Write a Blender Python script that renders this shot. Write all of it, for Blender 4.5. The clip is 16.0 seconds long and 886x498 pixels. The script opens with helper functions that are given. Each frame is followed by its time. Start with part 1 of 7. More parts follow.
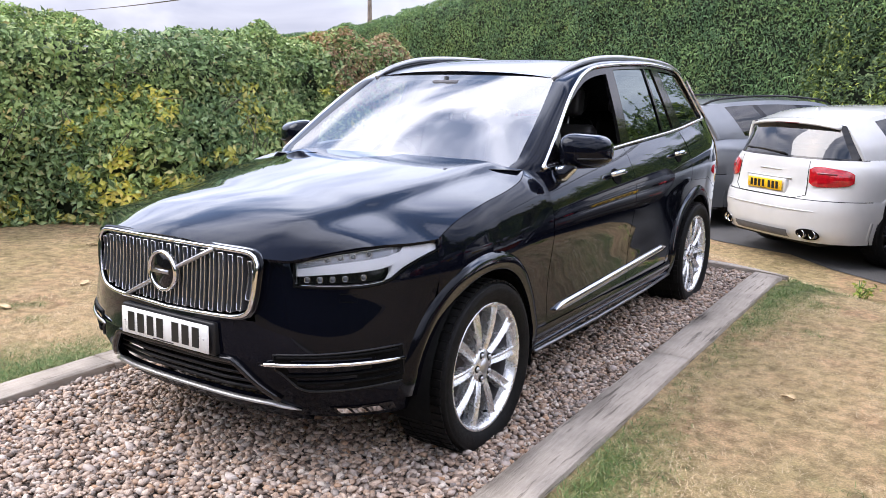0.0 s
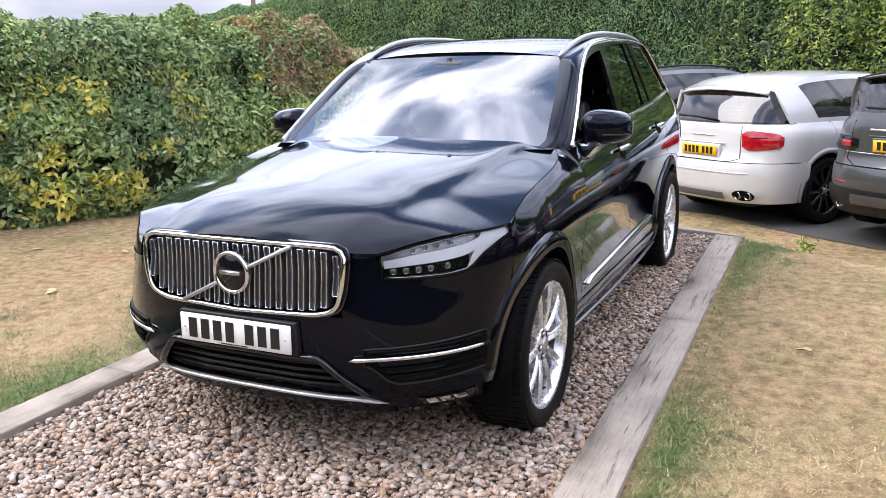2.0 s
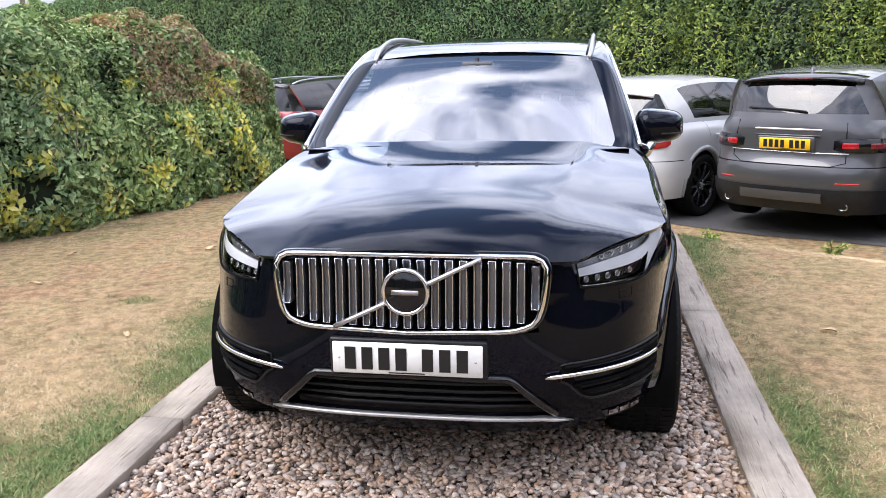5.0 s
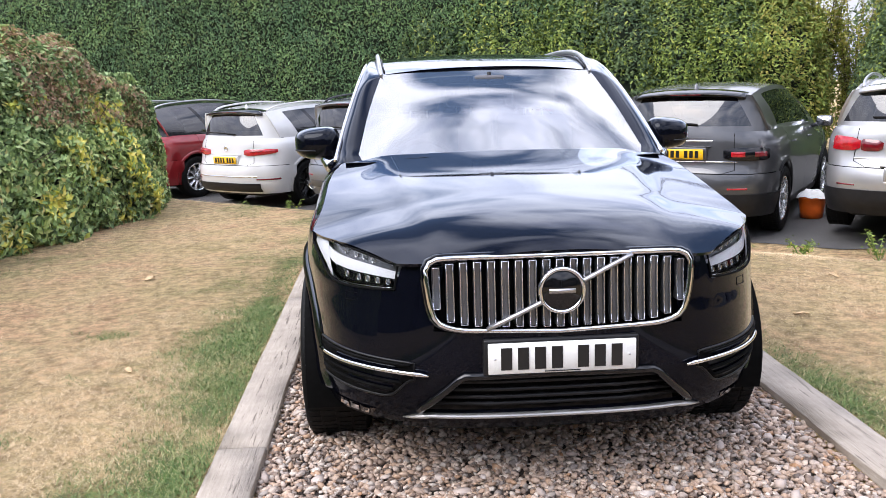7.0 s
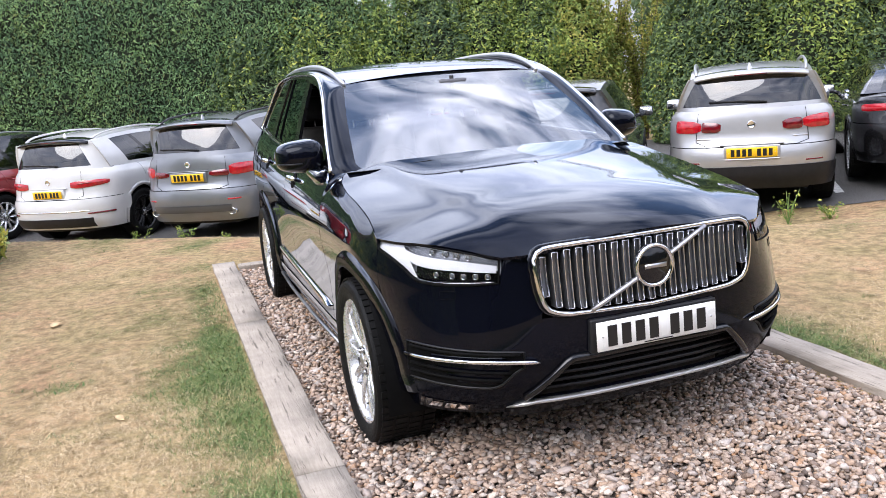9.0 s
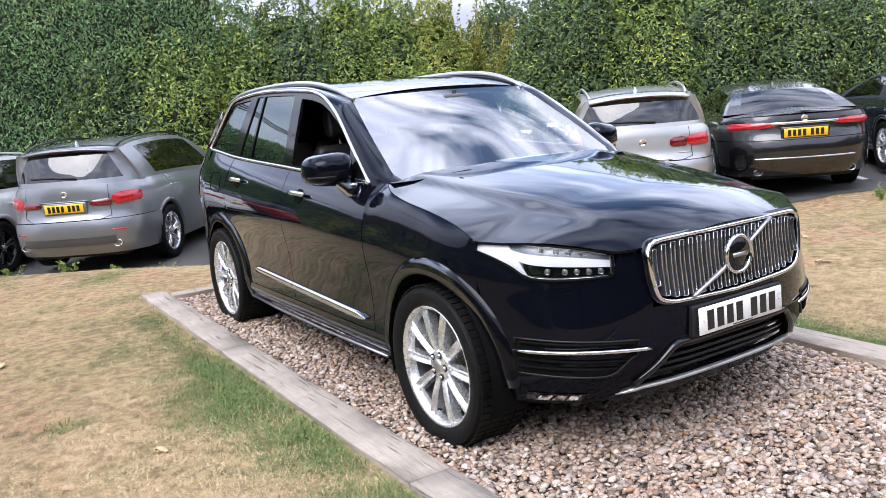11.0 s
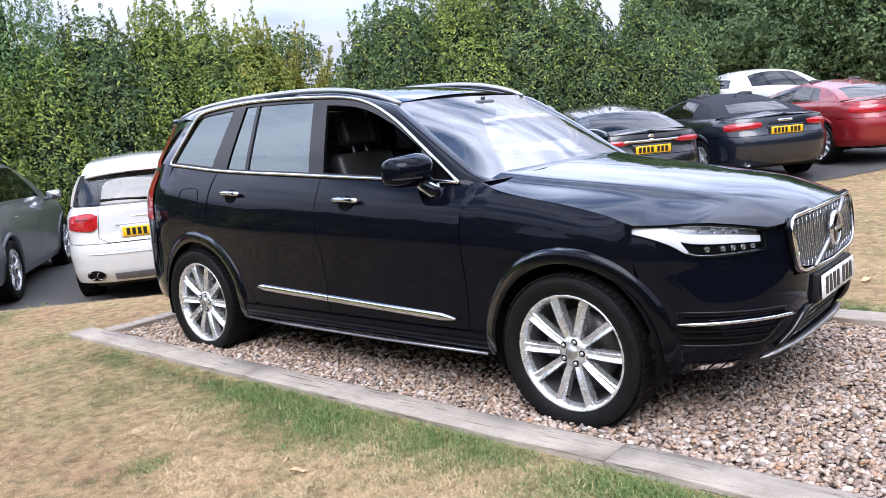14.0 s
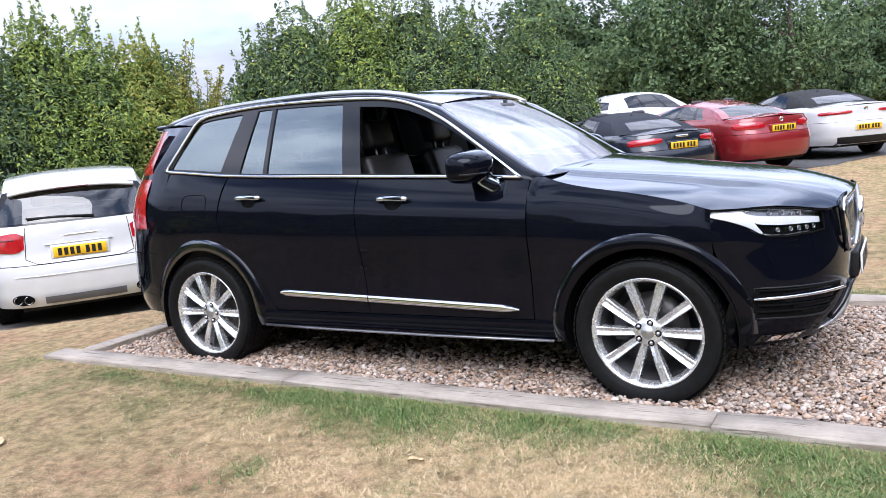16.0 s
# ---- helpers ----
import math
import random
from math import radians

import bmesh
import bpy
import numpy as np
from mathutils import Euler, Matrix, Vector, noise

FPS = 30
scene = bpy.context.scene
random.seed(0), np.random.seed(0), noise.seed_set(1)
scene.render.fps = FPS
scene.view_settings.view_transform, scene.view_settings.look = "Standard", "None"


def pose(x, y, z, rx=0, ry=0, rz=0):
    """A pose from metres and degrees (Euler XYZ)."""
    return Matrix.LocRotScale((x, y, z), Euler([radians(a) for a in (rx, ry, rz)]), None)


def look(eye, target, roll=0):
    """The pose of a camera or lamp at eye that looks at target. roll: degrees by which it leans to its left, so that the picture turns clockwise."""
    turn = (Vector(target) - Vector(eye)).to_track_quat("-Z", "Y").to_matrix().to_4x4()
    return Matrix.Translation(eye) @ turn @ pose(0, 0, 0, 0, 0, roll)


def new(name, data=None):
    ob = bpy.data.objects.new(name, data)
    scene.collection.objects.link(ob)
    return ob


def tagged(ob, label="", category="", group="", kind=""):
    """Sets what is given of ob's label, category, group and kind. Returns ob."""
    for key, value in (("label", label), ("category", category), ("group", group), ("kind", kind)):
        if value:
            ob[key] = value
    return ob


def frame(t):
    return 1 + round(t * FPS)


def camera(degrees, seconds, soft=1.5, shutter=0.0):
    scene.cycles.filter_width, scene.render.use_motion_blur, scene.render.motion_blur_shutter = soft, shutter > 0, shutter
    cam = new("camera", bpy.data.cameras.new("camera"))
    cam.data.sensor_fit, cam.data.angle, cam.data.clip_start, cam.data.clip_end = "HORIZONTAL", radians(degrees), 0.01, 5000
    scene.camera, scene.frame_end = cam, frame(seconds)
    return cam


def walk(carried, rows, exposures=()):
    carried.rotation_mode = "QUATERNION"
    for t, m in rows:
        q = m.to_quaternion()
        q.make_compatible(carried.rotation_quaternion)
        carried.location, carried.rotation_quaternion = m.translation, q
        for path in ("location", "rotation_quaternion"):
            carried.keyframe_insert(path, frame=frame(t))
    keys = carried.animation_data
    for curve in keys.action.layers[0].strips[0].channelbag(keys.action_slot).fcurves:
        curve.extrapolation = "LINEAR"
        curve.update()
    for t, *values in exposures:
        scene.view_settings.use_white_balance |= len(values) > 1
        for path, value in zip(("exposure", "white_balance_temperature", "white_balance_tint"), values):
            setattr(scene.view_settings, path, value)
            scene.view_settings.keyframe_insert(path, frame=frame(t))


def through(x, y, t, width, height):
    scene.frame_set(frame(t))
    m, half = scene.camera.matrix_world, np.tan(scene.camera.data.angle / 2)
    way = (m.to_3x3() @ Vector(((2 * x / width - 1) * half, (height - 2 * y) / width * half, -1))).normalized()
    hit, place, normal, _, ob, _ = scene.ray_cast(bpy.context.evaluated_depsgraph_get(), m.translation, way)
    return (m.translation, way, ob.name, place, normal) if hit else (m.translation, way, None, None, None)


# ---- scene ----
cam = camera(56.9, 16.0, soft=0.6)
PATH = [
    (0, (0.153, -0.225, 1.558), (-0.919, 1.417, 1.166), 0.8),
    (0.5, (-0.033, -0.282, 1.564), (-1.051, 1.391, 1.157), 0.0),
    (1, (-0.18, -0.365, 1.565), (-1.135, 1.34, 1.141), -0.5),
    (1.5, (-0.339, -0.507, 1.588), (-1.23, 1.23, 1.152), -1.0),
    (2, (-0.482, -0.57, 1.584), (-1.31, 1.195, 1.14), -1.2),
    (2.5, (-0.706, -0.564, 1.576), (-1.474, 1.228, 1.13), -1.6),
    (3, (-0.905, -0.58, 1.565), (-1.607, 1.239, 1.12), -2.0),
    (3.5, (-1.151, -0.703, 1.566), (-1.773, 1.144, 1.119), -2.3),
    (4, (-1.359, -0.786, 1.546), (-1.893, 1.089, 1.101), -2.2),
    (4.5, (-1.626, -0.768, 1.546), (-2.06, 1.132, 1.1), -1.7),
    (5, (-1.895, -0.793, 1.568), (-2.223, 1.131, 1.132), -1.1),
    (5.2, (-2.004, -0.814, 1.56), (-2.29, 1.118, 1.13), -1.1),
    (7.3, (-3.187, -0.959, 1.527), (-2.996, 0.994, 1.141), -2.2),
    (7.5, (-3.288, -0.986, 1.543), (-3.045, 0.961, 1.154), -2.8),
    (8, (-3.555, -0.884, 1.523), (-3.18, 1.041, 1.135), -3.7),
    (8.5, (-3.829, -0.809, 1.533), (-3.323, 1.088, 1.15), -4.2),
    (9, (-4.145, -0.768, 1.541), (-3.518, 1.091, 1.156), -4.8),
    (9.2, (-4.257, -0.757, 1.567), (-3.585, 1.087, 1.179), -5.0),
    (11.3, (-5.389, -0.275, 1.525), (-4.297, 1.364, 1.179), -4.7),
    (11.5, (-5.507, -0.21, 1.517), (-4.378, 1.404, 1.172), -4.6),
    (12, (-5.729, -0.04, 1.531), (-4.524, 1.52, 1.192), -4.7),
    (12.5, (-5.979, 0.124, 1.544), (-4.704, 1.625, 1.198), -5.2),
    (13, (-6.185, 0.308, 1.513), (-4.835, 1.747, 1.186), -5.1),
    (13.5, (-6.359, 0.531, 1.517), (-4.939, 1.9, 1.19), -5.2),
    (14, (-6.546, 0.701, 1.507), (-5.053, 1.993, 1.19), -5.1),
    (14.5, (-6.809, 0.88, 1.488), (-5.246, 2.091, 1.188), -4.8),
    (15, (-6.98, 1.092, 1.47), (-5.359, 2.226, 1.178), -4.8),
    (15.5, (-7.094, 1.339, 1.432), (-5.426, 2.407, 1.156), -4.8),
    (16, (-7.285, 1.545, 1.453), (-5.575, 2.543, 1.167), -5.2),
]
walk(cam, [(t, look(eye, target, roll)) for t, eye, target, roll in PATH], [(0.0, 0.58, 6430, 14), (9.0, 0.54, 6300, 13), (16.0, 0.51, 6000, 13)])

# ---- world and sun ----
world = bpy.data.worlds.new("sky")
scene.world = world
world.use_nodes = True
wt = world.node_tree
wt.nodes.clear()


def wnode(kind, **kw):
    n = wt.nodes.new(kind)
    for k, v in kw.items():
        n.inputs[k].default_value = v
    return n


SUN_EL, SUN_AZ = 50.0, 243.0
w_out = wt.nodes.new("ShaderNodeOutputWorld")
w_bg = wnode("ShaderNodeBackground", Strength=0.18)
w_sky = wt.nodes.new("ShaderNodeTexSky")
w_sky.sky_type = 'NISHITA'
w_sky.sun_disc = False
w_sky.sun_elevation = radians(SUN_EL)
w_sky.sun_rotation = radians(SUN_AZ)
w_sky.dust_density = 1.5
w_tc = wt.nodes.new("ShaderNodeTexCoord")
w_map = wt.nodes.new("ShaderNodeMapping")
w_map.inputs["Scale"].default_value = (1.0, 1.0, 2.6)
w_map.inputs["Location"].default_value = (3.1, 1.7, 0.4)
w_noise = wnode("ShaderNodeTexNoise", Scale=2.3, Detail=5.0, Roughness=0.5, Distortion=0.15)
w_ramp = wt.nodes.new("ShaderNodeValToRGB")
w_ramp.color_ramp.elements[0].position = 0.40
w_ramp.color_ramp.elements[1].position = 0.57
w_noise2 = wnode("ShaderNodeTexNoise", Scale=5.0, Detail=5.0, Roughness=0.52, Distortion=0.4)
w_cloud = wt.nodes.new("ShaderNodeValToRGB")
w_cloud.color_ramp.elements[0].position = 0.33
w_cloud.color_ramp.elements[0].color = (6.6, 7.1, 9.0, 1)
w_cloud.color_ramp.elements[1].position = 0.60
w_cloud.color_ramp.elements[1].color = (11.2, 11.5, 12.9, 1)
w_mix = wt.nodes.new("ShaderNodeMix")
w_mix.data_type = 'RGBA'
wt.links.new(w_tc.outputs["Generated"], w_map.inputs["Vector"])
wt.links.new(w_map.outputs["Vector"], w_noise.inputs["Vector"])
wt.links.new(w_map.outputs["Vector"], w_noise2.inputs["Vector"])
# cloud thickens towards the horizon
w_xyz = wt.nodes.new("ShaderNodeSeparateXYZ")
w_low = wt.nodes.new("ShaderNodeMapRange")
for key, v in (("From Min", 0.05), ("From Max", 0.62), ("To Min", 0.22), ("To Max", 0.0)):
    w_low.inputs[key].default_value = v
w_add = wt.nodes.new("ShaderNodeMath")
wt.links.new(w_tc.outputs["Generated"], w_xyz.inputs["Vector"])
wt.links.new(w_xyz.outputs["Z"], w_low.inputs["Value"])
wt.links.new(w_noise.outputs["Fac"], w_add.inputs[0])
wt.links.new(w_low.outputs["Result"], w_add.inputs[1])
wt.links.new(w_add.outputs["Value"], w_ramp.inputs["Fac"])
wt.links.new(w_noise2.outputs["Fac"], w_cloud.inputs["Fac"])
wt.links.new(w_ramp.outputs["Color"], w_mix.inputs["Factor"])
wt.links.new(w_sky.outputs["Color"], w_mix.inputs["A"])
# an overcast sky is darker low down than overhead
w_dim = wt.nodes.new("ShaderNodeMapRange")
for key, v in (("From Min", 0.05), ("From Max", 0.62), ("To Min", 0.29), ("To Max", 1.0)):
    w_dim.inputs[key].default_value = v
w_scale = wt.nodes.new("ShaderNodeVectorMath")
w_scale.operation = 'SCALE'
wt.links.new(w_xyz.outputs["Z"], w_dim.inputs["Value"])
wt.links.new(w_cloud.outputs["Color"], w_scale.inputs[0])
wt.links.new(w_dim.outputs["Result"], w_scale.inputs["Scale"])
wt.links.new(w_scale.outputs["Vector"], w_mix.inputs["B"])
wt.links.new(w_mix.outputs["Result"], w_bg.inputs["Color"])
wt.links.new(w_bg.outputs["Background"], w_out.inputs["Surface"])

sun_data = bpy.data.lights.new("sun", 'SUN')
sun_data.energy, sun_data.angle, sun_data.color = 2.2, radians(46), (1.0, 0.975, 0.95)
sun = new("sun", sun_data)
sun.matrix_world = look((0, 0, 30), (30 * math.sin(radians(SUN_AZ)) * -1 / math.tan(radians(SUN_EL)),
                                     30 * math.cos(radians(SUN_AZ)) * -1 / math.tan(radians(SUN_EL)), 0))

# ---- materials ----


def principled(name):
    m = bpy.data.materials.new(name)
    m.use_nodes = True
    nt = m.node_tree
    return m, nt, nt.nodes["Principled BSDF"]


def mixed(nt, fac, a, b):
    n = nt.nodes.new("ShaderNodeMix")
    n.data_type = 'RGBA'
    if isinstance(fac, (int, float)):
        n.inputs["Factor"].default_value = fac
    else:
        nt.links.new(fac, n.inputs["Factor"])
    for key, v in (("A", a), ("B", b)):
        if isinstance(v, tuple):
            n.inputs[key].default_value = (*v[:3], 1)
        else:
            nt.links.new(v, n.inputs[key])
    return n.outputs["Result"]


def noised(nt, scale, detail=4.0, rough=0.55, lo=0.35, hi=0.65, stretch=(1, 1, 1), coords="Object"):
    tc = nt.nodes.new("ShaderNodeTexCoord")
    mp = nt.nodes.new("ShaderNodeMapping")
    mp.inputs["Scale"].default_value = stretch
    n = nt.nodes.new("ShaderNodeTexNoise")
    n.inputs["Scale"].default_value, n.inputs["Detail"].default_value, n.inputs["Roughness"].default_value = scale, detail, rough
    r = nt.nodes.new("ShaderNodeMapRange")
    r.inputs["From Min"].default_value, r.inputs["From Max"].default_value = lo, hi
    nt.links.new(tc.outputs[coords], mp.inputs["Vector"])
    nt.links.new(mp.outputs["Vector"], n.inputs["Vector"])
    nt.links.new(n.outputs["Fac"], r.inputs["Value"])
    return r.outputs["Result"]


def bumped(nt, bsdf, height, strength=0.3, distance=0.01):
    b = nt.nodes.new("ShaderNodeBump")
    b.inputs["Strength"].default_value, b.inputs["Distance"].default_value = strength, distance
    nt.links.new(height, b.inputs["Height"])
    nt.links.new(b.outputs["Normal"], bsdf.inputs["Normal"])


def plain(name, colour, rough=0.5, metal=0.0, coat=0.0, vary=0.12, scale=6.0, bump=0.0, bscale=200.0, spec=0.5):
    m, nt, b = principled(name)
    dark = tuple(c * (1 - vary) for c in colour)
    light = tuple(min(1, c * (1 + vary)) for c in colour)
    nt.links.new(mixed(nt, noised(nt, scale), dark, light), b.inputs["Base Color"])
    r = nt.nodes.new("ShaderNodeMapRange")
    r.inputs["To Min"].default_value, r.inputs["To Max"].default_value = rough * 0.85, min(1, rough * 1.15)
    nt.links.new(noised(nt, scale * 5), r.inputs["Value"])
    nt.links.new(r.outputs["Result"], b.inputs["Roughness"])
    b.inputs["Metallic"].default_value = metal
    b.inputs["Coat Weight"].default_value = coat
    b.inputs["Specular IOR Level"].default_value = spec
    b.inputs["Coat Roughness"].default_value = 0.02
    if bump:
        bumped(nt, b, noised(nt, bscale), bump, 0.002)
    return m


def glass(name, tint, ior=1.5, sheen=(1.0, 1.0, 1.0)):
    m = bpy.data.materials.new(name)
    m.use_nodes = True
    nt = m.node_tree
    nt.nodes.clear()
    out = nt.nodes.new("ShaderNodeOutputMaterial")
    tr = nt.nodes.new("ShaderNodeBsdfTransparent")
    tr.inputs["Color"].default_value = (*tint, 1)
    gl = nt.nodes.new("ShaderNodeBsdfGlossy")
    gl.inputs["Roughness"].default_value = 0.01
    gl.inputs["Color"].default_value = (*sheen, 1)
    fr = nt.nodes.new("ShaderNodeFresnel")
    fr.inputs["IOR"].default_value = ior
    mx = nt.nodes.new("ShaderNodeMixShader")
    nt.links.new(fr.outputs["Fac"], mx.inputs["Fac"])
    nt.links.new(tr.outputs["BSDF"], mx.inputs[1])
    nt.links.new(gl.outputs["BSDF"], mx.inputs[2])
    nt.links.new(mx.outputs["Shader"], out.inputs["Surface"])
    return m


def paint(name, colour, rough=0.3, metal=0.0, flake=0.0):
    m, nt, b = principled(name)
    dark = tuple(c * 0.9 for c in colour)
    nt.links.new(mixed(nt, noised(nt, 3.0), dark, colour), b.inputs["Base Color"])
    b.inputs["Roughness"].default_value = rough
    b.inputs["Metallic"].default_value = metal
    b.inputs["Coat Weight"].default_value = 1.0
    b.inputs["Coat Roughness"].default_value = 0.015
    if flake:
        bumped(nt, b, noised(nt, 2500.0, 1.0), flake, 0.0005)
    return m




def gloss_paint(name, colour, top=0.72, rough=0.035):
    """Deep gloss paint: dark body, a mirror-like coat that grows towards grazing angles."""
    m = bpy.data.materials.new(name)
    m.use_nodes = True
    nt = m.node_tree
    nt.nodes.clear()
    out = nt.nodes.new("ShaderNodeOutputMaterial")
    df = nt.nodes.new("ShaderNodeBsdfDiffuse")
    nt.links.new(mixed(nt, noised(nt, 3.0), tuple(c * 0.8 for c in colour), colour), df.inputs["Color"])
    gl = nt.nodes.new("ShaderNodeBsdfGlossy")
    gl.inputs["Roughness"].default_value = rough
    gl.inputs["Color"].default_value = (0.88, 0.93, 1.0, 1)
    fr = nt.nodes.new("ShaderNodeFresnel")
    fr.inputs["IOR"].default_value = 1.45
    mr = nt.nodes.new("ShaderNodeMapRange")
    mr.inputs["From Min"].default_value, mr.inputs["From Max"].default_value = 0.04, 0.33
    mr.inputs["To Min"].default_value, mr.inputs["To Max"].default_value = 0.0, 1.0
    nt.links.new(fr.outputs["Fac"], mr.inputs["Value"])
    mx = nt.nodes.new("ShaderNodeMixShader")
    pw = nt.nodes.new("ShaderNodeMath")
    pw.operation = 'POWER'
    pw.inputs[1].default_value = 1.28
    nt.links.new(mr.outputs["Result"], pw.inputs[0])
    sc = nt.nodes.new("ShaderNodeMapRange")
    sc.inputs["To Min"].default_value, sc.inputs["To Max"].default_value = 0.018, top
    nt.links.new(pw.outputs[0], sc.inputs["Value"])
    nt.links.new(sc.outputs["Result"], mx.inputs["Fac"])
    nt.links.new(df.outputs["BSDF"], mx.inputs[1])
    nt.links.new(gl.outputs["BSDF"], mx.inputs[2])
    nt.links.new(mx.outputs["Shader"], out.inputs["Surface"])
    return m


M_BLACK = gloss_paint("black_paint", (0.003, 0.0035, 0.007))
M_ARCH = gloss_paint("black_moulding", (0.003, 0.003, 0.005), 0.14, 0.07)
M_LOWER = gloss_paint("black_lower_bumper", (0.003, 0.0033, 0.006), 0.20, 0.12)
M_SILLTRIM = plain("satin_sill_trim", (0.24, 0.245, 0.26), 0.33, 0.8, vary=0.1)
# rim metal darkened: the shade behind the spokes is in this grey
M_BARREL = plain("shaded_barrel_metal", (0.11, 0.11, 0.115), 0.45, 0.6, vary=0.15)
M_WHITE = paint("white_paint", (0.62, 0.62, 0.61), 0.35)
M_GREY = paint("grey_paint", (0.17, 0.18, 0.20), 0.35, 0.6, 0.05)
M_LGREY = paint("light_grey_paint", (0.22, 0.232, 0.25), 0.35, 0.6, 0.05)
M_DGREY = paint("dark_grey_paint", (0.075, 0.077, 0.082), 0.35, 0.5, 0.05)
M_SILVER = paint("silver_paint", (0.50, 0.50, 0.50), 0.35, 0.7, 0.05)
M_JET = paint("jet_paint", (0.006, 0.006, 0.007), 0.25)
M_NAVY = paint("navy_paint", (0.006, 0.009, 0.018), 0.25)
M_RED = paint("red_paint", (0.26, 0.012, 0.016), 0.35, 0.3)
# darker grille metal: the shade in the bars' hollows is in this colour
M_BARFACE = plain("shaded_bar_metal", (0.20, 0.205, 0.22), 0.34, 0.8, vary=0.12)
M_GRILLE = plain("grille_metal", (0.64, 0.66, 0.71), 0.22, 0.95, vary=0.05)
M_SKID = plain("skid_metal", (0.50, 0.49, 0.47), 0.40, 0.8, vary=0.1)
M_CHROME = plain("chrome", (0.75, 0.75, 0.76), 0.07, 1.0, vary=0.04)
M_SATIN = plain("satin_metal", (0.55, 0.55, 0.56), 0.34, 1.0, vary=0.06)
M_ALLOY = plain("alloy_silver", (0.76, 0.765, 0.77), 0.26, 0.8, vary=0.04, scale=4)
M_DALLOY = plain("black_alloy", (0.012, 0.012, 0.013), 0.25, 0.2, vary=0.1)
M_RUBBER = plain("tyre_rubber", (0.006, 0.006, 0.006), 0.6, vary=0.3, scale=30, bump=0.2, spec=0.16)
M_PLASTIC = plain("black_plastic", (0.012, 0.012, 0.013), 0.42, vary=0.2, scale=15, spec=0.3)
M_MATTE = plain("matte_black", (0.004, 0.004, 0.004), 0.8, vary=0.2, spec=0.08)
M_GLOSSBLK = plain("gloss_black", (0.006, 0.006, 0.007), 0.07, vary=0.1)
M_CABIN = plain("cabin_trim", (0.018, 0.018, 0.02), 0.6, vary=0.25, scale=20)
M_LEATHER = plain("black_leather", (0.022, 0.021, 0.021), 0.45, vary=0.2, scale=30, bump=0.15)
M_CLOTHTOP = plain("soft_top_cloth", (0.012, 0.014, 0.022), 0.85, vary=0.25, scale=120, bump=0.2, bscale=900)
M_BLACKTOP = plain("black_soft_top_cloth", (0.012, 0.012, 0.012), 0.85, vary=0.25, scale=120, bump=0.2, bscale=900)
M_GLASS = glass("clear_glass", (0.70, 0.75, 0.74), 4.3)
M_TINT = glass("tinted_glass", (0.16, 0.19, 0.19), 2.6, (0.86, 0.98, 1.0))
M_DARKGLASS = glass("dark_glass", (0.05, 0.056, 0.06), 1.8)
M_LENS = glass("lamp_lens", (0.93, 0.94, 0.95), 1.35)
M_LAMPWHITE = plain("lamp_white", (0.70, 0.71, 0.74), 0.2, vary=0.08)
M_LAMPGREY = plain("lamp_reflector", (0.20, 0.205, 0.22), 0.22, 0.6, vary=0.2, scale=30)
M_LENSBALL = plain("projector_glass", (0.10, 0.11, 0.125), 0.05, vary=0.1, coat=1.0)
M_REDLENS = plain("red_lens", (0.38, 0.006, 0.012), 0.08, coat=1.0, vary=0.25, scale=25)
M_DREDLENS = plain("dark_red_lens", (0.13, 0.004, 0.008), 0.08, coat=1.0, vary=0.3, scale=25)
M_PLATEW = plain("white_number_plate", (0.80, 0.80, 0.76), 0.3, vary=0.03)
M_PLATEY = plain("yellow_number_plate", (0.85, 0.50, 0.012), 0.3, vary=0.04)
M_INK = plain("plate_ink", (0.01, 0.01, 0.01), 0.4, vary=0.1)
M_UNDER = plain("underbody", (0.01, 0.01, 0.01), 0.9, vary=0.3)
M_DISC = plain("brake_disc_iron", (0.16, 0.15, 0.145), 0.45, 0.8, vary=0.25, scale=12)
M_SENSOR = plain("grey_sensor_trim", (0.12, 0.12, 0.13), 0.7, vary=0.1)

# ---- helpers for building ----
CX, CY = -2.465, 2.69


def lin(pts, x):
    """Straight-line interpolation through (x, y) pairs."""
    return float(np.interp(x, [p[0] for p in pts], [p[1] for p in pts]))


ROW_Y = [(-14, 19.6), (-5.75, 12.4), (-3.8, 10.9), (-1.8, 9.0), (0.1, 7.7), (1.9, 6.5), (4.0, 5.6), (6.2, 4.4), (8.3, 3.2), (11, 1.8), (20, -5)]
LOT_Z = [(-8, -0.38), (-3.8, -0.34), (-1.8, -0.26), (0, -0.28), (1.9, -0.18), (4.4, -0.02), (7, 0.04), (9, 0.17), (15, 0.20), (40, 0.3)]


def ground_z(x, y):
    """Lawn falling gently to the car park behind it."""
    bed = 0.05 + 0.009 * (min(y, 9.0) - CY) if y > -6 else -0.03
    t = (y - (lin(ROW_Y, x) - 2.2)) / 2.1
    t = min(1.0, max(0.0, t))
    t = t * t * (3 - 2 * t)
    return bed + (lin(LOT_Z, x) - bed) * t


def mesh_of(name, verts, faces, smooth=True):
    used = sorted({i for f in faces for i in f})
    if len(used) < len(verts):
        index = {k: i for i, k in enumerate(used)}
        verts, faces = [verts[k] for k in used], [tuple(index[i] for i in f) for f in faces]
    me = bpy.data.meshes.new(name)
    me.from_pydata([tuple(v) for v in verts], [], faces)
    me.update()
    if smooth:
        me.polygons.foreach_set("use_smooth", [True] * len(me.polygons))
    return me


def part(name, geo, material, parent=None, label="", smooth=True):
    me = mesh_of(name, geo[0], geo[1], smooth)
    me.materials.append(material)
    ob = new(name, me)
    if parent is not None:
        ob.parent = parent
    if label:
        ob["label"] = label
    return ob


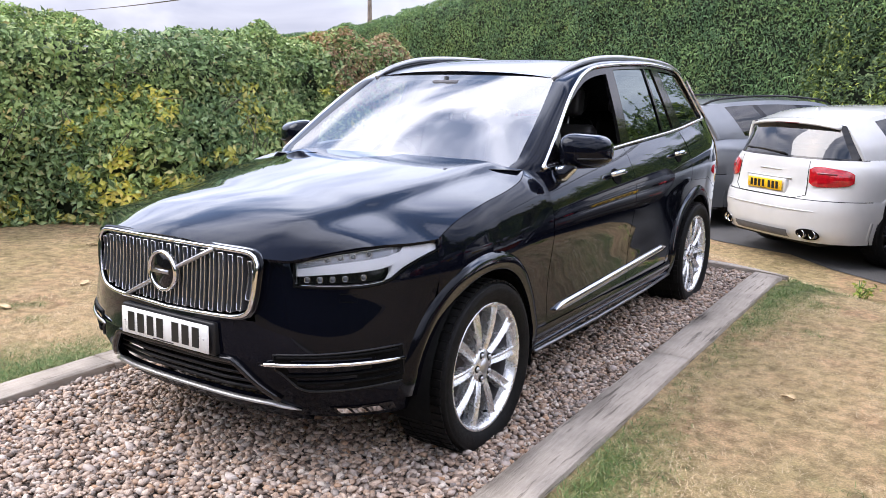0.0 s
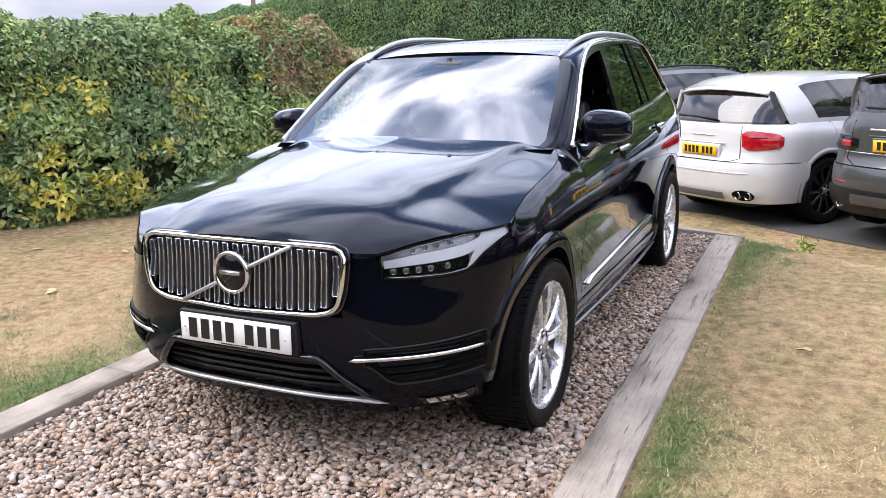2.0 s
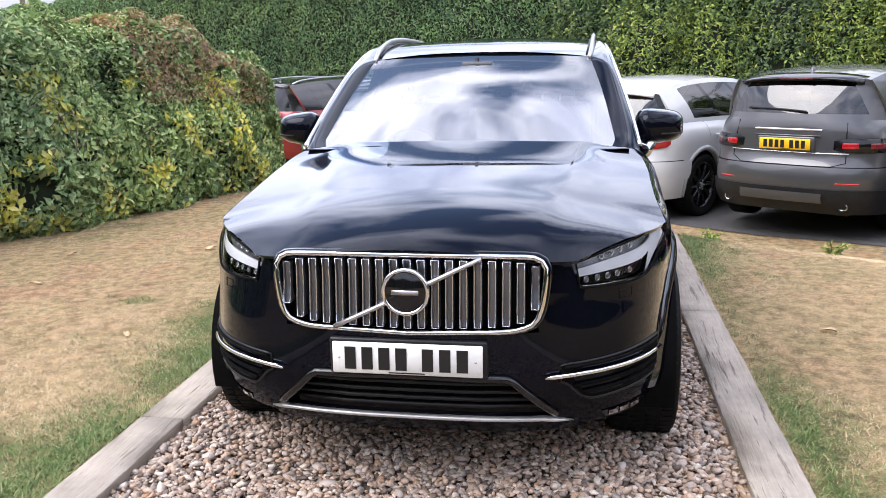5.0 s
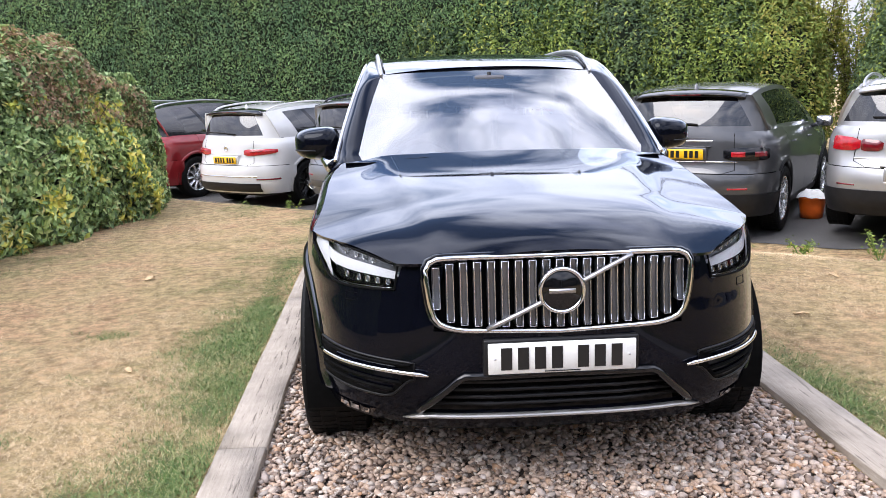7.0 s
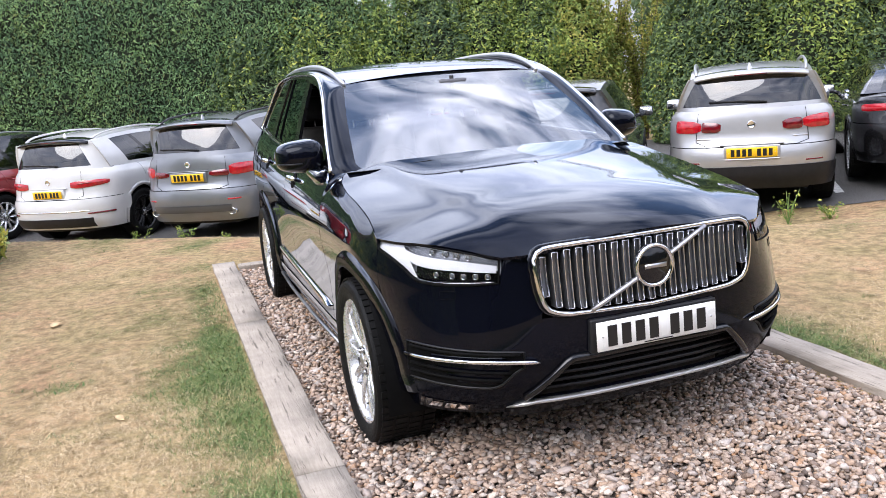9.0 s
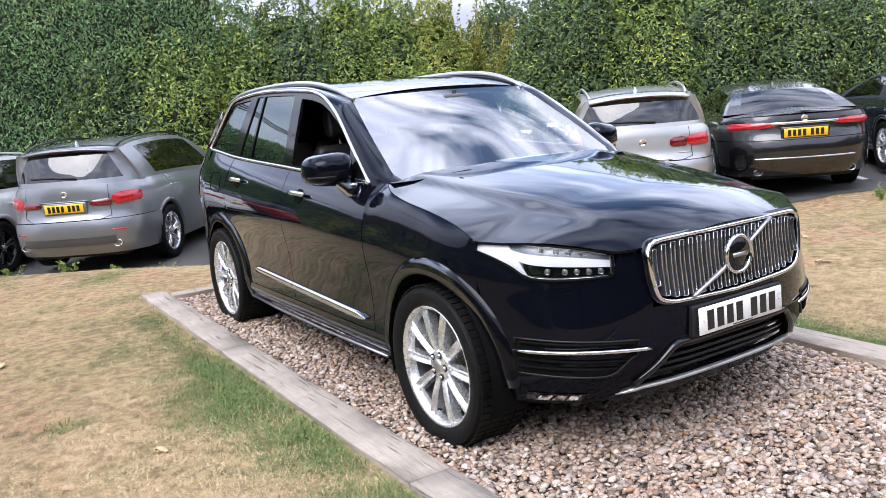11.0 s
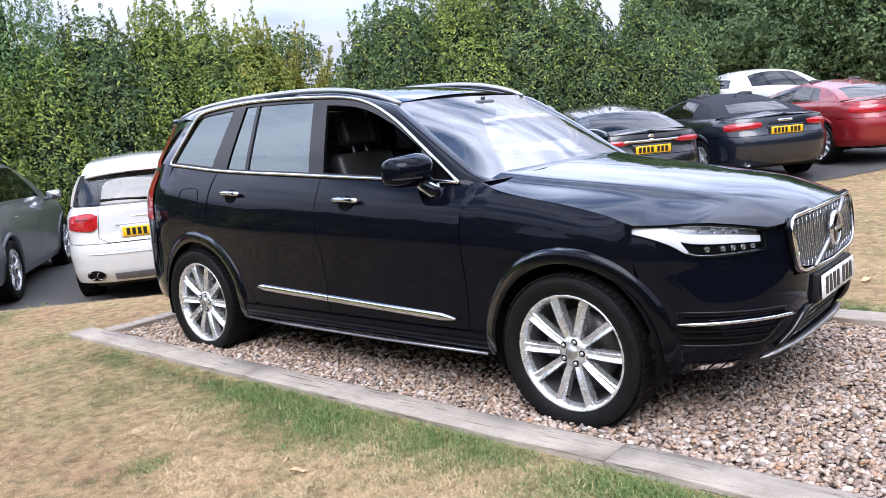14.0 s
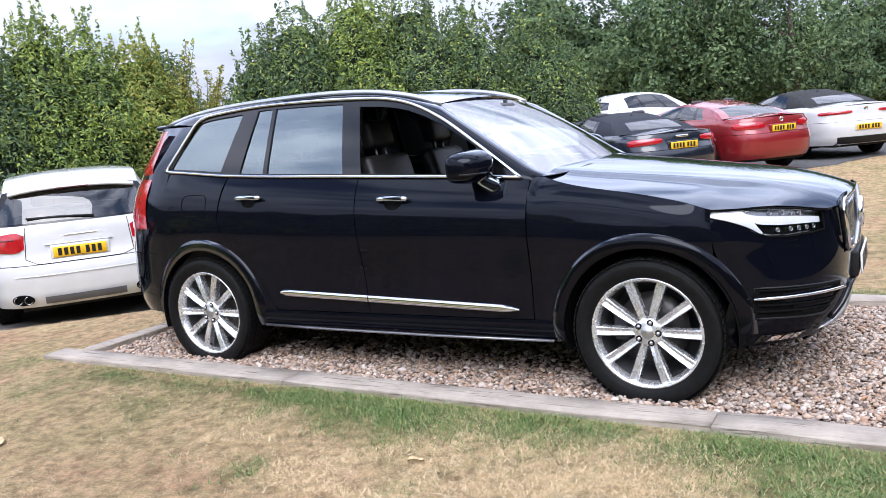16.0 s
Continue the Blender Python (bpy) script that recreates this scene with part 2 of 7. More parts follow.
def thing(name, m, label, category, group="", kind=""):
    ob = new(name)
    ob.matrix_world = m
    return tagged(ob, label, category, group, kind)


def merged(*geos):
    V, F = [], []
    for v, f in geos:
        o = len(V)
        V += [tuple(p) for p in v]
        F += [tuple(i + o for i in q) for q in f]
    return V, F


def moved(geo, m):
    return [m @ Vector(v) for v in geo[0]], geo[1]


def mirror(geo):
    return [(-v[0], v[1], v[2]) for v in geo[0]], [tuple(reversed(f)) for f in geo[1]]


def box(x0, x1, y0, y1, z0, z1, bevel=0.0, seg=2):
    bm = bmesh.new()
    bmesh.ops.create_cube(bm, size=1.0)
    for v in bm.verts:
        v.co = ((x0 + x1) / 2 + v.co.x * (x1 - x0), (y0 + y1) / 2 + v.co.y * (y1 - y0), (z0 + z1) / 2 + v.co.z * (z1 - z0))
    if bevel:
        bmesh.ops.bevel(bm, geom=bm.edges[:], offset=bevel, segments=seg, profile=0.5, affect='EDGES')
    V = [v.co.copy() for v in bm.verts]
    bm.verts.index_update()
    F = [tuple(v.index for v in f.verts) for f in bm.faces]
    bm.free()
    return V, F


def grid_faces(n, m, flip=False, closed=False):
    F = []
    for i in range(n - 1):
        for j in range(m if closed else m - 1):
            k = (j + 1) % m
            q = (i * m + j, i * m + k, (i + 1) * m + k, (i + 1) * m + j)
            F.append(tuple(reversed(q)) if flip else q)
    return F


def lathe(profile, seg, axis="x", cap=False):
    """profile: (along axis, radius) pairs, turned round the x axis."""
    V = []
    for a, r in profile:
        for j in range(seg):
            t = 2 * math.pi * j / seg
            p = (a, r * math.cos(t), r * math.sin(t))
            V.append(p if axis == "x" else (p[1], p[2], p[0]) if axis == "z" else (p[2], p[0], p[1]))
    F = grid_faces(len(profile), seg, closed=True)
    if cap:
        F.append(tuple(range(seg))[::-1])
        F.append(tuple((len(profile) - 1) * seg + j for j in range(seg)))
    return V, F


def tube(points, radius, seg=8, closed=False, flat=1.0, cap=True):
    """A tube along points; radius a number or a list; flat squeezes its upright axis."""
    P = [Vector(p) for p in points]
    n = len(P)
    V = []
    for i, p in enumerate(P):
        a = P[(i - 1) % n] if closed or i else P[0]
        b = P[(i + 1) % n] if closed or i < n - 1 else P[-1]
        d = (b - a).normalized()
        side = d.cross(Vector((0, 0, 1)))
        if side.length < 1e-3:
            side = d.cross(Vector((0, 1, 0)))
        side.normalize()
        up = side.cross(d)
        r = radius[i] if isinstance(radius, (list, tuple)) else radius
        for j in range(seg):
            t = 2 * math.pi * j / seg
            V.append(p + side * (r * math.cos(t)) + up * (r * flat * math.sin(t)))
    F = grid_faces(n, seg, closed=True)
    if closed:
        for j in range(seg):
            k = (j + 1) % seg
            F.append(((n - 1) * seg + j, (n - 1) * seg + k, k, j))
    elif cap:
        F.append(tuple(range(seg))[::-1])
        F.append(tuple((n - 1) * seg + j for j in range(seg)))
    return V, F


def slab(outline, depth, normal=(0, 0, 1)):
    """A flat plate from a closed 3D outline, thickened along the normal."""
    n = Vector(normal) * depth
    k = len(outline)
    V = [Vector(p) for p in outline] + [Vector(p) + n for p in outline]
    F = [tuple(range(k))[::-1], tuple(range(k, 2 * k))]
    for i in range(k):
        j = (i + 1) % k
        F.append((i, j, k + j, k + i))
    return V, F


def spl(pts):
    """A smooth monotone curve through (x, y) pairs, flat outside them."""
    xs = [p[0] for p in pts]
    ys = [p[1] for p in pts]
    n = len(xs)
    d = [(ys[i + 1] - ys[i]) / (xs[i + 1] - xs[i]) for i in range(n - 1)]
    m = [d[0]] + [0.0 if d[i - 1] * d[i] <= 0 else 2 * d[i - 1] * d[i] / (d[i - 1] + d[i]) for i in range(1, n - 1)] + [d[-1]]

    def f(x):
        if x <= xs[0]:
            return ys[0]
        if x >= xs[-1]:
            return ys[-1]
        i = 0
        while x > xs[i + 1]:
            i += 1
        h = xs[i + 1] - xs[i]
        t = (x - xs[i]) / h
        return ((1 + 2 * t) * ys[i] + t * h * m[i]) * (1 - t) ** 2 + ((3 - 2 * t) * ys[i + 1] - (1 - t) * h * m[i + 1]) * t * t
    return f


def curve3(pts, n):
    """n points along a smooth curve (Catmull-Rom) through pts, evenly spaced."""
    P = [Vector(p) for p in pts]
    if len(P) == 2:
        return [P[0].lerp(P[1], i / (n - 1)) for i in range(n)]
    dense = []
    for i in range(len(P) - 1):
        p0, p1, p2, p3 = P[max(i - 1, 0)], P[i], P[i + 1], P[min(i + 2, len(P) - 1)]
        for k in range(16):
            t = k / 16
            dense.append(0.5 * ((2 * p1) + (p2 - p0) * t + (2 * p0 - 5 * p1 + 4 * p2 - p3) * t * t + (3 * p1 - p0 - 3 * p2 + p3) * t ** 3))
    dense.append(P[-1])
    acc = [0.0]
    for a, b in zip(dense, dense[1:]):
        acc.append(acc[-1] + (b - a).length)
    out, j = [], 0
    for i in range(n):
        want = acc[-1] * i / (n - 1)
        while j < len(dense) - 2 and acc[j + 1] < want:
            j += 1
        span = acc[j + 1] - acc[j] or 1
        out.append(dense[j].lerp(dense[j + 1], (want - acc[j]) / span))
    return out


def poly2(pts, n):
    """n points evenly along a straight-sided path of 2D or 3D points."""
    P = [Vector(p) for p in pts]
    acc = [0.0]
    for a, b in zip(P, P[1:]):
        acc.append(acc[-1] + (b - a).length)
    out, j = [], 0
    for i in range(n):
        want = acc[-1] * i / (n - 1)
        while j < len(P) - 2 and acc[j + 1] < want:
            j += 1
        span = acc[j + 1] - acc[j] or 1
        out.append(P[j].lerp(P[j + 1], min(1, (want - acc[j]) / span)))
    return out


# ---- ground ----
def greenness(x, y):
    """Where the lawn is still green: beside the timber, and in patches."""
    edge = min(abs(x + 3.85) if x < -3.8 else 9, abs(x + 1.0) if x > -1.05 else 9)
    n1 = noise.noise(Vector((x * 0.55, y * 0.55, 2.0))) + 0.6 * noise.noise(Vector((x * 1.7, y * 1.7, 8.0))) + 0.4 * noise.noise(Vector((x * 4.5, y * 4.5, 5.0)))
    g = (0.95 if x < -2 else 0.62) * math.exp(-edge / (0.17 if x < -2 else 0.20)) if -3.4 < y < 7.2 else 0.0
    if x < -3.8:
        g += 0.50 * math.exp(-((x + 4.0) / 0.38) ** 2) * math.exp(-max(0.0, y - 2.6) ** 2 / 3.0)
    return min(1.0, max(0.0, g * (1 + 1.0 * n1) + max(0.0, (0.85 if x < -2 or y > 3 else 0.26) * n1 - 0.17)))


def ground_material():
    m, nt, b = principled("dry_lawn")
    mid = noised(nt, 2.2, 5.0, 0.65, 0.38, 0.62)
    fine = noised(nt, 95.0, 5.0, 0.8, 0.34, 0.66)
    blot = noised(nt, 0.8, 5.0, 0.6, 0.40, 0.60)
    straw = mixed(nt, fine, (0.46, 0.325, 0.15), (0.86, 0.68, 0.40))
    earth = mixed(nt, fine, (0.40, 0.235, 0.130), (0.82, 0.525, 0.32))
    green = mixed(nt, fine, (0.08, 0.12, 0.025), (0.22, 0.27, 0.07))
    olive = mixed(nt, fine, (0.29, 0.225, 0.095), (0.62, 0.49, 0.245))
    at = nt.nodes.new("ShaderNodeAttribute")
    at.attribute_name = "green"
    dry = mixed(nt, blot, mixed(nt, mid, straw, olive), mixed(nt, mid, earth, straw))
    clump = noised(nt, 13.0, 6.0, 0.7, 0.36, 0.60)
    tuft = nt.nodes.new("ShaderNodeMix")
    tuft.data_type, tuft.blend_type = 'RGBA', 'MULTIPLY'
    tuft.inputs["Factor"].default_value = 1.0
    shift = nt.nodes.new("ShaderNodeMath")
    shift.operation, shift.use_clamp = 'MULTIPLY_ADD', True
    shift.inputs[1].default_value = 1.5
    ragged = nt.nodes.new("ShaderNodeMapRange")
    ragged.inputs["To Min"].default_value, ragged.inputs["To Max"].default_value = -0.62, 0.25
    nt.links.new(noised(nt, 7.0, 6.0, 0.75, 0.30, 0.70), ragged.inputs["Value"])
    nt.links.new(at.outputs["Fac"], shift.inputs[0])
    nt.links.new(ragged.outputs["Result"], shift.inputs[2])
    nt.links.new(mixed(nt, shift.outputs["Value"], dry, green), tuft.inputs["A"])
    nt.links.new(mixed(nt, clump, (0.54, 0.51, 0.44), (1.16, 1.13, 1.06)), tuft.inputs["B"])
    nt.links.new(tuft.outputs["Result"], b.inputs["Base Color"])
    b.inputs["Roughness"].default_value = 0.95
    bumped(nt, b, fine, 0.9, 0.02)
    return m


M_LAWN = ground_material()


def asphalt_material():
    m, nt, b = principled("asphalt")
    fine = noised(nt, 180.0, 3.0, 0.7)
    nt.links.new(mixed(nt, fine, (0.05, 0.048, 0.047), (0.13, 0.125, 0.12)), b.inputs["Base Color"])
    b.inputs["Roughness"].default_value = 0.9
    bumped(nt, b, fine, 0.5, 0.01)
    return m


M_ASPHALT = asphalt_material()


BED = (-3.62, -1.26, -3.2, 6.62)   # inner edges of the gravel bed
BED_Y1 = 6.86


def build_ground():
    xs = [-400, -120, -50, -30, -22, -18] + [-15 + 0.5 * i for i in range(14)] + [-8 + 0.15 * i for i in range(77)] + [3.6 + 0.5 * i for i in range(28)] + [20, 24, 30, 50, 120, 400]
    ys = [-400, -120, -50, -30, -16, -10] + [-7 + 0.5 * i for i in range(12)] + [-1 + 0.15 * i for i in range(72)] + [10 + 0.5 * i for i in range(21)] + [24, 30, 40, 60, 120, 400]
    V = [(x, y, ground_z(x, y) - (0.05 if -3.62 < x < -1.25 and -3.2 < y < 6.7 else 0)) for x in xs for y in ys]
    n = len(ys)
    F = [(i * n + j, (i + 1) * n + j, (i + 1) * n + j + 1, i * n + j + 1) for i in range(len(xs) - 1) for j in range(n - 1)]
    ob = part("ground", (V, F), M_LAWN)
    ob.data.attributes.new("green", 'FLOAT', 'POINT').data.foreach_set("value", [greenness(v[0], v[1]) for v in V])
    return tagged(ob, "dry lawn with straw-coloured and green patches", "ground", kind="structure")


build_ground()


def build_lot():
    xs = [-14 + 0.5 * i for i in range(69)]
    V = []
    for x in xs:
        for k in range(24):
            y = lin(ROW_Y, x) + 0.30 + 0.25 * math.exp(-((x + 1.0) / 2.2) ** 2) + 0.10 * math.sin(x * 3.1) + 0.06 * math.sin(x * 7.7) + (k * 0.45)
            V.append((x, y, ground_z(x, y) + 0.008))
    return tagged(part("car_park", (V, grid_faces(len(xs), 24, True)), M_ASPHALT), "worn grey asphalt car park behind the lawn", "car park", kind="structure")


build_lot()

# ---- cars ----
def spread(geo_list, name, material, parent, label=""):
    """The same part on both flanks of a car."""
    a = part(name, geo_list, material, parent, label)
    b = part(name, mirror(geo_list), material, parent, label)
    return a, b


class Body:
    """A car's skin: origin on the ground under the front axle, nose to -y, the flank at +x described."""

    def __init__(self, W, z0, yc, yd, belt, vprof, plan, nose, tail, nf, nr):
        self.W, self.z0, self.yc, self.yd = W, z0, yc, yd
        self.f_belt, self.f_vprof, self.f_plan = spl(belt), spl(vprof), spl(plan)
        self.f_nose, self.f_tail = spl(nose), spl(tail)
        self.f_nf, self.f_nr = spl(nf), spl(nr)

    def half(self, y, z):
        v = (z - self.z0) / (self.f_belt(y) - self.z0)
        return self.W * self.f_vprof(v) * self.f_plan(y)

    def x(self, y, z):
        """Half-width of the lower body at (y, z)."""
        if y < self.yc:
            L = self.yc - self.f_nose(z)
            n = self.f_nf(z)
            return self.half(self.yc, z) * max(0.0, 1 - min(1.0, (self.yc - y) / L) ** n) ** (1 / n)
        if y > self.yd:
            L = self.f_tail(z) - self.yd
            n = self.f_nr(z)
            return self.half(self.yd, z) * max(0.0, 1 - min(1.0, (y - self.yd) / L) ** n) ** (1 / n)
        return self.half(y, z)

    def side(self, y, z, out=0.0):
        p = Vector((self.x(y, z), y, z))
        if out:
            e = 0.02
            a = Vector((self.x(y + e, z), y + e, z)) - Vector((self.x(y - e, z), y - e, z))
            b = Vector((self.x(y, z + e), y, z + e)) - Vector((self.x(y, z - e), y, z - e))
            p += a.cross(b).normalized() * out
        return p

    def front(self, x, z, out=0.0):
        L = self.yc - self.f_nose(z)
        n = self.f_nf(z)
        w = self.half(self.yc, z)
        y = self.yc - L * max(0.0, 1 - min(1.0, abs(x) / w) ** n) ** (1 / n)
        p = Vector((x, y, z))
        if out:
            q = Vector((x * 0.5, self.yc, z))
            d = (p - q)
            d.z = 0
            d = Vector((d.x * 1.2 * abs(x) ** 1.5, d.y, 0)).normalized()
            p += d * out
        return p

    def back(self, x, z, out=0.0):
        L = self.f_tail(z) - self.yd
        n = self.f_nr(z)
        w = self.half(self.yd, z)
        y = self.yd + L * max(0.0, 1 - min(1.0, abs(x) / w) ** n) ** (1 / n)
        return Vector((x, y + out, z))

    def fth(self, th, z, out=0.0):
        """Round the nose: th 0 at the middle, 1 at the flank."""
        a = th * math.pi / 2
        n = self.f_nf(z)
        w, L = self.half(self.yc, z) + out, self.yc - self.f_nose(z) + out
        return Vector((w * math.sin(a) ** (2 / n), self.yc - L * max(0.0, math.cos(a)) ** (2 / n), z))

    def rth(self, th, z, out=0.0):
        a = th * math.pi / 2
        n = self.f_nr(z)
        w, L = self.half(self.yd, z) + out, self.f_tail(z) - self.yd + out
        return Vector((w * math.sin(a) ** (2 / n), self.yd + L * max(0.0, math.cos(a)) ** (2 / n), z))

    def th_front(self, x, z):
        n = self.f_nf(z)
        return math.asin(min(1.0, abs(x) / self.half(self.yc, z)) ** (n / 2)) * 2 / math.pi

    def th_back(self, x, z):
        n = self.f_nr(z)
        return math.asin(min(1.0, abs(x) / self.half(self.yd, z)) ** (n / 2)) * 2 / math.pi


def ribbon(low, high, rows=8, put=None, flip=False):
    """A sheet between two paths with the same number of points; put maps each (path index, t, point)."""
    V = []
    n = len(low)
    for r in range(rows):
        t = r / (rows - 1)
        for i in range(n):
            p = Vector(low[i]).lerp(Vector(high[i]), t)
            V.append(put(p) if put else p)
    return V, grid_faces(rows, n, flip)


def arch(cy, cz, r, a0, a1, n):
    """Points (y, z) on a wheel arch; angle 0 points to the tail, 90 up, 180 to the nose."""
    return [(cy + r * math.cos(radians(a0 + (a1 - a0) * i / (n - 1))), cz + r * math.sin(radians(a0 + (a1 - a0) * i / (n - 1)))) for i in range(n)]


def shell(geo, depth=0.012):
    """Turns the sheet's rim inwards, so that a panel has thickness."""
    bm = bmesh.new()
    vs = [bm.verts.new(v) for v in geo[0]]
    for f in geo[1]:
        try:
            bm.faces.new([vs[i] for i in f])
        except ValueError:
            pass
    bmesh.ops.remove_doubles(bm, verts=bm.verts[:], dist=0.0004)
    bm.normal_update()
    rim = [e for e in bm.edges if e.is_boundary]
    got = bmesh.ops.extrude_edge_only(bm, edges=rim)["geom"]
    for v in [g for g in got if isinstance(g, bmesh.types.BMVert)]:
        around = [e.other_vert(v) for e in v.link_edges]
        src = next((a for a in around if (a.co - v.co).length < 1e-7), None)
        nrm = src.normal if src else v.normal
        v.co = v.co - nrm * depth
    bm.verts.index_update()
    V = [v.co.copy() for v in bm.verts]
    F = [tuple(v.index for v in f.verts) for f in bm.faces]
    bm.free()
    return V, F


def panel(name, geo, material, parent, label="", depth=0.012, both=True):
    """A skin panel, its rim turned in with a crisp edge; faces are made to look outwards."""
    out = []
    for g in ((geo, mirror(geo)) if both else (geo,)):
        ob = part(name, shell(g, depth), material, parent, label)
        ob.data.set_sharp_from_angle(angle=radians(38))
        out.append(ob)
    return out


# ---- wheels ----
def wheel_parts(owner, at, side, R, width, rim_r, spokes, mat, name="wheel", style="ten"):
    """A wheel with tyre, rim, spokes, hub, nuts and brake disc; side is +1 for the flank at +x."""
    w = new(name)
    w.parent = owner
    w.location = at
    w.scale = (side, 1, 1)
    h = width / 2
    tp = [(-h * 0.80, rim_r), (-h * 0.96, rim_r + (R - rim_r) * 0.35), (-h, rim_r + (R - rim_r) * 0.62), (-h * 0.9, R - 0.014),
          (-h * 0.75, R - 0.003), (-h * 0.3, R), (h * 0.3, R), (h * 0.75, R - 0.003), (h * 0.9, R - 0.014),
          (h * 0.955, rim_r + (R - rim_r) * 0.84), (h * 0.950, rim_r + (R - rim_r) * 0.81), (h * 0.985, rim_r + (R - rim_r) * 0.74),
          (h, rim_r + (R - rim_r) * 0.62), (h * 0.985, rim_r + (R - rim_r) * 0.5), (h * 0.96, rim_r + (R - rim_r) * 0.3), (h * 0.84, rim_r + 0.004), (h * 0.76, rim_r - 0.004)]
    tyre = part("tyre", lathe(tp, 56), M_RUBBER, w)
    # tread blocks round the shoulder
    geo = []
    for j in range(64):
        t = 2 * math.pi * j / 64
        for a0, a1 in ((-0.86, -0.5), (-0.42, -0.04), (0.04, 0.42), (0.5, 0.86)):
            b = box(a0 * h, a1 * h, -R * 0.037, R * 0.037, R - 0.004, R + 0.003)
            geo.append(moved(b, Matrix.Rotation(t + (0.03 if a0 < 0 else 0), 4, 'X')))
    part("tread", merged(*geo), M_RUBBER, tyre, smooth=False)
    rp = [(h * 0.50, rim_r - 0.024), (h * 0.62, rim_r - 0.020), (h * 0.78, rim_r - 0.011), (h * 0.84, rim_r - 0.004), (h * 0.87, rim_r + 0.004), (h * 0.80, rim_r + 0.006)]
    rim = part("rim", lathe(rp, 56), mat, w)
    # inner part of the rim, its shade put into the darker metal
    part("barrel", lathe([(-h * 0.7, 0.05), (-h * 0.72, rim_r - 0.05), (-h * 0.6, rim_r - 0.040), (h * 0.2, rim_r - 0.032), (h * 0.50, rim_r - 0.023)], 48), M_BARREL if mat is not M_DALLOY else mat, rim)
    part("valve", tube([(h * 0.52, 0.05, -(rim_r - 0.045)), (h * 0.66, 0.05, -(rim_r - 0.055))], 0.005, 6), M_MATTE, rim)
    part("brake_disc", lathe([(-0.03, 0.0), (-0.015, 0.07), (-0.02, 0.09), (-0.02, rim_r * 0.66), (-0.045, rim_r * 0.66)], 40), M_DISC, w)
    part("caliper", box(-0.05, 0.0, rim_r * 0.42, rim_r * 0.72, -0.07, 0.07, 0.01), M_SENSOR, w)
    face, hubx = h * 0.74, h * 0.66
    hp = [(hubx - 0.05, 0.076), (hubx - 0.01, 0.074), (hubx + 0.003, 0.068), (hubx + 0.002, 0.045), (hubx + 0.008, 0.036), (hubx + 0.010, 0.0)]
    hub = part("hub", lathe(hp, 30), mat, w)
    part("centre_cap", lathe([(hubx + 0.006, 0.034), (hubx + 0.014, 0.030), (hubx + 0.016, 0.0)], 24), M_SATIN, hub)
    for k in range(5):
        t = 2 * math.pi * (k + 0.5) / 5
        spot = Matrix.Translation((0, 0.054 * math.cos(t), 0.054 * math.sin(t)))
        part("nut_well", moved(lathe([(hubx + 0.0055, 0.0165), (hubx + 0.006, 0.0)], 16), spot), M_MATTE, hub)
        part("wheel_nut", moved(lathe([(hubx + 0.004, 0.010), (hubx + 0.013, 0.009), (hubx + 0.015, 0.0)], 6), spot), M_SATIN, hub)
    r0, r1 = 0.06, rim_r - 0.012
    for k in range(spokes):
        t = 2 * math.pi * k / spokes + math.pi / 2
        if style == "double":
            t += (0.16 if k % 2 else -0.16)
        # tapered spoke: raised shoulders with a channel between them
        V = []
        rows = 7
        for i in range(rows):
            f = i / (rows - 1)
            r = r0 + (r1 - r0) * f
            wd = (0.0165 + 0.0065 * f) * rim_r / 0.26 * (10 / max(spokes, 8)) ** 0.5
            xx = hubx - 0.004 + (face - hubx + 0.004) * f ** 0.7 + 0.006 * math.sin(math.pi * f)
            for px, py in ((-0.05, -wd), (-0.006, -wd), (0.0, -wd * 0.8), (-0.004, -wd * 0.45), (-0.012, 0.0), (-0.004, wd * 0.45), (0.0, wd * 0.8), (-0.006, wd), (-0.05, wd)):
                V.append((xx + px, py, r))
        geo = moved((V, grid_faces(rows, 9, flip=True)), Matrix.Rotation(t, 4, 'X'))
        sp = part("spoke", geo, mat, rim)
        sp.data.set_sharp_from_angle(angle=radians(30))
    return w


def number_plate(owner, centre, turn, material, groups, tilt=0.0, w=0.52, h=0.111):
    """A plate with plain bars for its characters."""
    plate = part("number_plate", box(-w / 2, w / 2, -0.008, 0, -h / 2, h / 2, 0.003, 1), material, owner)
    plate.matrix_local = Matrix.Translation(centre) @ Matrix.Rotation(turn, 4, 'Z') @ Matrix.Rotation(tilt, 4, 'X')
    for rx in (-w * 0.455, w * 0.455):
        part("plate_screw", moved(lathe([(-0.007, 0.0045), (-0.0105, 0.004), (-0.011, 0.0)], 8, "y"), Matrix.Translation((rx, 0, 0))), M_SATIN, plate)
    part("plate_bar", box(-w * 0.12, w * 0.12, -0.0095, -0.0075, -h * 0.455, -h * 0.42), M_INK, plate, smooth=False)
    x = -w * 0.415
    for run in groups:
        for k in range(run):
            part("plate_bar", box(x, x + w * 0.074, -0.0105, -0.007, -h * 0.355, h * 0.355), M_INK, plate, smooth=False)
            x += w * 0.114
        x += w * 0.062
    return plate

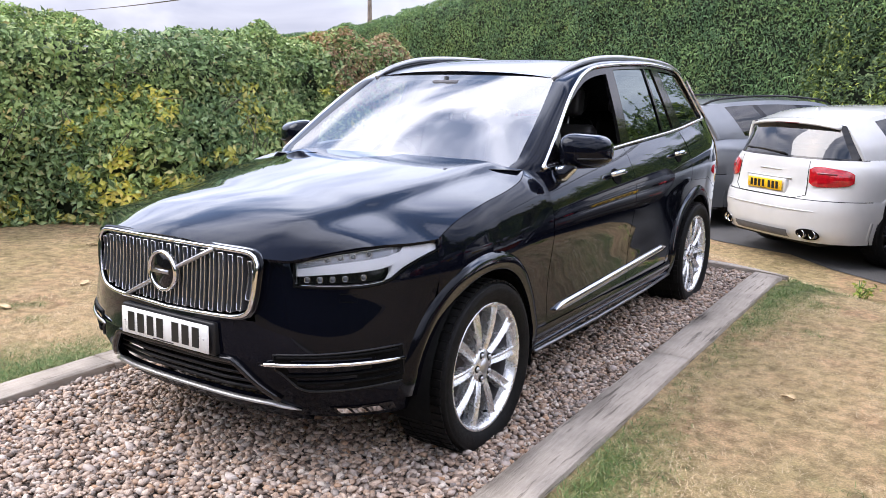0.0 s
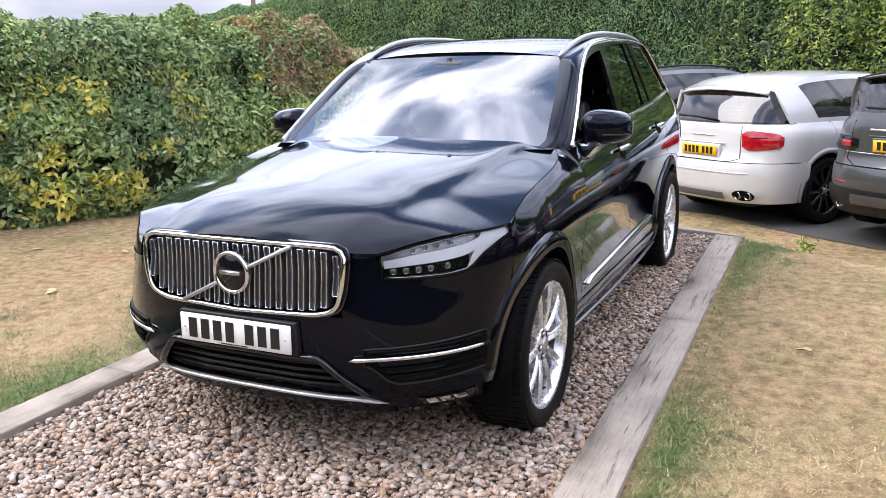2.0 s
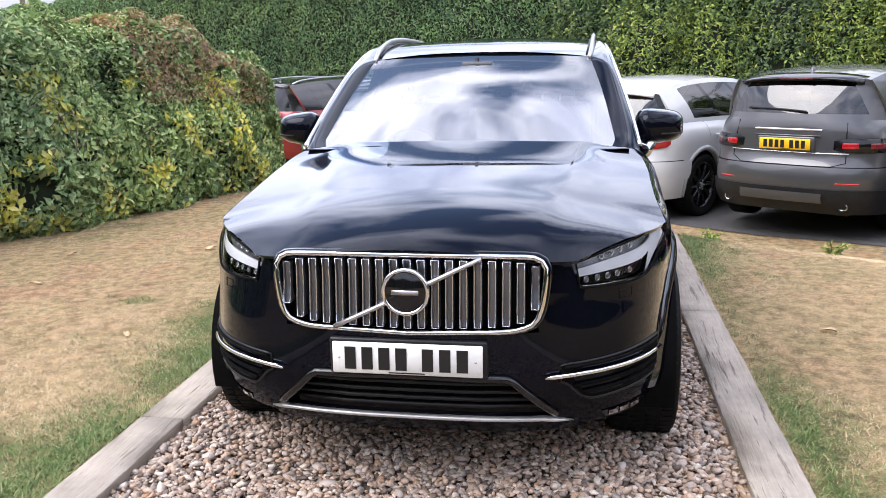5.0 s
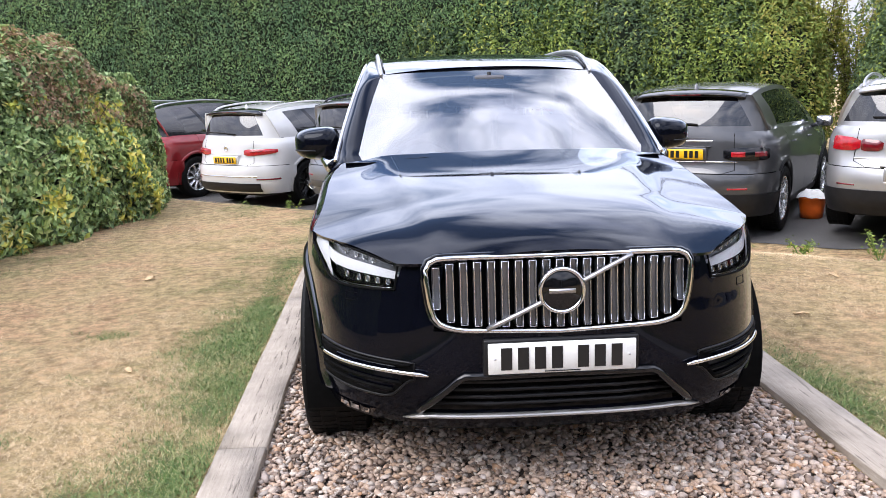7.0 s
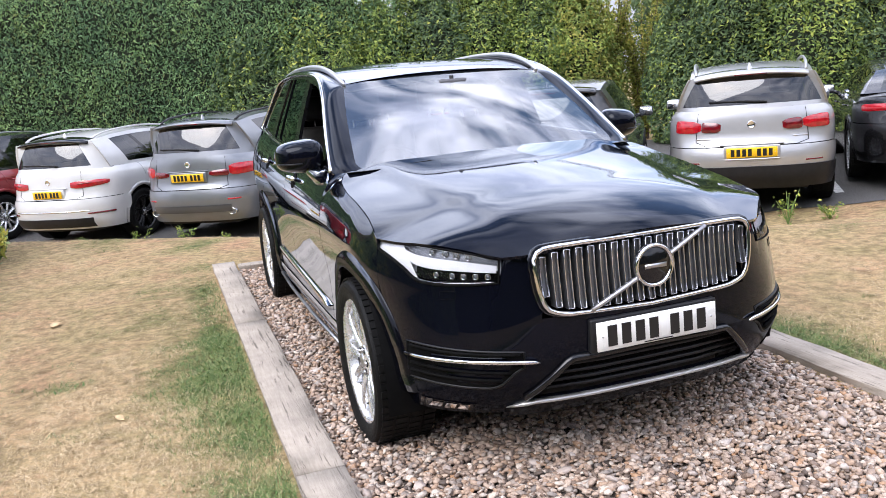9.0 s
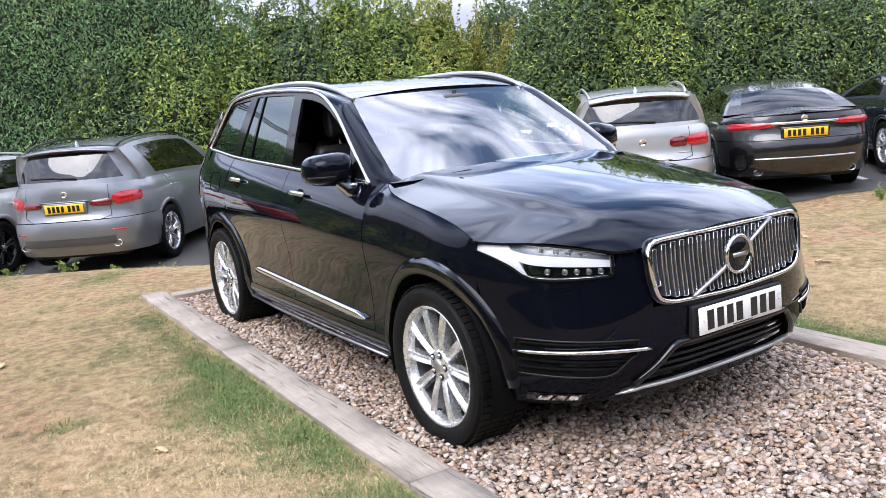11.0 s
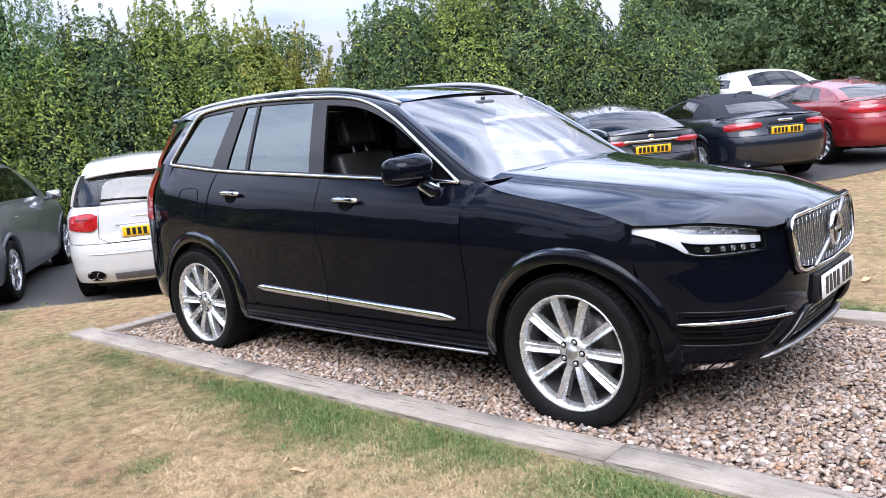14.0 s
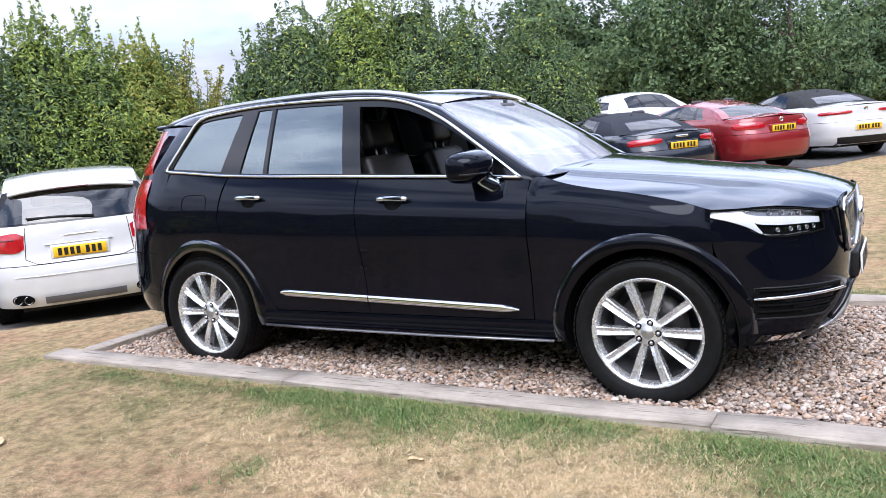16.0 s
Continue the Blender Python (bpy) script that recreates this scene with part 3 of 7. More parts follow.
# ---- the black SUV on the gravel bed ----
BELT = [(-0.9, 0.95), (-0.6, 0.985), (-0.3, 1.03), (0.0, 1.09), (0.4, 1.145), (0.66, 1.168), (1.76, 1.227), (2.73, 1.28), (3.33, 1.335), (3.9, 1.36)]
SUV = Body(W=0.962, z0=0.30, yc=0.1, yd=3.2,
           belt=BELT,
           vprof=[(-0.1, 0.92), (0, 0.945), (0.1, 0.968), (0.17, 0.972), (0.24, 0.969), (0.40, 0.973), (0.56, 0.990), (0.66, 1.0), (0.74, 0.996), (0.82, 0.979), (0.90, 0.946), (1.0, 0.885)],
           plan=[(0.0, 0.988), (1.0, 1.0), (2.1, 1.0), (3.2, 0.985), (3.6, 0.97)],
           nose=[(0.25, -0.72), (0.33, -0.800), (0.40, -0.842), (0.45, -0.864), (0.55, -0.882), (0.70, -0.89), (0.85, -0.885), (0.95, -0.868), (1.0, -0.84), (1.1, -0.75)],
           tail=[(0.30, 3.9), (0.45, 4.03), (0.60, 4.07), (0.75, 4.06), (0.95, 4.0), (1.15, 3.97), (1.35, 3.9)],
           nf=[(0.3, 3.1), (0.55, 3.2), (0.8, 2.65), (1.0, 2.45)], nr=[(0.3, 3.2), (1.3, 2.8)])


def build_suv():
    B = SUV
    car = thing("suv", Matrix.Translation((CX, CY, 0.0)), "glossy black premium SUV with chrome grille standing on gravel", "car")
    F_C, R_C, A_R = (0.0, 0.37), (2.984, 0.375), 0.437
    S = lambda p: B.side(p[0], p[1])
    bel = B.f_belt
    zs = lambda y: B.z0 + 0.80 * (bel(y) - B.z0)

    # hood: a height field between its front, side and rear edges
    zc = spl([(-0.92, 0.945), (-0.88, 0.968), (-0.84, 0.990), (-0.76, 1.020), (-0.6, 1.058), (-0.3, 1.10), (0.0, 1.140), (0.42, 1.191), (0.62, 1.2125)])
    ze = spl([(-0.92, 0.745), (-0.80, 0.795), (-0.67, 0.884), (-0.565, 0.940), (-0.44, 0.961), (-0.318, 0.980), (-0.2, 1.012), (0.04, 1.062), (0.36, 1.118), (0.55, 1.165)])

    def ease(t):
        t = min(1.0, max(0.0, t))
        return t * t * (3 - 2 * t)

    def hood_z(x, y):
        a = min(1.0, abs(x) / 0.896)
        ridge = 0.015 / (1 + math.exp((abs(x) - (0.42 + 0.17 * (y + 0.9))) / 0.020)) * ease((y + 0.86) / 0.5)
        return zc(y) - (zc(y) - ze(y)) * a ** 2.05 - 0.006 * a + ridge

    fe = [(0.0, -0.876), (0.2, -0.872), (0.40, -0.855), (0.475, -0.838), (0.56, -0.795), (0.672, -0.668), (0.77, -0.563), (0.846, -0.438), (0.895, -0.322)]
    front = poly2([(-x, y, 0) for x, y in reversed(fe)] + [(x, y, 0) for x, y in fe[1:]], 61)
    rear = poly2([(-0.745, 0.56, 0), (-0.6, 0.552, 0), (-0.3, 0.525, 0), (0, 0.515, 0), (0.3, 0.525, 0), (0.6, 0.552, 0), (0.745, 0.56, 0)], 61)
    V = []
    rows = 44
    bulge = spl([(0, 0.0), (0.2, 0.010), (0.45, 0.040), (0.7, 0.076), (0.85, 0.086), (0.93, 0.074), (1, 0.052)])
    for r in range(rows):
        t = r / (rows - 1)
        for i in range(61):
            p = front[i].lerp(rear[i], t)
            u = abs(i - 30) / 30
            p.x += math.copysign(bulge(t) * u ** 4, i - 30) if i != 30 else 0
            p.z = hood_z(p.x, p.y)
            V.append(p.copy())
    panel("bonnet", (V, grid_faces(rows, 61)), M_BLACK, car, both=False)
    edge = [V[r * 61 + 60] for r in range(rows)]

    def edge_at(y):
        for a, b in zip(edge, edge[1:]):
            if a.y <= y <= b.y:
                return a.lerp(b, (y - a.y) / (b.y - a.y + 1e-9))
        return edge[0] if y < edge[0].y else edge[-1]

    # front wing: flank from the arch to the shoulder, then rolled over to the bonnet's edge
    n = 44
    low = poly2(arch(*F_C, A_R, 140, -4, 40) + [(0.600, 0.335)], n)
    top = poly2([(-0.318, 0), (0.597, 0)], n)
    V = []
    for r in range(15):
        t = r / 14
        for i in range(n):
            y = low[i].x + (top[i].x - low[i].x) * t
            z = low[i].y + (zs(top[i].x) - low[i].y) * t
            V.append(B.side(y, z))
    for r in range(1, 9):
        t = r / 8
        for i in range(n):
            y = top[i].x
            p0 = B.side(y, zs(y))
            p2 = edge_at(y) + Vector((0.004, 0, -0.001))
            if y > edge[-1].y:
                p2 = p2.lerp(Vector((0.838, y, 1.163)), (y - edge[-1].y) / (0.5975 - edge[-1].y))
                p2.y = y
            p1 = Vector((p0.x - 0.010, y, p0.z + 0.62 * (p2.z - p0.z)))
            if p1.z < p0.z + 0.01:
                p1.z = p0.z + 0.01
            V.append(p0 * (1 - t) ** 2 + p1 * 2 * t * (1 - t) + p2 * t * t)
    panel("front_wing", (V, grid_faces(23, n)), M_BLACK, car)

    # doors
    low = poly2([(0.605, 0.42), (1.657, 0.42)], 24)
    high = [(0.604 + (1.700 - 0.604) * i / 23, 0) for i in range(24)]
    high = [(y, bel(y) - 0.004) for y, _ in high]
    fd = panel("front_door", ribbon([(*p[:2], 0) for p in low], [(*p, 0) for p in high], 16, lambda p: B.side(p[0], p[1])), M_BLACK, car)
    low = poly2([(1.663, 0.42), (2.38, 0.42), (2.44, 0.50), (2.52, 0.64), (2.66, 0.80), (2.78, 0.93), (2.795, 1.0)], 34)
    high = [(1.706 + (2.745 - 1.706) * i / 33, 0) for i in range(34)]
    high = [(y, bel(y) - 0.004) for y, _ in high]
    rd = panel("rear_door", ribbon([(*p[:2], 0) for p in low], [(*p, 0) for p in high], 16, lambda p: B.side(p[0], p[1])), M_BLACK, car)

    # rear quarter
    n = 56
    low = poly2(arch(*R_C, A_R, 178, 6, 50), n)
    high = poly2([(2.386, 0.42), (2.446, 0.50), (2.526, 0.645), (2.666, 0.805), (2.787, 0.935), (2.801, 1.0), (2.775, 1.20), (2.752, bel(2.752) - 0.004), (3.0, bel(3.0)), (3.30, bel(3.30)), (3.46, bel(3.46))], n)
    panel("rear_quarter", ribbon([(*p[:2], 0) for p in low], [(*p[:2], 0) for p in high], 14, lambda p: B.side(p[0], p[1])), M_BLACK, car)

    # sill and its black kick panel
    low = [(0.46 + (2.55 - 0.46) * i / 29, 0.31, 0) for i in range(30)]
    high = [(0.46 + (2.55 - 0.46) * i / 29, 0.416, 0) for i in range(30)]
    panel("sill", ribbon(low, high, 6, lambda p: B.side(p[0], p[1], 0.012 * math.sin(math.pi * (p[1] - 0.3) / 0.13))), M_BLACK, car, depth=0.05)
    spread(tube([(0.925, 0.50, 0.305), (0.94, 1.2, 0.305), (0.94, 2.0, 0.31), (0.925, 2.5, 0.315)], 0.012, 8, flat=0.7), "running_board", M_SILLTRIM, car, "satin trim along the sill")

    # bright strip low on the doors
    for own, y0, y1 in ((fd, 0.68, 1.655), (rd, 1.662, 2.33)):
        strip = []
        for i in range(20):
            y = y0 + (y1 - y0) * i / 19
            zm = 0.472 + 0.036 * (y - 0.68)
            taper = min(1.0, (y - 0.66) / 0.10) * min(1.0, (2.35 - y) / 0.05)
            for dz, o in ((-0.021 * taper, 0.002), (-0.016 * taper, 0.016), (0.012 * taper, 0.019), (0.021 * taper, 0.010), (0.022 * taper, 0.002)):
                strip.append(B.side(y, zm + dz, o))
        g = (strip, grid_faces(20, 5))
        for o, gg in zip(own, (g, mirror(g))):
            part("bright_strip", gg, M_CHROME, o, "polished metal strip")

    # wheel-arch mouldings and liners
    for cy, cz, a0, a1 in ((*F_C, 180, -8), (*R_C, 188, -2)):
        V = []
        m = 48
        for i in range(m):
            a = radians(a0 + (a1 - a0) * i / (m - 1))
            for r, o in ((A_R - 0.008, 0.006), (A_R - 0.004, 0.020), (A_R + 0.006, 0.023), (A_R + 0.044, 0.018), (A_R + 0.060, 0.010), (A_R + 0.068, 0.0)):
                y, z = cy + r * math.cos(a), max(0.30, cz + r * math.sin(a))
                p = B.side(y, z)
                V.append(p + Vector((o, 0, 0)))
        ob = spread((V, grid_faces(m, 6)), "wheel_arch", M_ARCH, car)
        for o in ob:
            o.data.set_sharp_from_angle(angle=radians(40))
        V = []
        for i in range(24):
            a = radians(-15 + 210 * i / 23)
            for x in (0.58, 0.945):
                V.append((x, cy + (A_R - 0.002) * math.cos(a), cz + (A_R - 0.002) * math.sin(a)))
        wall = [(0.58, cy + 0.44 * math.cos(radians(a)), cz + 0.44 * math.sin(radians(a))) for a in range(-20, 201, 10)]
        spread(merged((V, grid_faces(24, 2)), (wall, [tuple(range(len(wall)))])), "wheel_liner", M_MATTE, car)

    # front bumper round the nose
    def band(x0, x1, zl, zh, cols=14, rws=8, th=False):
        lo, hi = [], []
        for i in range(cols):
            f = i / (cols - 1)
            z_l, z_h = zl(f), zh(f)
            lo.append((x0 + (x1 - x0) * f, z_l, 0) if th else (B.th_front(x0 + (x1 - x0) * f, z_l), z_l, 0))
            hi.append((x0 + (x1 - x0) * f, z_h, 0) if th else (B.th_front(x0 + (x1 - x0) * f, z_h), z_h, 0))
        return ribbon(lo, hi, rws, lambda p: B.fth(p[0], p[1]))
    const = lambda v: (lambda f: v)
    hl_low = spl([(0.0, 0.828), (0.2, 0.823), (0.4, 0.821), (0.55, 0.827), (0.62, 0.837), (0.72, 0.874), (0.85, 0.908), (1.0, 0.936)])
    t_g, t_i, t_end = B.th_front(0.445, 0.69), B.th_front(0.345, 0.53), 0.786
    cols_a = [t_i * i / 9 for i in range(9)] + [t_i + (t_g - t_i) * i / 5 for i in range(5)]
    cols_b = [t_g + (t_end - t_g) * i / 31 for i in range(32)]
    cols_ = cols_a + cols_b
    a_ = ribbon([(t, 0.53, 0) for t in cols_], [(t, 0.69, 0) for t in cols_], 7, lambda p: B.fth(p[0], p[1]))

    def brow(t):
        if t < 0.345:
            p = B.fth(t, 0.93)
            return hood_z(p.x, p.y) - 0.006
        return hl_low((t - 0.345) / (0.787 - 0.345)) - 0.004
    c_ = ribbon([(t, 0.69, 0) for t in cols_b], [(t, brow(t), 0) for t in cols_b], 9, lambda p: B.fth(p[0], p[1]))
    cols_d = cols_[9:]
    t_l = B.th_front(0.52, 0.30)
    d_ = ribbon([(t_l + (0.82 - t_l) * (t - t_i) / (t_end - t_i), 0.30, 0) for t in cols_d], [(t, 0.53, 0) for t in cols_d], 10, lambda p: B.fth(p[0], p[1]))
    lip = band(0, 0.56, const(0.27), const(0.345), 12, 4)
    panel("front_bumper", merged(a_, c_), M_BLACK, car, depth=0.03)
    panel("lower_bumper", merged(d_, lip), M_LOWER, car, depth=0.03)
    # silver skid strip and the lower intake with its bars
    part("skid_strip", tube([B.front(x, 0.352 - 0.020 * max(0.0, abs(x) - 0.46) / 0.1, 0.005) for x in (-0.56 + 1.12 * i / 32 for i in range(33))], [0.004, 0.016] + [0.023] * 29 + [0.016, 0.004], 4, flat=0.5), M_SKID, car, "satin silver skid strip")
    intake = part("lower_intake", ribbon([(-0.48, -0.66, 0.345), (0, -0.72, 0.345), (0.48, -0.66, 0.345)], [(-0.45, -0.74, 0.56), (0, -0.78, 0.56), (0.45, -0.74, 0.56)], 2), M_MATTE, car)
    for k in range(4):
        z = 0.395 + 0.032 * k
        w = 0.50 - 0.035 * k
        part("intake_bar", tube([(-w, B.front(w, z).y + 0.035, z), (-w * 0.5, B.front(w * 0.5, z).y + 0.03, z), (0, B.front(0, z).y + 0.03, z), (w * 0.5, B.front(w * 0.5, z).y + 0.03, z), (w, B.front(w, z).y + 0.035, z)], 0.008, 6), M_PLASTIC, intake)
    # frame of the intake: a rolled edge
    fr = [(-0.50, 0.375), (-0.345, 0.525), (0, 0.532), (0.345, 0.525), (0.50, 0.375)]
    part("intake_frame", tube([B.front(x, z, 0.003) for x, z in poly2(fr, 41)], 0.017, 10, flat=0.85), M_GLOSSBLK, intake, "rolled gloss black edge of the intake")
    # side vents with their bright blades and fog lamps
    for s in (1, -1):
        def fx(x, z, o):
            p = B.front(x, z)
            q = B.front(x - 0.01, z)
            d = (p - q).normalized()
            nn = Vector((-d.y, d.x, 0))
            nn = -nn if nn.y > 0 else nn
            p += nn * o
            return Vector((p.x * s, p.y, p.z))
        xs = [0.515 + 0.345 * i / 19 for i in range(20)]
        v_low = spl([(0.50, 0.515), (0.535, 0.50), (0.60, 0.437), (0.625, 0.430), (0.87, 0.446)])
        v_top = spl([(0.50, 0.570), (0.87, 0.592)])
        lo = [fx(x, v_low(x), 0.002) for x in xs]
        hi = [fx(x, v_top(x), 0.002) for x in xs]
        if s < 0:
            lo, hi = lo[::-1], hi[::-1]
        vent = part("side_vent", ribbon(lo, hi, 6), M_MATTE, car, "recessed side vent with dark fins")
        lip_ = [fx(x, v_low(x), 0.002) for x in xs] + [fx(x, v_top(x), 0.002) for x in reversed(xs)]
        part("vent_lip", tube(lip_, 0.005, 6, closed=True), M_PLASTIC, vent)
        for k, (x0_, z_) in enumerate(((0.59, 0.462), (0.56, 0.492), (0.53, 0.563))):
            part("vent_bar", tube([fx(x0_ + (0.852 - x0_) * i / 11, z_ + 0.015 * i / 11, 0.006) for i in range(12)], 0.0075, 6, flat=0.8), M_MATTE, vent)
        part("blade", tube([fx(0.462 + 0.40 * i / 15, 0.531 + 0.012 * math.sin(i / 15 * 2.2) - 0.003 * (i == 0), 0.014) for i in range(16)], [0.004] + [0.0085] * 14 + [0.006], 8), M_CHROME, vent, "bright chrome blade")
        lo = [fx(0.67 + 0.15 * i / 7, 0.315 + 0.004 * i / 7, 0.004) for i in range(8)]
        hi = [fx(0.66 + 0.165 * i / 7, 0.352 + 0.006 * i / 7, 0.004) for i in range(8)]
        if s < 0:
            lo, hi = lo[::-1], hi[::-1]
        fog = part("fog_lamp", ribbon(lo, hi, 4), M_GLOSSBLK, car, "slim fog lamp with three bright reflectors")
        for k in range(3):
            x = 0.70 + 0.04 * k
            l2 = [fx(x - 0.015, 0.321, 0.007), fx(x + 0.017, 0.321, 0.007)]
            h2 = [fx(x - 0.018, 0.348, 0.007), fx(x + 0.012, 0.348, 0.007)]
            part("fog_reflector", ribbon(l2 if s > 0 else l2[::-1], h2 if s > 0 else h2[::-1], 2), M_CHROME, fog)

    # grille: bright frame, dark back, upright bars, round badge and slash
    def gy(x, z):
        return -0.868 - 0.022 * (1 - (x / 0.47) ** 2) + 0.02 * max(0, (z - 0.8)) / 0.15
    g_out = [(0, 0.952), (0.30, 0.951), (0.415, 0.948), (0.450, 0.936), (0.465, 0.905), (0.461, 0.84), (0.450, 0.775), (0.428, 0.727), (0.38, 0.705), (0.30, 0.695), (0, 0.685)]
    outline = curve3([(x, gy(x, z), z) for x, z in g_out], 40)
    ring = [Vector(p) for p in outline] + [Vector((-p.x, p.y, p.z)) for p in reversed(outline)][1:-1]
    grille = part("grille", (([(0, -0.835, 0.82)] + [(p.x, p.y + 0.05, p.z) for p in ring]), [(0, i + 1, (i + 1) % len(ring) + 1) for i in range(len(ring))]), M_MATTE, car, "chrome grille with upright bars")
    part("grille_frame", tube(ring, 0.0095, 8, closed=True, flat=1.0), M_CHROME, grille)
    part("grille_surround", tube([(p.x * 1.018, p.y + 0.014, 0.82 + (p.z - 0.82) * 1.045) for p in ring], 0.012, 6, closed=True), M_ARCH, grille)
    g_top = spl([(0, 0.940), (0.30, 0.938), (0.42, 0.928), (0.45, 0.90)])
    g_bot = spl([(0, 0.698), (0.30, 0.708), (0.40, 0.730), (0.43, 0.77), (0.45, 0.85)])
    count = 19
    for k in range(count):
        x = (k - (count - 1) / 2) * 0.0478
        z0, z1 = g_bot(abs(x)) + 0.004, g_top(abs(x)) - 0.004
        V = []
        for i in range(7):
            z = z0 + (z1 - z0) * i / 6
            dip = 0.010 * math.sin(math.pi * i / 6)
            for dx, dy in ((-0.0140, 0.042), (-0.0135, 0.004), (-0.0118, 0.0), (-0.0092, 0.002), (-0.0076, 0.011), (0.0076, 0.011), (0.0092, 0.002), (0.0118, 0.0), (0.0135, 0.004), (0.0140, 0.042)):
                V.append((x + dx, gy(x, z) + dy + dip, z))
        caps = [tuple(range(10))[::-1], tuple(60 + q for q in range(10))]
        bar = part("grille_bar", (V, grid_faces(7, 10) + caps), M_BARFACE, grille, "hollow bar with its inner shade in darker metal and a bright rim")
        bar.data.set_sharp_from_angle(angle=radians(35))
        side = [(z0 + (z1 - z0) * i / 6, 0.010 * math.sin(math.pi * i / 6)) for i in range(7)]
        loop = [(x - 0.0116, gy(x, z) + d, z) for z, d in side[::-1]] + [(x + 0.0116, gy(x, z) + d, z) for z, d in side]
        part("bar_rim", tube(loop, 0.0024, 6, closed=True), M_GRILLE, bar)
    slash = [Vector((-0.258, gy(0.25, 0.7) - 0.004, 0.700)), Vector((0.252, gy(0.25, 0.94) - 0.004, 0.945))]
    part("slash", tube([slash[0].lerp(slash[1], i / 8) + Vector((0, -0.014 * math.sin(math.pi * i / 8), 0)) for i in range(9)], 0.0125, 6, flat=0.7), M_SATIN, grille)
    badge = part("badge", moved(lathe([(0.0, 0.082), (-0.012, 0.084), (-0.020, 0.080), (-0.022, 0.075), (-0.016, 0.069), (-0.010, 0.066)], 40, "y"), Matrix.Translation((0, -0.895, 0.834))), M_CHROME, grille, "round chrome badge")
    part("badge_disc", moved(lathe([(-0.012, 0.071), (-0.019, 0.064), (-0.021, 0.0)], 36, "y"), Matrix.Translation((0, -0.893, 0.834))), M_GLOSSBLK, badge)
    part("badge_bar", box(-0.046, 0.046, -0.918, -0.914, 0.826, 0.842), M_SATIN, badge)
    number_plate(car, (0, -0.912, 0.60), 0.0, M_PLATEW, (4, 3), tilt=-0.03)
    part("plate_mount", box(-0.275, 0.275, -0.903, -0.85, 0.535, 0.665, 0.008), M_PLASTIC, car)

    # headlamps
    top_z = spl([(0.0, 0.912), (0.25, 0.941), (0.5, 0.958), (0.75, 0.968), (0.92, 0.969), (1.0, 0.950)])

    def lamp(u, v, o=0.0):
        th = 0.345 + (0.785 - 0.345) * u
        z = hl_low(u) + (top_z(u) - hl_low(u)) * v
        return B.fth(th, z, o)
    for s in (1, -1):
        def lg(u0, u1, v0, v1, o, nu=14, nv=5, skew=0.0):
            V = []
            for j in range(nv):
                for i in range(nu):
                    v = v0 + (v1 - v0) * j / (nv - 1)
                    p = lamp(u0 + (u1 - u0) * i / (nu - 1) + skew * v * (1 - i / (nu - 1)), v, o)
                    V.append(Vector((p.x * s, p.y, p.z)))
            return V, grid_faces(nv, nu, s < 0)
        head = part("headlamp", lg(0, 1, 0, 1, -0.045, 24, 7), M_LAMPWHITE, car, "headlamp with a white sideways T light")
        part("lens", lg(0, 1, 0.0, 1, 0.0, 28, 8), M_LENS, head).visible_shadow = False
        part("upper_insert", lg(0.02, 0.76, 0.62, 0.99, -0.030, 20, 5), M_LAMPGREY, head, "silvery upper reflector")
        part("lower_insert", lg(0.01, 0.64, 0.03, 0.44, -0.034, 18, 5), M_GLOSSBLK, head)
        part("daylight_bar", lg(0.02, 0.74, 0.40, 0.70, -0.012, 20, 4), M_LAMPWHITE, head, "white daytime light bar")
        part("daylight_hammer", lg(0.59, 0.985, 0.04, 0.97, -0.010, 16, 10, 0.17), M_LAMPWHITE, head, "white hammer end of the light")
        part("lower_trim", tube([(p.x * s, p.y, p.z) for p in (lamp(0.02 + 0.60 * i / 16, 0.055, -0.004) for i in range(17))], 0.0025, 6), M_CHROME, head)
        part("upper_trim", tube([(p.x * s, p.y, p.z) for p in (lamp(0.02 + 0.74 * i / 16, 0.955, -0.004) for i in range(17))], 0.0025, 6), M_CHROME, head)
        part("lamp_rim", tube([(p.x * s, p.y, p.z) for p in [lamp(i / 20, 0.0, 0.001) for i in range(21)] + [lamp(1, 0.5, 0.001)] + [lamp(1 - i / 20, 1.0, 0.001) for i in range(21)] + [lamp(0, 0.5, 0.001)]], 0.004, 6, closed=True), M_MATTE, head)
        for row, (u0, du, v0, count_) in enumerate(((0.08, 0.085, 0.22, 4), (0.46, 0.06, 0.22, 1), (0.22, 0.085, 0.82, 3), (0.50, 0.075, 0.82, 1))):
            for k in range(count_):
                c_ = lamp(u0 + du * k, v0, -0.024)
                d_ = (lamp(u0 + du * k, v0, 0.0) - c_).normalized()
                m_ = Matrix.Translation((c_.x * s, c_.y, c_.z)) @ Vector((d_.x * s, d_.y, d_.z)).to_track_quat('Z', 'Y').to_matrix().to_4x4()
                cell_ = part("lamp_cell", moved(lathe([(-0.010, 0.004), (-0.004, 0.010), (0.003, 0.0125), (0.004, 0.0105), (0.002, 0.009)], 14, "z"), m_), M_CHROME, head)
                part("bulb", moved(lathe([(0.0, 0.0085), (0.004, 0.006), (0.0055, 0.0)], 12, "z"), m_), M_LENSBALL, cell_)
        rim = [lamp(u, v, 0.0008) for u, v in ((0.30, -0.18), (0.42, -0.18), (0.42, -0.40), (0.30, -0.40))]
        part("washer_seam", tube([(p.x * s, p.y, p.z) for p in rim], 0.0015, 4, closed=True), M_MATTE, head)

    # windscreen, pillars, roof
    ws_l = curve3([(0.735, 0.618, 1.204), (0.682, 0.935, 1.410), (0.612, 1.25, 1.605)], 20)
    V = []
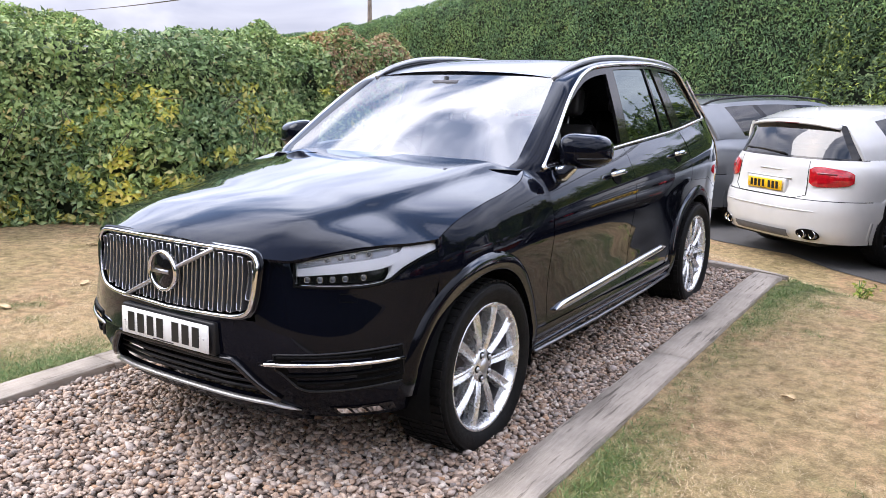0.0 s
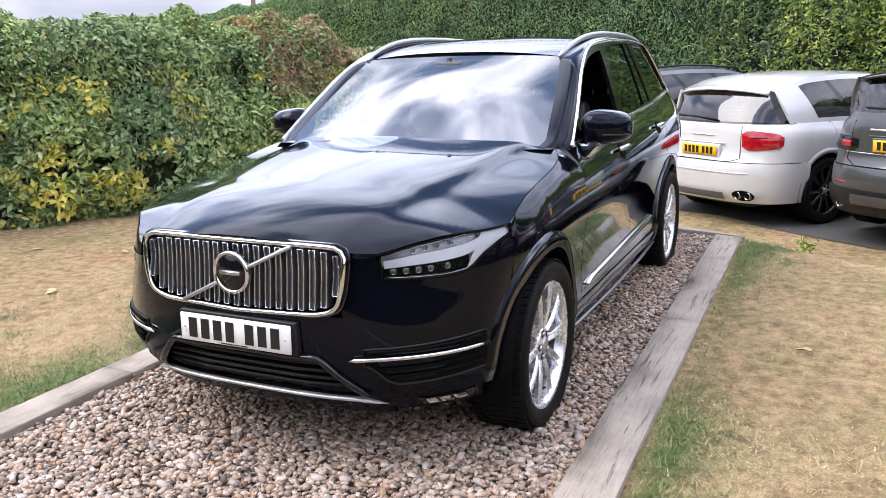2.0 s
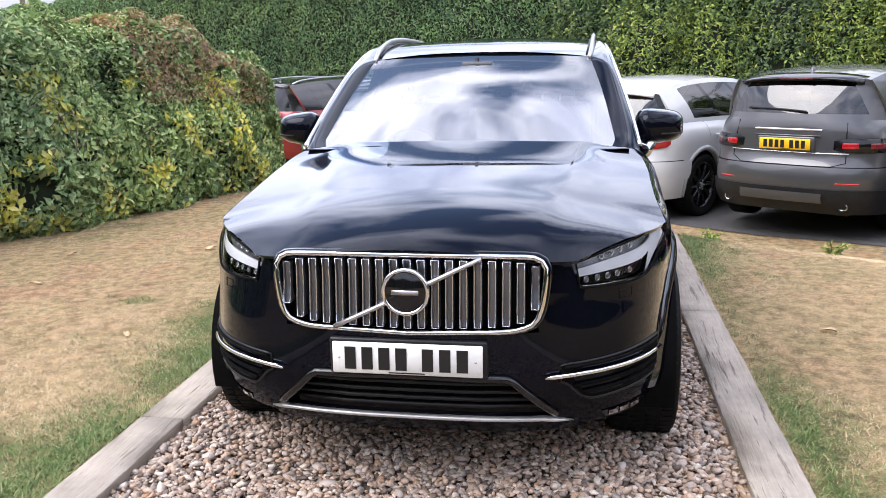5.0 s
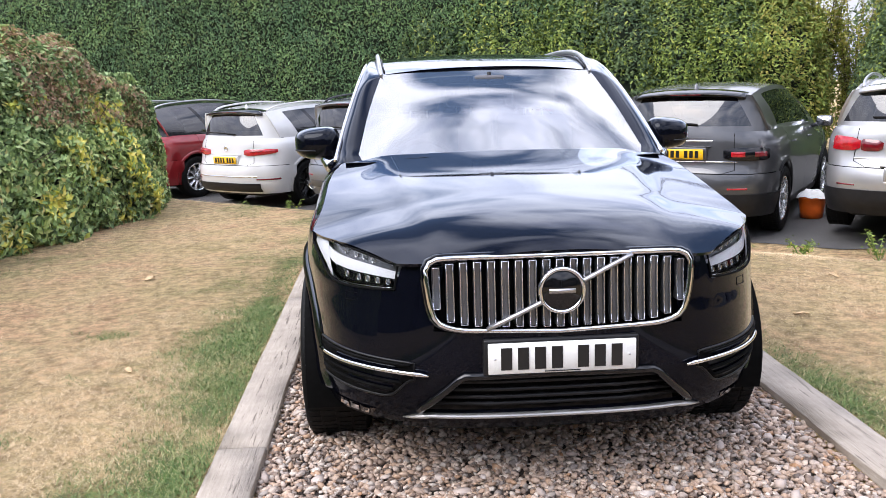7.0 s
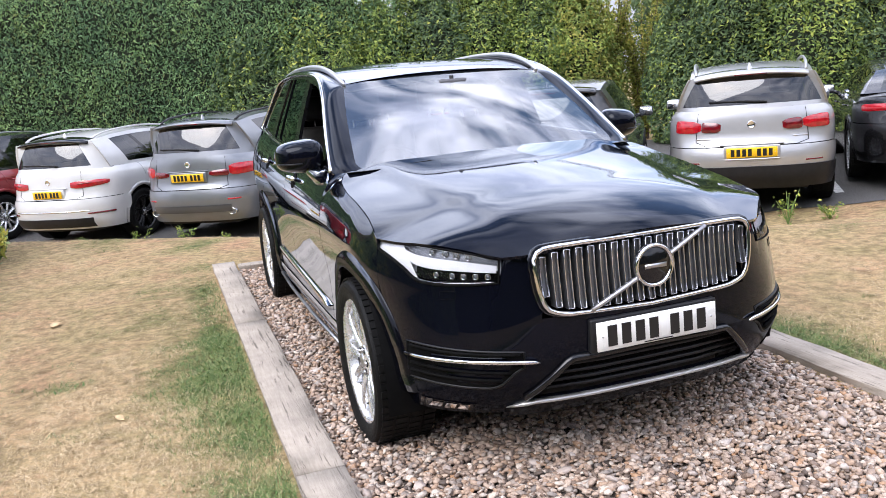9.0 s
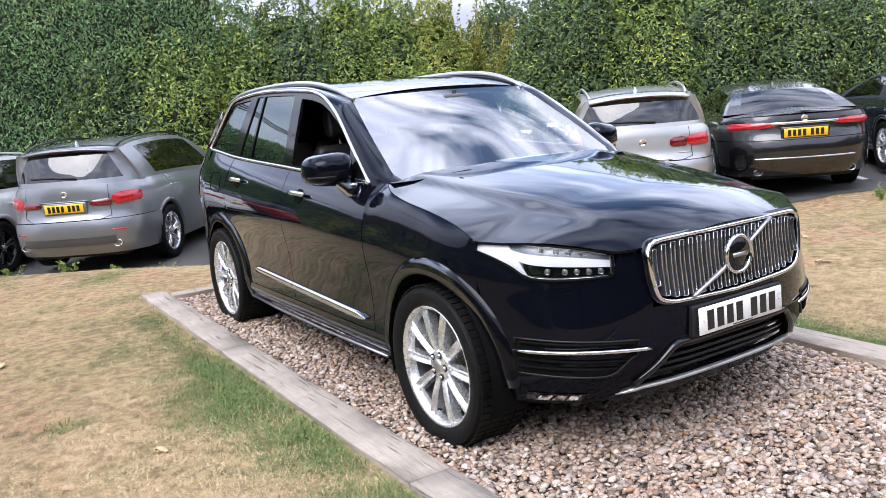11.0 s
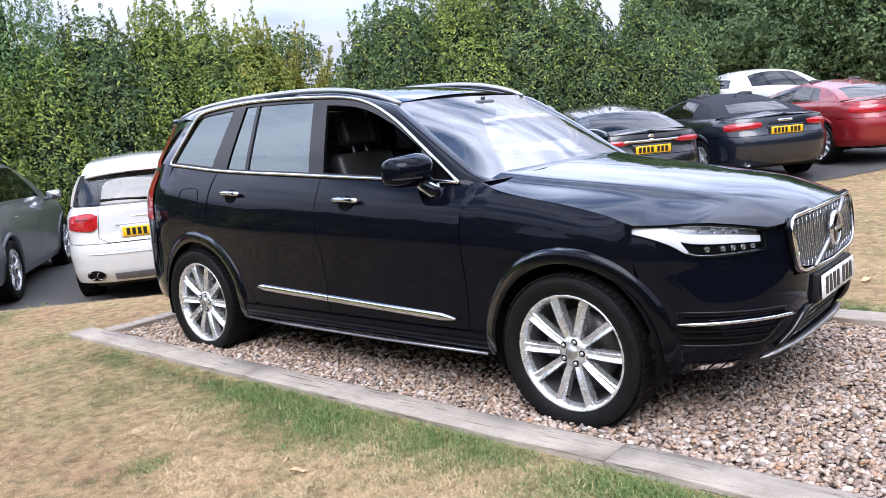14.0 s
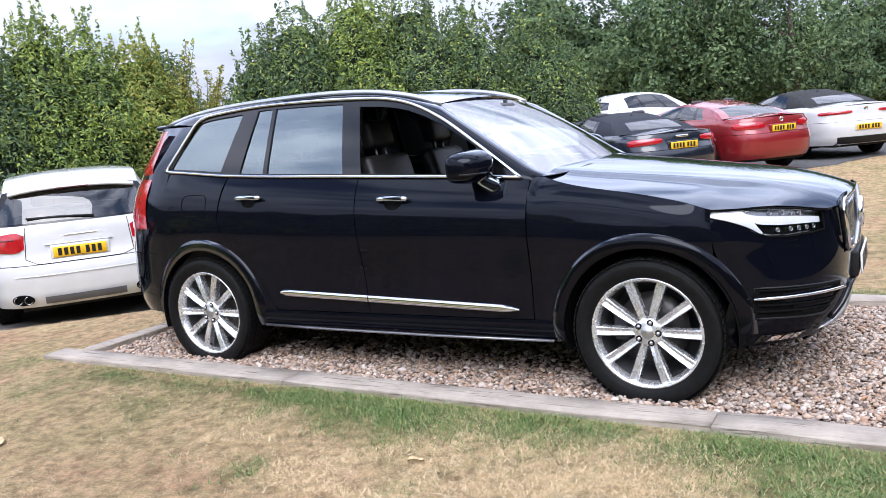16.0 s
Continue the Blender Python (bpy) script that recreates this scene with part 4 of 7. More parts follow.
    for r in range(-2, 20):
        e = ws_l[r] if r >= 0 else ws_l[0] + (ws_l[0] - ws_l[1]) * -r
        t = r / 19
        for i in range(29):
            u = -1 + 2 * i / 28
            by = (0.485 - 0.615) * (1 - t) + (1.20 - 1.25) * t
            bz = 0.012 * (1 - t) + 0.022 * t + 0.030 * math.sin(math.pi * t)
            V.append((e.x * u, e.y + by * (1 - u * u), e.z + bz * (1 - u * u)))
    screen = part("windscreen", (V, grid_faces(22, 29)), M_GLASS, car, "clear windscreen reflecting the clouds")
    screen.visible_shadow = False
    # black cowl and wipers below the screen
    V = []
    for r, (dy, dz) in enumerate(((-0.075, -0.045), (-0.03, -0.045), (0.01, -0.025), (0.03, -0.004))):
        for i in range(25):
            u = -1 + 2 * i / 24
            V.append((0.70 * u, 0.615 - 0.130 * (1 - u * u) + dy, 1.176 + 0.012 * (1 - u * u) + dz))
    part("cowl", (V, grid_faces(4, 25)), M_PLASTIC, car)
    for x0, x1 in ((-0.55, 0.12), (-0.05, 0.60)):
        pts = [(x, 0.615 - 0.130 * (1 - (x / 0.715) ** 2) + 0.012 + 0.004 * f, 1.150 + 0.012 * (1 - (x / 0.715) ** 2) + 0.004 * f) for f, x in ((k / 8, x0 + (x1 - x0) * k / 8) for k in range(9))]
        part("wiper", tube(pts, 0.006, 6), M_PLASTIC, car)
    roof_c = spl([(1.2, 1.628), (1.35, 1.664), (1.6, 1.703), (1.9, 1.733), (2.4, 1.748), (3.0, 1.738), (3.4, 1.712), (3.62, 1.688)])
    roof_e = spl([(1.25, 1.607), (1.4, 1.645), (1.6, 1.680), (1.9, 1.708), (2.4, 1.722), (3.0, 1.710), (3.4, 1.678), (3.62, 1.645)])
    roof_x = spl([(1.25, 0.600), (1.6, 0.618), (2.2, 0.625), (3.0, 0.605), (3.62, 0.56)])
    V = []
    for r in range(36):
        t = r / 35
        for i in range(25):
            u = -1 + 2 * i / 24
            y = 1.255 + (3.60 - 1.255) * t + (-0.05 * (1 - t) + 0.07 * t) * (1 - u * u)
            ye = 1.255 + (3.60 - 1.255) * t
            V.append((roof_x(ye) * u, y, roof_e(ye) + (roof_c(ye) - roof_e(ye)) * (1 - abs(u) ** 2.4)))
    panel("roof", (V, grid_faces(36, 25)), M_BLACK, car, both=False)
    part("headliner", ([(v[0] * 0.97, v[1], v[2] - 0.05) for v in V], grid_faces(36, 25, True)), plain("headliner", (0.22, 0.22, 0.21), 0.9), car)

    z_top = 1.70

    def glassx(y, z):
        zb = bel(y)
        xb = B.half(max(0.1, y), zb) if y < 3.2 else B.x(y, zb)
        t = max(0.0, (z - zb) / (z_top - zb))
        return xb - (xb - 0.685) * t ** 1.12

    def G(y, z, o=0.0):
        return Vector((glassx(y, z) + o, y, z + 0.35 * o))
    dlo_top = curve3([(0.655, bel(0.655), 0), (0.91, 1.352, 0), (1.19, 1.536, 0), (1.47, 1.648, 0), (1.84, 1.690, 0), (2.47, 1.712, 0), (2.9, 1.695, 0), (3.06, 1.672, 0), (3.12, 1.63, 0)], 200)

    def top_seg(y0, y1, m):
        out = []
        for i in range(m):
            y = y0 + (y1 - y0) * i / (m - 1)
            k = min(range(len(dlo_top)), key=lambda q: abs(dlo_top[q].x - y))
            out.append((y, dlo_top[k].y))
        return out
    # A-pillar and cant rail between windscreen, roof and the side windows
    inner = [Vector(p) for p in ws_l[:-1]] + [Vector((roof_x(y) + 0.003, y, roof_e(y) - 0.001)) for y in (1.255 + (3.60 - 1.255) * i / 39 for i in range(40))]
    outer = [G(p.x, p.y, 0.006) for p in dlo_top]
    inner, outer = [Vector((0.700, 0.50, 1.145))] + inner, [Vector((0.800, 0.50, 1.095)), Vector((0.840, 0.60, 1.150))] + outer
    inner, outer = poly2(inner, 96), poly2([(p.x, p.y, p.z) for p in outer], 96)
    V = []
    for r in range(6):
        t = r / 5
        for a, b in zip(outer, inner):
            p = a.lerp(b, t)
            d = 0.018 * math.sin(math.pi * t)
            V.append(p + Vector((d * 0.7, 0, d)))
    panel("roof_pillar", (V, grid_faces(6, 96)), M_BLACK, car)
    # rear pillar and hatch
    n = 34
    low_p = [B.side(3.30 + 0.16 * i / 5, bel(3.30 + 0.16 * i / 5)) for i in range(6)] + [B.rth(B.th_back(B.x(3.47, 1.35), 1.35) * (1 - i / 27), 1.35) for i in range(28)]
    hi_p = poly2([G(3.12, 1.63, 0.006), (0.575, 3.59, 1.645), (0.40, 3.655, 1.668), (0.2, 3.675, 1.675), (0, 3.68, 1.676)], n)
    low_p = poly2(low_p, n)
    panel("rear_pillar", ribbon(low_p, hi_p, 10, lambda p: p + Vector((0.015, 0.02, 0)) * 0.0), M_BLACK, car)
    V = [Vector(low_p[i]).lerp(Vector(hi_p[i]), t) + Vector((0, 0.006, 0)) for t in (0.1, 0.35, 0.6, 0.85) for i in range(17, n)]
    spread((V, grid_faces(4, n - 17)), "rear_window", M_DARKGLASS, car)
    part("spoiler", box(-0.55, 0.55, 3.50, 3.70, 1.630, 1.668, 0.016), M_BLACK, car)
    # tail: bumper and hatch skin
    def rband(z0, z1, th0, th1, cols=22, rws=7, o=0.0):
        return ribbon([(th0 + (th1 - th0) * i / (cols - 1), z0, 0) for i in range(cols)], [(th0 + (th1 - th0) * i / (cols - 1), z1, 0) for i in range(cols)], rws, lambda p: B.rth(p[0], p[1], o))
    q0 = lambda z: B.th_back(B.x(3.43, z), z)
    panel("rear_bumper", rband(0.36, 0.78, 0.962, 0), M_BLACK, car)
    panel("tailgate", rband(0.785, 1.35, 0.962, 0), M_BLACK, car)
    # tail lamp: a tall red blade round the corner
    V = []
    for j in range(14):
        t = j / 13
        z = 0.96 + 0.66 * t
        for i in range(6):
            f = i / 5
            if z < 1.34:
                th = 0.86 - 0.32 * f - (0.05 * t)
                p = B.rth(th, z, 0.006)
            else:
                tt = (z - 1.34) / 0.30
                a = B.rth(0.82 - 0.30 * f, 1.34, 0.006)
                b = Vector((0.66 - 0.04 * f, 3.42 + 0.10 * f, 1.64))
                p = a.lerp(b, tt) + Vector((0.008, 0.008, 0))
            V.append(p)
    spread((V, grid_faces(14, 6)), "tail_lamp", M_REDLENS, car, "tall red tail lamp")

    # side windows: cells between the belt and the top line, each with a black surround and a pane
    def cell(name, b0, b1, t0, t1, ua, ub, va, vb, pane, m=36, rws=14):
        low = [(b0 + (b1 - b0) * i / (m - 1), 0) for i in range(m)]
        low = [(y, bel(y)) for y, _ in low]
        high = top_seg(t0, t1, m)

        def at(u, v, o):
            i = min(m - 2, int(u * (m - 1)))
            f = u * (m - 1) - i
            a = Vector(low[i]).lerp(Vector(low[i + 1]), f)
            b = Vector(high[i]).lerp(Vector(high[i + 1]), f)
            p = a.lerp(b, v)
            return G(p[0], p[1], o)
        us = [0, ua * 0.5, ua] + [ua + (ub - ua) * i / 14 for i in range(1, 15)] + [ub + (1 - ub) * 0.5, 1]
        vs = [0, va] + [va + (vb - va) * i / 8 for i in range(1, 9)] + [1]
        V = [at(u, v, 0.0) for v in vs for u in us]
        nu = len(us)
        F = []
        for j in range(len(vs) - 1):
            for i in range(nu - 1):
                if 2 <= i < nu - 3 and 1 <= j < len(vs) - 2:
                    continue
                F.append((j * nu + i, j * nu + i + 1, (j + 1) * nu + i + 1, (j + 1) * nu + i))
        sur = panel(name + "_surround", (V, F), M_GLOSSBLK, car, depth=0.02)
        if pane:
            V = [at(ua + (ub - ua) * i / 15, va + (vb - va) * j / 9, -0.008) for j in range(10) for i in range(16)]
            for s, o in zip((1, -1), sur):
                g = (V, grid_faces(10, 16))
                part("pane", g if s > 0 else mirror(g), pane, o).visible_shadow = False
    cell("front_window", 0.66, 1.735, 0.662, 1.80, 0.24, 0.955, 0.045, 0.90, None)
    cell("rear_window", 1.735, 2.445, 1.80, 2.43, 0.12, 0.965, 0.045, 0.94, M_TINT)
    cell("door_quarter_window", 2.445, 2.74, 2.43, 2.60, 0.03, 0.72, 0.045, 0.94, M_TINT)
    cell("quarter_window", 2.74, 3.325, 2.60, 3.115, 0.15, 0.95, 0.06, 0.92, M_TINT)
    # bright line all round the side windows
    path = [G(p.x, p.y, 0.008) for p in dlo_top] + [G(y, bel(y) + 0.002, 0.008) for y in (3.325 - (3.325 - 0.655) * i / 60 for i in range(61))]
    spread(tube(poly2([(p.x, p.y, p.z) for p in path], 150), 0.0105, 6, closed=True, flat=1.0), "window_trim", M_CHROME, car, "bright chrome window line")

    # roof rails
    for s in (1, -1):
        pts = [(0.610 * s, 1.235, 1.604), (0.622 * s, 1.42, 1.667), (0.632 * s, 1.70, 1.718), (0.638 * s, 2.1, 1.742), (0.636 * s, 2.7, 1.741), (0.625 * s, 3.15, 1.716), (0.600 * s, 3.5, 1.660)]
        part("roof_rail", tube(curve3(pts, 40), [0.009] + [0.0135] * 38 + [0.009], 8, flat=1.35), M_SATIN, car, "satin silver roof rail")
        part("roof_gutter", tube([(roof_x(y) * s * 0.985, y, roof_e(y) + 0.006) for y in (1.3 + 2.2 * i / 20 for i in range(21))], 0.006, 5), M_PLASTIC, car)

    # mirrors
    for s in (1, -1):
        bm = bmesh.new()
        bmesh.ops.create_uvsphere(bm, u_segments=28, v_segments=18, radius=1.0)
        for v in bm.verts:
            x, y, z = v.co
            x = math.copysign(abs(x) ** 0.62, x)
            z = math.copysign(abs(z) ** 0.62, z)
            yy = y if y < 0 else min(y, 0.28) * 0.9
            v.co = ((0.968 + 0.124 * x * (1 - 0.10 * max(0, yy))) * s, 0.92 + 0.125 * yy + 0.03 * x, 1.247 + 0.088 * z * (1 - 0.14 * x))
        if s < 0:
            bmesh.ops.reverse_faces(bm, faces=bm.faces[:])
        bm.verts.index_update()
        g = ([v.co.copy() for v in bm.verts], [tuple(v.index for v in f.verts) for f in bm.faces])
        bm.free()
        mir = part("door_mirror", g, M_BLACK, car, "glossy black door mirror")
        part("mirror_glass", ([(0.968 * s + dx * s, 0.961, 1.247 + dz) for dx, dz in ((-0.09, -0.055), (0.09, -0.055), (0.095, 0.05), (-0.09, 0.06))], [(0, 1, 2, 3) if s < 0 else (3, 2, 1, 0)]), M_CHROME, mir)
        part("mirror_arm", tube([(0.850 * s, 0.795, 1.128), (0.885 * s, 0.815, 1.136), (0.905 * s, 0.845, 1.165), (0.915 * s, 0.875, 1.21)], [0.060, 0.052, 0.046, 0.050], 12, flat=0.85), M_BLACK, mir)
        part("indicator", tube([(0.97 * s, 0.800, 1.215), (1.03 * s, 0.815, 1.215), (1.072 * s, 0.86, 1.215), (1.084 * s, 0.90, 1.215)], 0.005, 6), M_PLASTIC, mir)

    # door handles, fuel flap, badge
    for own, y, z in ((fd, 1.43, 1.082), (rd, 2.52, 1.128)):
        for s, o in zip((1, -1), own):
            pts = [B.side(y - 0.105 + 0.21 * i / 8, z + 0.004 * i / 8, 0.006 + 0.034 * math.sin(math.pi * min(1, max(0, (i / 8)))) ** 0.5) for i in range(9)]
            g = tube(pts, [0.010] + [0.015] * 7 + [0.010], 8)
            h = part("door_handle", g if s > 0 else mirror(g), M_BLACK, o)
            pts = [B.side(y - 0.110 + 0.030 * i / 4, z + 0.001, 0.014 + 0.016 * math.sin(0.5 * math.pi * i / 4) ** 0.5) for i in range(5)]
            g = tube(pts, [0.009, 0.0135, 0.0145, 0.015, 0.015], 8)
            part("handle_trim", g if s > 0 else mirror(g), M_CHROME, h)
            g = [B.side(y + 0.058 * math.cos(a), z - 0.008 + 0.042 * math.sin(a), 0.003) for a in (2 * math.pi * i / 20 for i in range(20))]
            g = (g, [tuple(range(20))])
            part("handle_cup", g if s > 0 else mirror(g), M_MATTE, h)
    ring_ = []
    for i in range(40):
        a = 2 * math.pi * i / 40
        cx_, sy_ = math.cos(a), math.sin(a)
        ring_.append(B.side(3.01 + 0.110 * math.copysign(abs(cx_) ** 0.5, cx_), 1.105 + 0.070 * math.copysign(abs(sy_) ** 0.5, sy_), 0.0005))
    part("fuel_flap", mirror(tube(ring_, 0.0025, 5, closed=True)), M_MATTE, car)

    # underside and structure behind the skin
    part("underbody", box(-0.52, 0.52, -0.58, 3.9, 0.26, 0.42, 0.02), M_UNDER, car)
    part("engine_bay", box(-0.54, 0.54, -0.68, 0.55, 0.41, 0.93, 0.02), M_UNDER, car)
    part("floor_pan", box(-0.90, 0.90, 0.50, 2.46, 0.30, 0.45, 0.02), M_UNDER, car)
    part("boot_floor", box(-0.60, 0.60, 2.4, 3.9, 0.40, 0.75, 0.02), M_UNDER, car)
    inner = ribbon([(0.55 + 2.75 * i / 29, 0.45, 0) for i in range(30)], [(0.55 + 2.75 * i / 29, bel(0.55 + 2.75 * i / 29) - 0.01, 0) for i in range(30)], 8, lambda p: B.side(p[0], p[1], -0.07), flip=True)
    spread(inner, "door_lining", M_CABIN, car)

    # cabin
    V = []
    prof = [(0.50, 1.17), (0.72, 1.165), (0.86, 1.13), (0.93, 1.06), (0.95, 0.95), (0.93, 0.72), (0.80, 0.55)]
    for y, z in prof:
        for i in range(17):
            u = -1 + i / 8
            hump = 0.025 * math.exp(-((u * 0.80 + 0.40) / 0.18) ** 2) * (z > 1)
            V.append((0.80 * u, y - 0.10 * (1 - u * u) * (y < 0.8), z + hump))
    part("dashboard", (V, grid_faces(len(prof), 17)), M_CABIN, car)
    steer = part("steering_wheel", moved(tube([(0.185 * math.cos(a), 0.185 * math.sin(a), 0) for a in (2 * math.pi * i / 36 for i in range(36))], 0.016, 8, closed=True), Matrix.Translation((-0.38, 1.08, 1.06)) @ Matrix.Rotation(radians(68), 4, 'X')), M_LEATHER, car)
    part("steering_hub", moved(merged(box(-0.065, 0.065, -0.05, 0.05, -0.02, 0.02, 0.015), box(-0.175, 0.175, -0.012, 0.012, -0.008, 0.008, 0.004), box(-0.012, 0.012, -0.175, 0, -0.008, 0.008, 0.004)), Matrix.Translation((-0.38, 1.08, 1.06)) @ Matrix.Rotation(radians(68), 4, 'X')), M_CABIN, steer)
    part("rear_view_mirror", merged(box(-0.12, 0.12, 1.10, 1.13, 1.475, 1.54, 0.012), box(-0.01, 0.01, 1.10, 1.12, 1.53, 1.61)), M_PLASTIC, car)
    part("sensor_housing", box(-0.085, 0.085, 1.08, 1.20, 1.560, 1.590, 0.012), M_SENSOR, car)

    def seat(x, y, w, backless=False):
        st = part("seat", merged(box(x - w / 2, x + w / 2, y - 0.26, y + 0.26, 0.62, 0.78, 0.05, 3)), M_LEATHER, car)
        back = box(-w / 2, w / 2, -0.06, 0.06, 0.0, 0.62, 0.05, 3)
        part("backrest", moved(back, Matrix.Translation((x, y + 0.28, 0.74)) @ Matrix.Rotation(radians(-17), 4, 'X')), M_LEATHER, st)
        m = Matrix.Translation((x, y + 0.46, 1.34)) @ Matrix.Rotation(radians(-12), 4, 'X')
        part("headrest", moved(box(-0.135, 0.135, -0.05, 0.05, 0.04, 0.22, 0.035, 3), m), M_LEATHER, st)
        for hx in (-0.055, 0.055):
            part("headrest_post", moved(box(hx - 0.005, hx + 0.005, -0.006, 0.006, -0.05, 0.06), m), M_SATIN, st)
    seat(-0.38, 1.38, 0.50)
    seat(0.38, 1.38, 0.50)
    for x in (-0.46, 0.0, 0.46):
        seat(x, 2.30, 0.42)

    # wheels
    for cy, cz in (F_C, R_C):
        for s in (1, -1):
            wheel_parts(car, (0.838 * s, cy, cz + 0.004), s, 0.375, 0.272, 0.276, 10, M_ALLOY)
    return car


build_suv()

# ---- timber edging of the gravel bed ----
def wood_material():
    m, nt, b = principled("weathered_timber")
    grain = noised(nt, 9.0, 8.0, 0.7, 0.3, 0.7, (9.0, 0.6, 9.0))
    blot = noised(nt, 3.2, 6.0, 0.7, 0.36, 0.62)
    c1 = mixed(nt, grain, (0.25, 0.215, 0.175), (0.37, 0.32, 0.265))
    c2 = mixed(nt, grain, (0.37, 0.315, 0.26), (0.49, 0.425, 0.355))
    crack = noised(nt, 7.0, 6.0, 0.72, 0.575, 0.62, (7.0, 0.35, 7.0))
    nt.links.new(mixed(nt, crack, mixed(nt, blot, c1, c2), (0.15, 0.125, 0.10)), b.inputs["Base Color"])
    b.inputs["Roughness"].default_value = 0.85
    bumped(nt, b, grain, 0.5, 0.006)
    return m


M_TIMBER = wood_material()


def sleeper(x0, x1, y0, y1, top):
    """A weathered sleeper with worn, slightly wavy edges."""
    along_y = (y1 - y0) > (x1 - x0)
    n = max(6, int(max(y1 - y0, x1 - x0) / 0.12))
    prof = [(0.0, -0.12), (0.0, -0.012), (0.006, -0.003), (0.02, 0.0), (0.98, 0.0), (0.994, -0.003), (1.0, -0.012), (1.0, -0.12)]
    V = []
    for i in range(n + 1):
        f = i / n
        for k, (u, dz) in enumerate(prof):
            w = 0.007 * noise.noise(Vector((f * 9 + x0 * 3, k * 1.7, y0)))
            if along_y:
                p = (x0 + (x1 - x0) * u + w, y0 + (y1 - y0) * f)
            else:
                p = (x0 + (x1 - x0) * f, y1 + (y0 - y1) * u + w)
            V.append((p[0], p[1], ground_z(p[0], p[1]) + top + dz + w * 0.4))
    F = grid_faces(n + 1, len(prof), True)
    F += [tuple(range(len(prof))), tuple(n * len(prof) + k for k in range(len(prof)))[::-1]]
    return V, F


def build_edging():
    for x0, x1, cuts, end in ((-3.80, -3.60, (-3.2, -0.10, 2.32, 4.75), 6.98), (-1.27, -1.06, (-3.2, -0.9, 1.55, 4.15), 6.62)):
        for a, b in zip(cuts, (*cuts[1:], end)):
            tagged(part("timber_edging", sleeper(x0, x1, a + 0.004, b - 0.004, 0.03), M_TIMBER), "weathered grey timber sleeper edging the gravel", "edging", "sleepers round the gravel bed")
    tagged(part("timber_edging", sleeper(-3.58, -1.05, 6.68, 6.82, 0.03), M_TIMBER), "weathered grey timber sleeper edging the gravel", "edging", "sleepers round the gravel bed")


build_edging()


# ---- gravel ----
def gravel_material():
    m, nt, b = principled("pea_gravel")
    geo = nt.nodes.new("ShaderNodeNewGeometry")
    ramp = nt.nodes.new("ShaderNodeValToRGB")
    cr = ramp.color_ramp
    cols = [(0.0, (0.12, 0.095, 0.080)), (0.14, (0.30, 0.225, 0.175)), (0.30, (0.50, 0.405, 0.335)), (0.46, (0.44, 0.31, 0.215)), (0.60, (0.63, 0.53, 0.45)), (0.74, (0.24, 0.215, 0.20)), (0.88, (0.76, 0.69, 0.61)), (1.0, (0.44, 0.26, 0.14))]
    cr.elements[0].position, cr.elements[0].color = cols[0][0], (*cols[0][1], 1)
    cr.elements[1].position, cr.elements[1].color = cols[-1][0], (*cols[-1][1], 1)
    for p, c in cols[1:-1]:
        e = cr.elements.new(p)
        e.color = (*c, 1)
    nt.links.new(geo.outputs["Random Per Island"], ramp.inputs["Fac"])
    fine = noised(nt, 90.0, 4.0, 0.7, 0.3, 0.7)
    dark = nt.nodes.new("ShaderNodeMix")
    dark.data_type, dark.blend_type = 'RGBA', 'MULTIPLY'
    dark.inputs["Factor"].default_value = 1.0
    nt.links.new(ramp.outputs["Color"], dark.inputs["A"])
    nt.links.new(mixed(nt, fine, (0.60, 0.565, 0.53), (1.06, 1.0, 0.95)), dark.inputs["B"])
    nt.links.new(dark.outputs["Result"], b.inputs["Base Color"])
    b.inputs["Roughness"].default_value = 0.62
    bumped(nt, b, fine, 0.25, 0.003)
    return m


M_GRAVEL = gravel_material()
M_GRIT = plain("gravel_bed_soil", (0.07, 0.055, 0.045), 0.9, vary=0.4, scale=60, bump=0.5, bscale=120)


